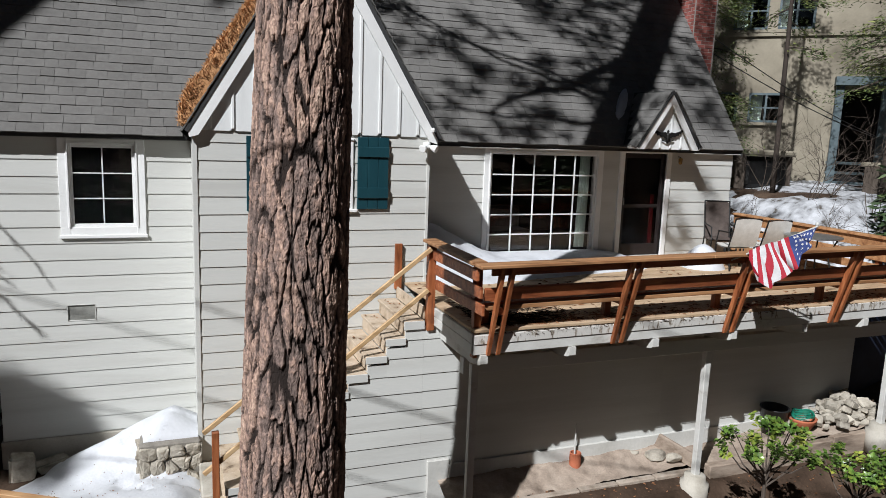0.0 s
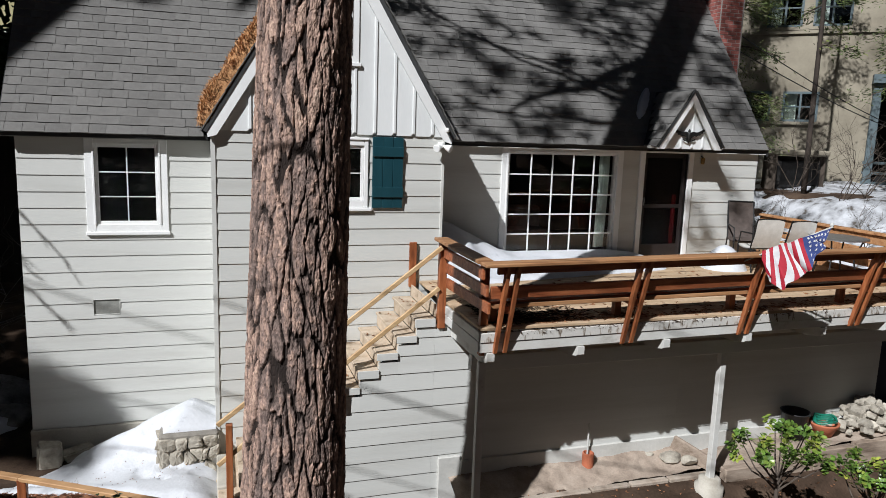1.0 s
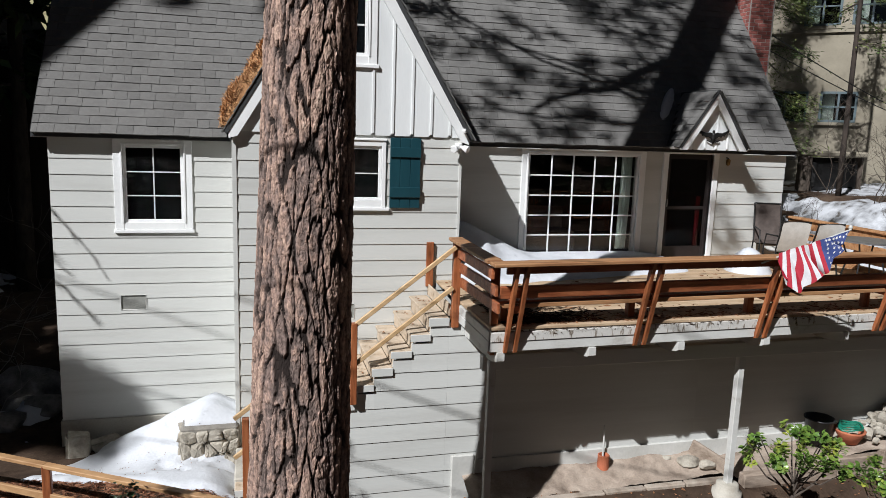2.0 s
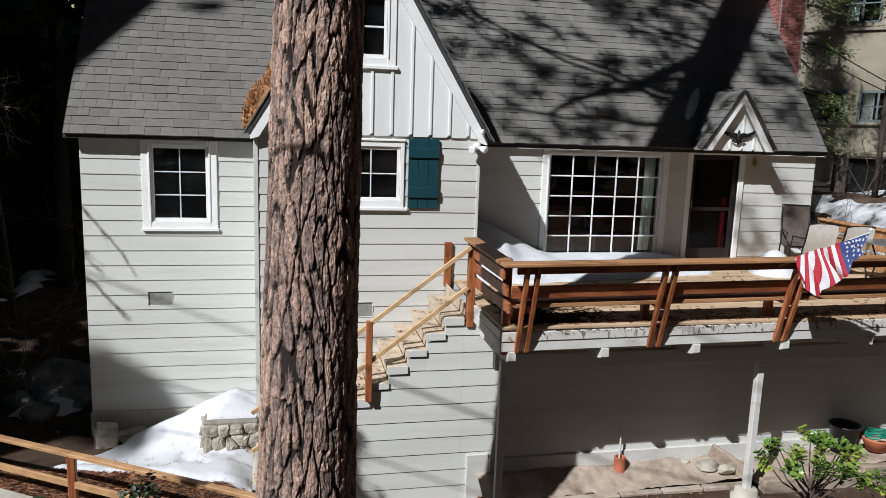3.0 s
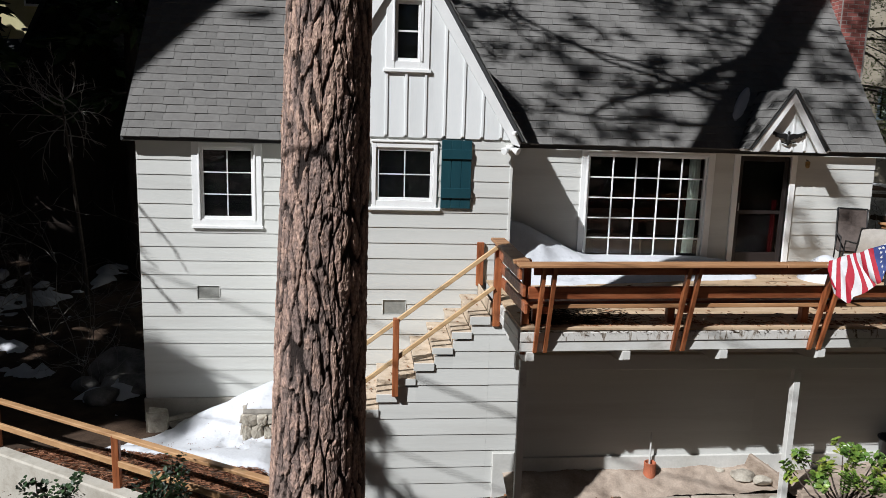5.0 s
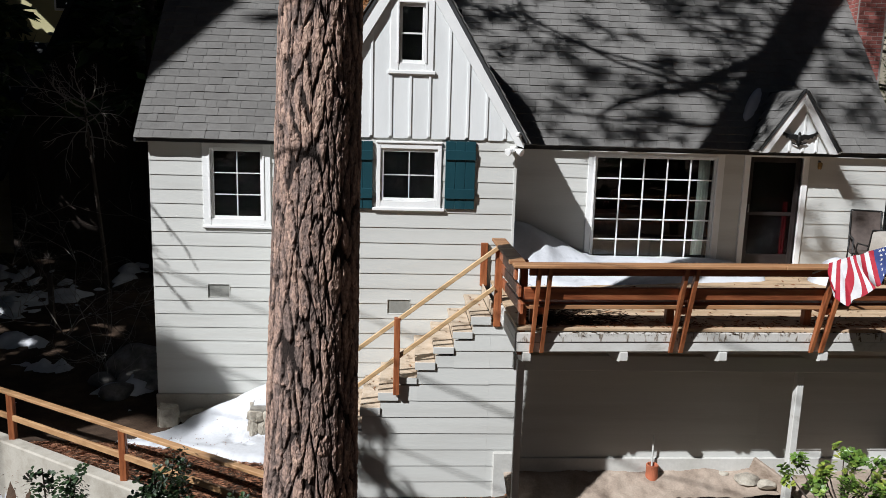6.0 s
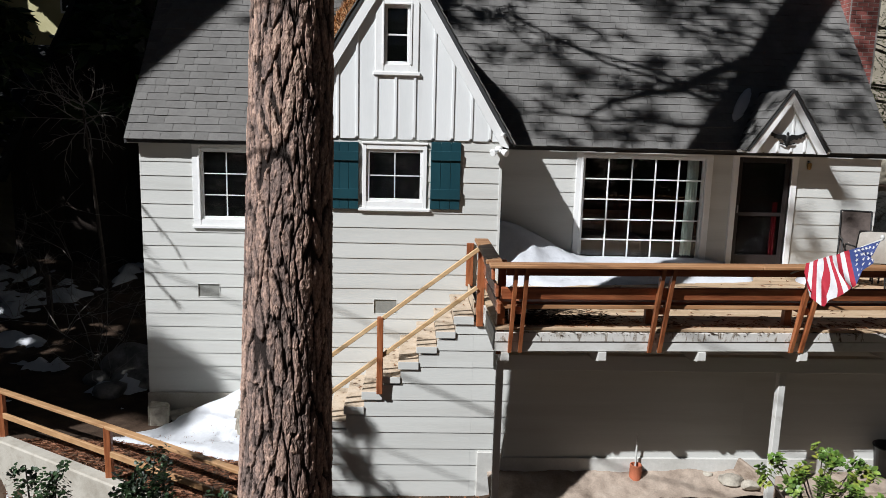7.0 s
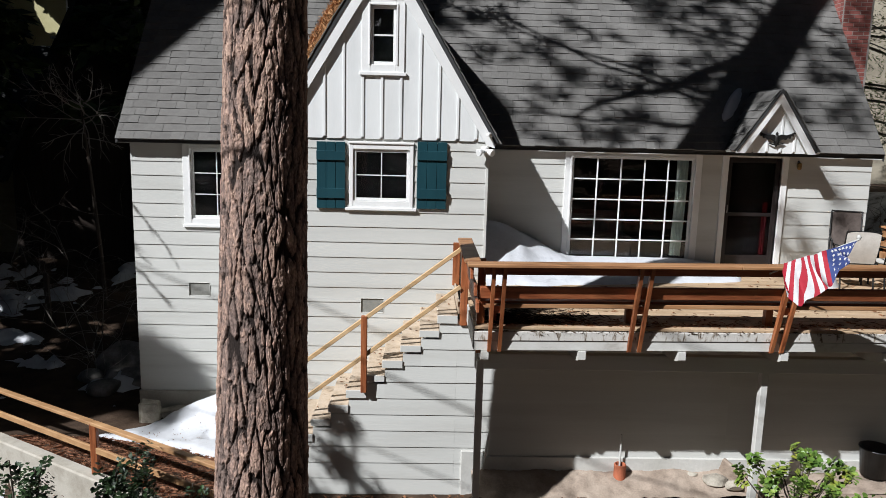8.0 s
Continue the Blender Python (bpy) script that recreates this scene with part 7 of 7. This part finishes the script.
slim(24.6, 14.6, 14.0, 0.2, "leafy yellow green conifer beside the far porch", 55, 0.25, 2.8, 8000, 1.2, 0.24, 0.04)
conifer("young_fir", (15.6, 10.3), 4.2, 0.07, 0.04, 1.25, "dense dark young fir beyond the deck", sprays=6000, seed=57, spray=0.25, width=0.04, sparse=1.5)
conifer("young_fir", (16.8, 11.2), 5.0, 0.07, 0.04, 1.3, "dense dark young fir beyond the deck", sprays=6000, seed=58, spray=0.25, width=0.04, sparse=1.5)
for i, (x, y, h) in enumerate(((-7.4, 17.2, 15), (-9.3, 19.0, 17), (-3.9, 19.5, 16), (-3.2, 24, 18), (-11, 24, 18), (1.0, 25, 19))):
    slim(x, y, h, 0.22, "dark conifer on the shaded slope", 60 + i, 0.30, 2.2, 3600, 1.3, 0.6, 0.13, "conifers on the west slope")

ring = conifer("forest_conifer", (30.0, -8.0), 21, 0.3, 0.10, 3.6, "tall forest conifer far from the house", sprays=3200, seed=90, spray=1.0, width=0.30, sparse=1.6, group="forest round the clearing")
rg = random.Random(91)
for k in range(64):
    a = k / 64 * 2 * math.pi + rg.uniform(-0.04, 0.04)
    d = rg.uniform(33, 44) if k % 2 else rg.uniform(44, 60)
    x, y = 4 + d * math.cos(a), 8 + d * math.sin(a)
    copy_thing(ring, Matrix.Translation((x, y, float(land(np.clip(x, -60, 70), np.clip(y, -40, 80))) - 0.5)) @ Matrix.Rotation(rg.uniform(0, 6.28), 4, "Z"))


for x, y in ((-17.5, 32.0), (-20.5, 35.0), (-24.0, 31.0)):
    copy_thing(ring, Matrix.Translation((x, y, float(land(x, y)) - 0.5)) @ Matrix.Rotation(x, 4, "Z"))


def bare_shrub(x, y, h, n, label, seed, mat=TWIG, group="", lean=0.5, r0=0.012, curl=0.16):
    r = random.Random(seed)
    z = float(land(x, y)) - 0.05
    ob = thing("bare_shrub", (x, y, z), label, "shrub", group)
    b = Build()

    def grow(p, d, ln, rad, depth):
        pts = [p]
        for k in range(4):
            d = (d + Vector((r.gauss(0, curl), r.gauss(0, curl), r.gauss(0, curl * 0.7)))).normalized()
            p = p + d * ln / 4
            pts.append(p)
            if depth > 0 and k > 0:
                for _ in range(1 + (r.random() < 0.5)):
                    nd = (d + Vector((r.gauss(0, 0.6), r.gauss(0, 0.6), r.gauss(0.05, 0.4)))).normalized()
                    grow(p, nd, ln * r.uniform(0.4, 0.65), rad * 0.55, depth - 1)
        b.tube(pts, [rad * (1 - 0.18 * k) for k in range(5)], 4, cap=False)
    for k in range(n):
        grow(Vector((x + r.gauss(0, 0.06), y + r.gauss(0, 0.06), z)), Vector((r.gauss(0, lean), r.gauss(0, lean), 1)).normalized(), h * r.uniform(0.6, 1.0), r0, 2)
    part("branchwork", b, mat, ob, kind="stuff")


for i, (x, y, h) in enumerate(((-3.2, 14.0, 3.0), (-4.4, 15.2, 3.2), (-2.6, 12.8, 1.5), (-6.0, 16.0, 2.2))):
    bare_shrub(x, y, h, 4, "leafless shrub with pale curling twigs", 100 + i, r0=0.009, curl=0.42, group="bare shrubs on the west slope")
for i, (x, y, h) in enumerate(((13.4, 13.2, 1.7), (13.2, 12.4, 1.3), (14.9, 12.6, 1.6), (15.6, 11.6, 1.8), (14.2, 11.2, 1.2), (16.4, 13.4, 1.8), (15.4, 14.6, 1.8), (17.2, 12.2, 1.6))):
    bare_shrub(x, y, h, 5, "leafless brown brush in the snow", 110 + i, BRANCH, "brush behind the deck")
# leafless young tree west of the yard, its branches arching east
def arching_tree():
    r = random.Random(131)
    x, y = -5.75, 8.6
    z = float(land(x, y)) - 0.1
    ob = thing("bare_tree", (x, y, z), "slender leafless young tree beside the west yard", "tree")
    b = Build()
    stem = [(x + 0.05 * math.sin(k * 1.3), y + 0.04 * math.sin(k * 1.9), z + (8.6 - z) * k / 10) for k in range(11)]
    b.tube(stem, [0.06 * (1 - 0.07 * k) for k in range(11)], 7)
    part("trunk", b, BRANCH, ob)

    def branch(z0, reach, drop, rad, arch, side):
        pts = []
        for k in range(9):
            s = k / 8
            pts.append(Vector((x + 0.25 * s + reach * s, y + side * s, z0 + arch * math.sin(s * 2.0) - drop * s * s + 0.02 * r.gauss(0, 1))))
        b = Build()
        b.tube(pts, [rad * (1 - 0.085 * k) for k in range(9)], 6)
        for k in range(3, 8):
            for _ in range(1 if rad < 0.012 else 2):
                d = (pts[k + 1] - pts[k]).normalized()
                a = r.uniform(0.15, 0.5) * r.choice((-1, 1))
                q = [pts[k]]
                for m in range(4):
                    a += r.uniform(-0.1, 0.25)
                    q.append(q[-1] + (d + Vector((0, r.gauss(0, 0.15), -0.6 * a))).normalized() * r.uniform(0.05, 0.11))
                b.tube(q, [rad * 0.35, rad * 0.32, rad * 0.25, rad * 0.2, rad * 0.12], 4)
        part("branch", b, BRANCH, ob)

    branch(8.05, 1.95, 1.9, 0.026, 0.25, 0.15)
    branch(7.45, 1.35, 1.0, 0.020, 0.15, 0.05)
    branch(6.95, 1.50, 1.25, 0.032, 0.35, -0.1)
    branch(7.7, 0.9, 0.6, 0.016, 0.1, -0.2)


arching_tree()

# small tree with pale curling twigs on the shaded slope
def curling_tree(x, y, top):
    r = random.Random(141)
    z = float(land(x, y)) - 0.1
    ob = thing("bare_tree", (x, y, z), "small leafless tree with pale curling twigs", "tree")
    b = Build()
    b.tube([(x + 0.35, y, z), (x + 0.30, y, z + 1.4), (x + 0.12, y, top - 1.2), (x, y, top)], [0.06, 0.05, 0.04, 0.025], 7)
    part("trunk", b, BRANCH, ob)

    def twig(b, p, a, e, ln, rad, bend, depth):
        """a turns round the trunk, e is the climb; the twig curls upward along its length."""
        pts = [p]
        for k in range(6):
            e += bend / 6
            a += r.gauss(0, 0.12)
            p = p + Vector((math.cos(a) * math.cos(e), math.sin(a) * math.cos(e), math.sin(e))) * ln / 6
            pts.append(p)
            if depth and k in (1, 2, 3, 4):
                twig(b, p, a + r.gauss(0, 0.5), e + r.choice((-0.7, 0.7)), ln * r.uniform(0.18, 0.4), rad * 0.6, r.uniform(-0.6, 1.0), depth - 1)
        b.tube(pts, [rad * (1 - 0.12 * k) for k in range(7)], 5)

    for k in range(20):
        a = r.choice((0.0, math.pi)) + r.gauss(0, 0.55)
        zz = top - abs(r.gauss(0, 0.55)) + 0.2
        droop = k % 4 == 0
        b = Build()
        twig(b, Vector((x + 0.06, y, zz)), a, -0.3 if droop else r.uniform(-0.1, 0.7), r.uniform(0.8, 1.7), 0.016, r.uniform(-1.8, -1.0) if droop else r.uniform(-0.9, 1.6), 2 if k % 2 else 1)
        part("branch", b, TWIG, ob)


curling_tree(-4.6, 17.0, 5.5)

# cables to the far house
for dz, off in ((0.0, 0.0), (0.35, 0.5)):
    b = Build()
    a, c = Vector((11.9, 13.3, 7.2 + dz)), Vector((22.5, 15.5 + off, 5.0 + dz * 0.3))
    b.tube([a.lerp(c, k / 10) - Vector((0, 0, 0.25 * math.sin(k / 10 * math.pi))) for k in range(11)], 0.012, 5)
    solo("cable", b, CABLE, "thin black overhead cable", "cable", group="overhead cables")

for px, py, pz, rad in ((-1.19, 3.35, 8.65, 0.017), (-1.19, 3.35, 9.97, 0.014), (-1.19, 3.35, 7.48, 0.010)):
    b = Build()
    b.tube([(px + 0.899 * k, py - 0.43 * k, pz + 0.0006 * k * k) for k in range(-40, 41, 8)], rad, 6)
    solo("cable", b, CABLE, "thin black overhead cable", "cable", group="overhead cables")

# ---- shingles, laid last ----
lay_shingles(roof_l, (0, EAVE_Y - 0.04, EAVE_Z - 0.04 * SLOPE + 0.012), (1, 0, 0), up_main, lambda v: (RX0 - 0.01, min(GAB_X - valley(v) + 0.04, GAB_X)), 27, 300)
lay_shingles(roof_r, (0, EAVE_Y + EAVE_BACK - 0.03, EAVE_Z + 0.03 - 0.03 * SLOPE + 0.012), (1, 0, 0), up_main, lambda v: (max(GAB_X + valley(v) - 0.04, GAB_X), RX1 + 0.01), 27, 300)
for pr, s in zip(porch, (-1, 1)):
    tilt_up = (-s * PTIP, 0, PH)
    L2 = math.hypot(PTIP, PH)
    if s < 0:
        lay_shingles(pr, (PX + s * (PTIP + 0.02), 0, PTOP - PH - 0.02), (0, -1, 0), tilt_up, lambda v: (-(11.05 + 0.95 * v / 1.16), -(PY - 0.03)), 7, 300)
    else:
        lay_shingles(pr, (PX + s * (PTIP + 0.02), 0, PTOP - PH - 0.02), (0, 1, 0), tilt_up, lambda v: (PY - 0.03, 11.05 + 0.95 * v / 1.16), 7, 300)
for gr, s in zip(gable_roofs, (-1, 1)):
    if s > 0:
        lay_shingles(gr, (GAB_X + s * (GAB_TIP + 0.02), 0, gtip_z - 0.03), (0, 1, 0), (-s, 0, GAB_SLOPE), lambda v: (GY0 - 0.03, EAVE_Y + 0.1 + (v * GAB_SLOPE / 1.925) / SLOPE), 21, 300)
    else:
        lay_shingles(gr, (GAB_X + s * (GAB_TIP + 0.02), 0, gtip_z - 0.03), (0, -1, 0), (-s, 0, GAB_SLOPE), lambda v: (-(EAVE_Y + 0.1 + (v * GAB_SLOPE / 1.925) / SLOPE), -(GY0 - 0.03)), 21, 300)
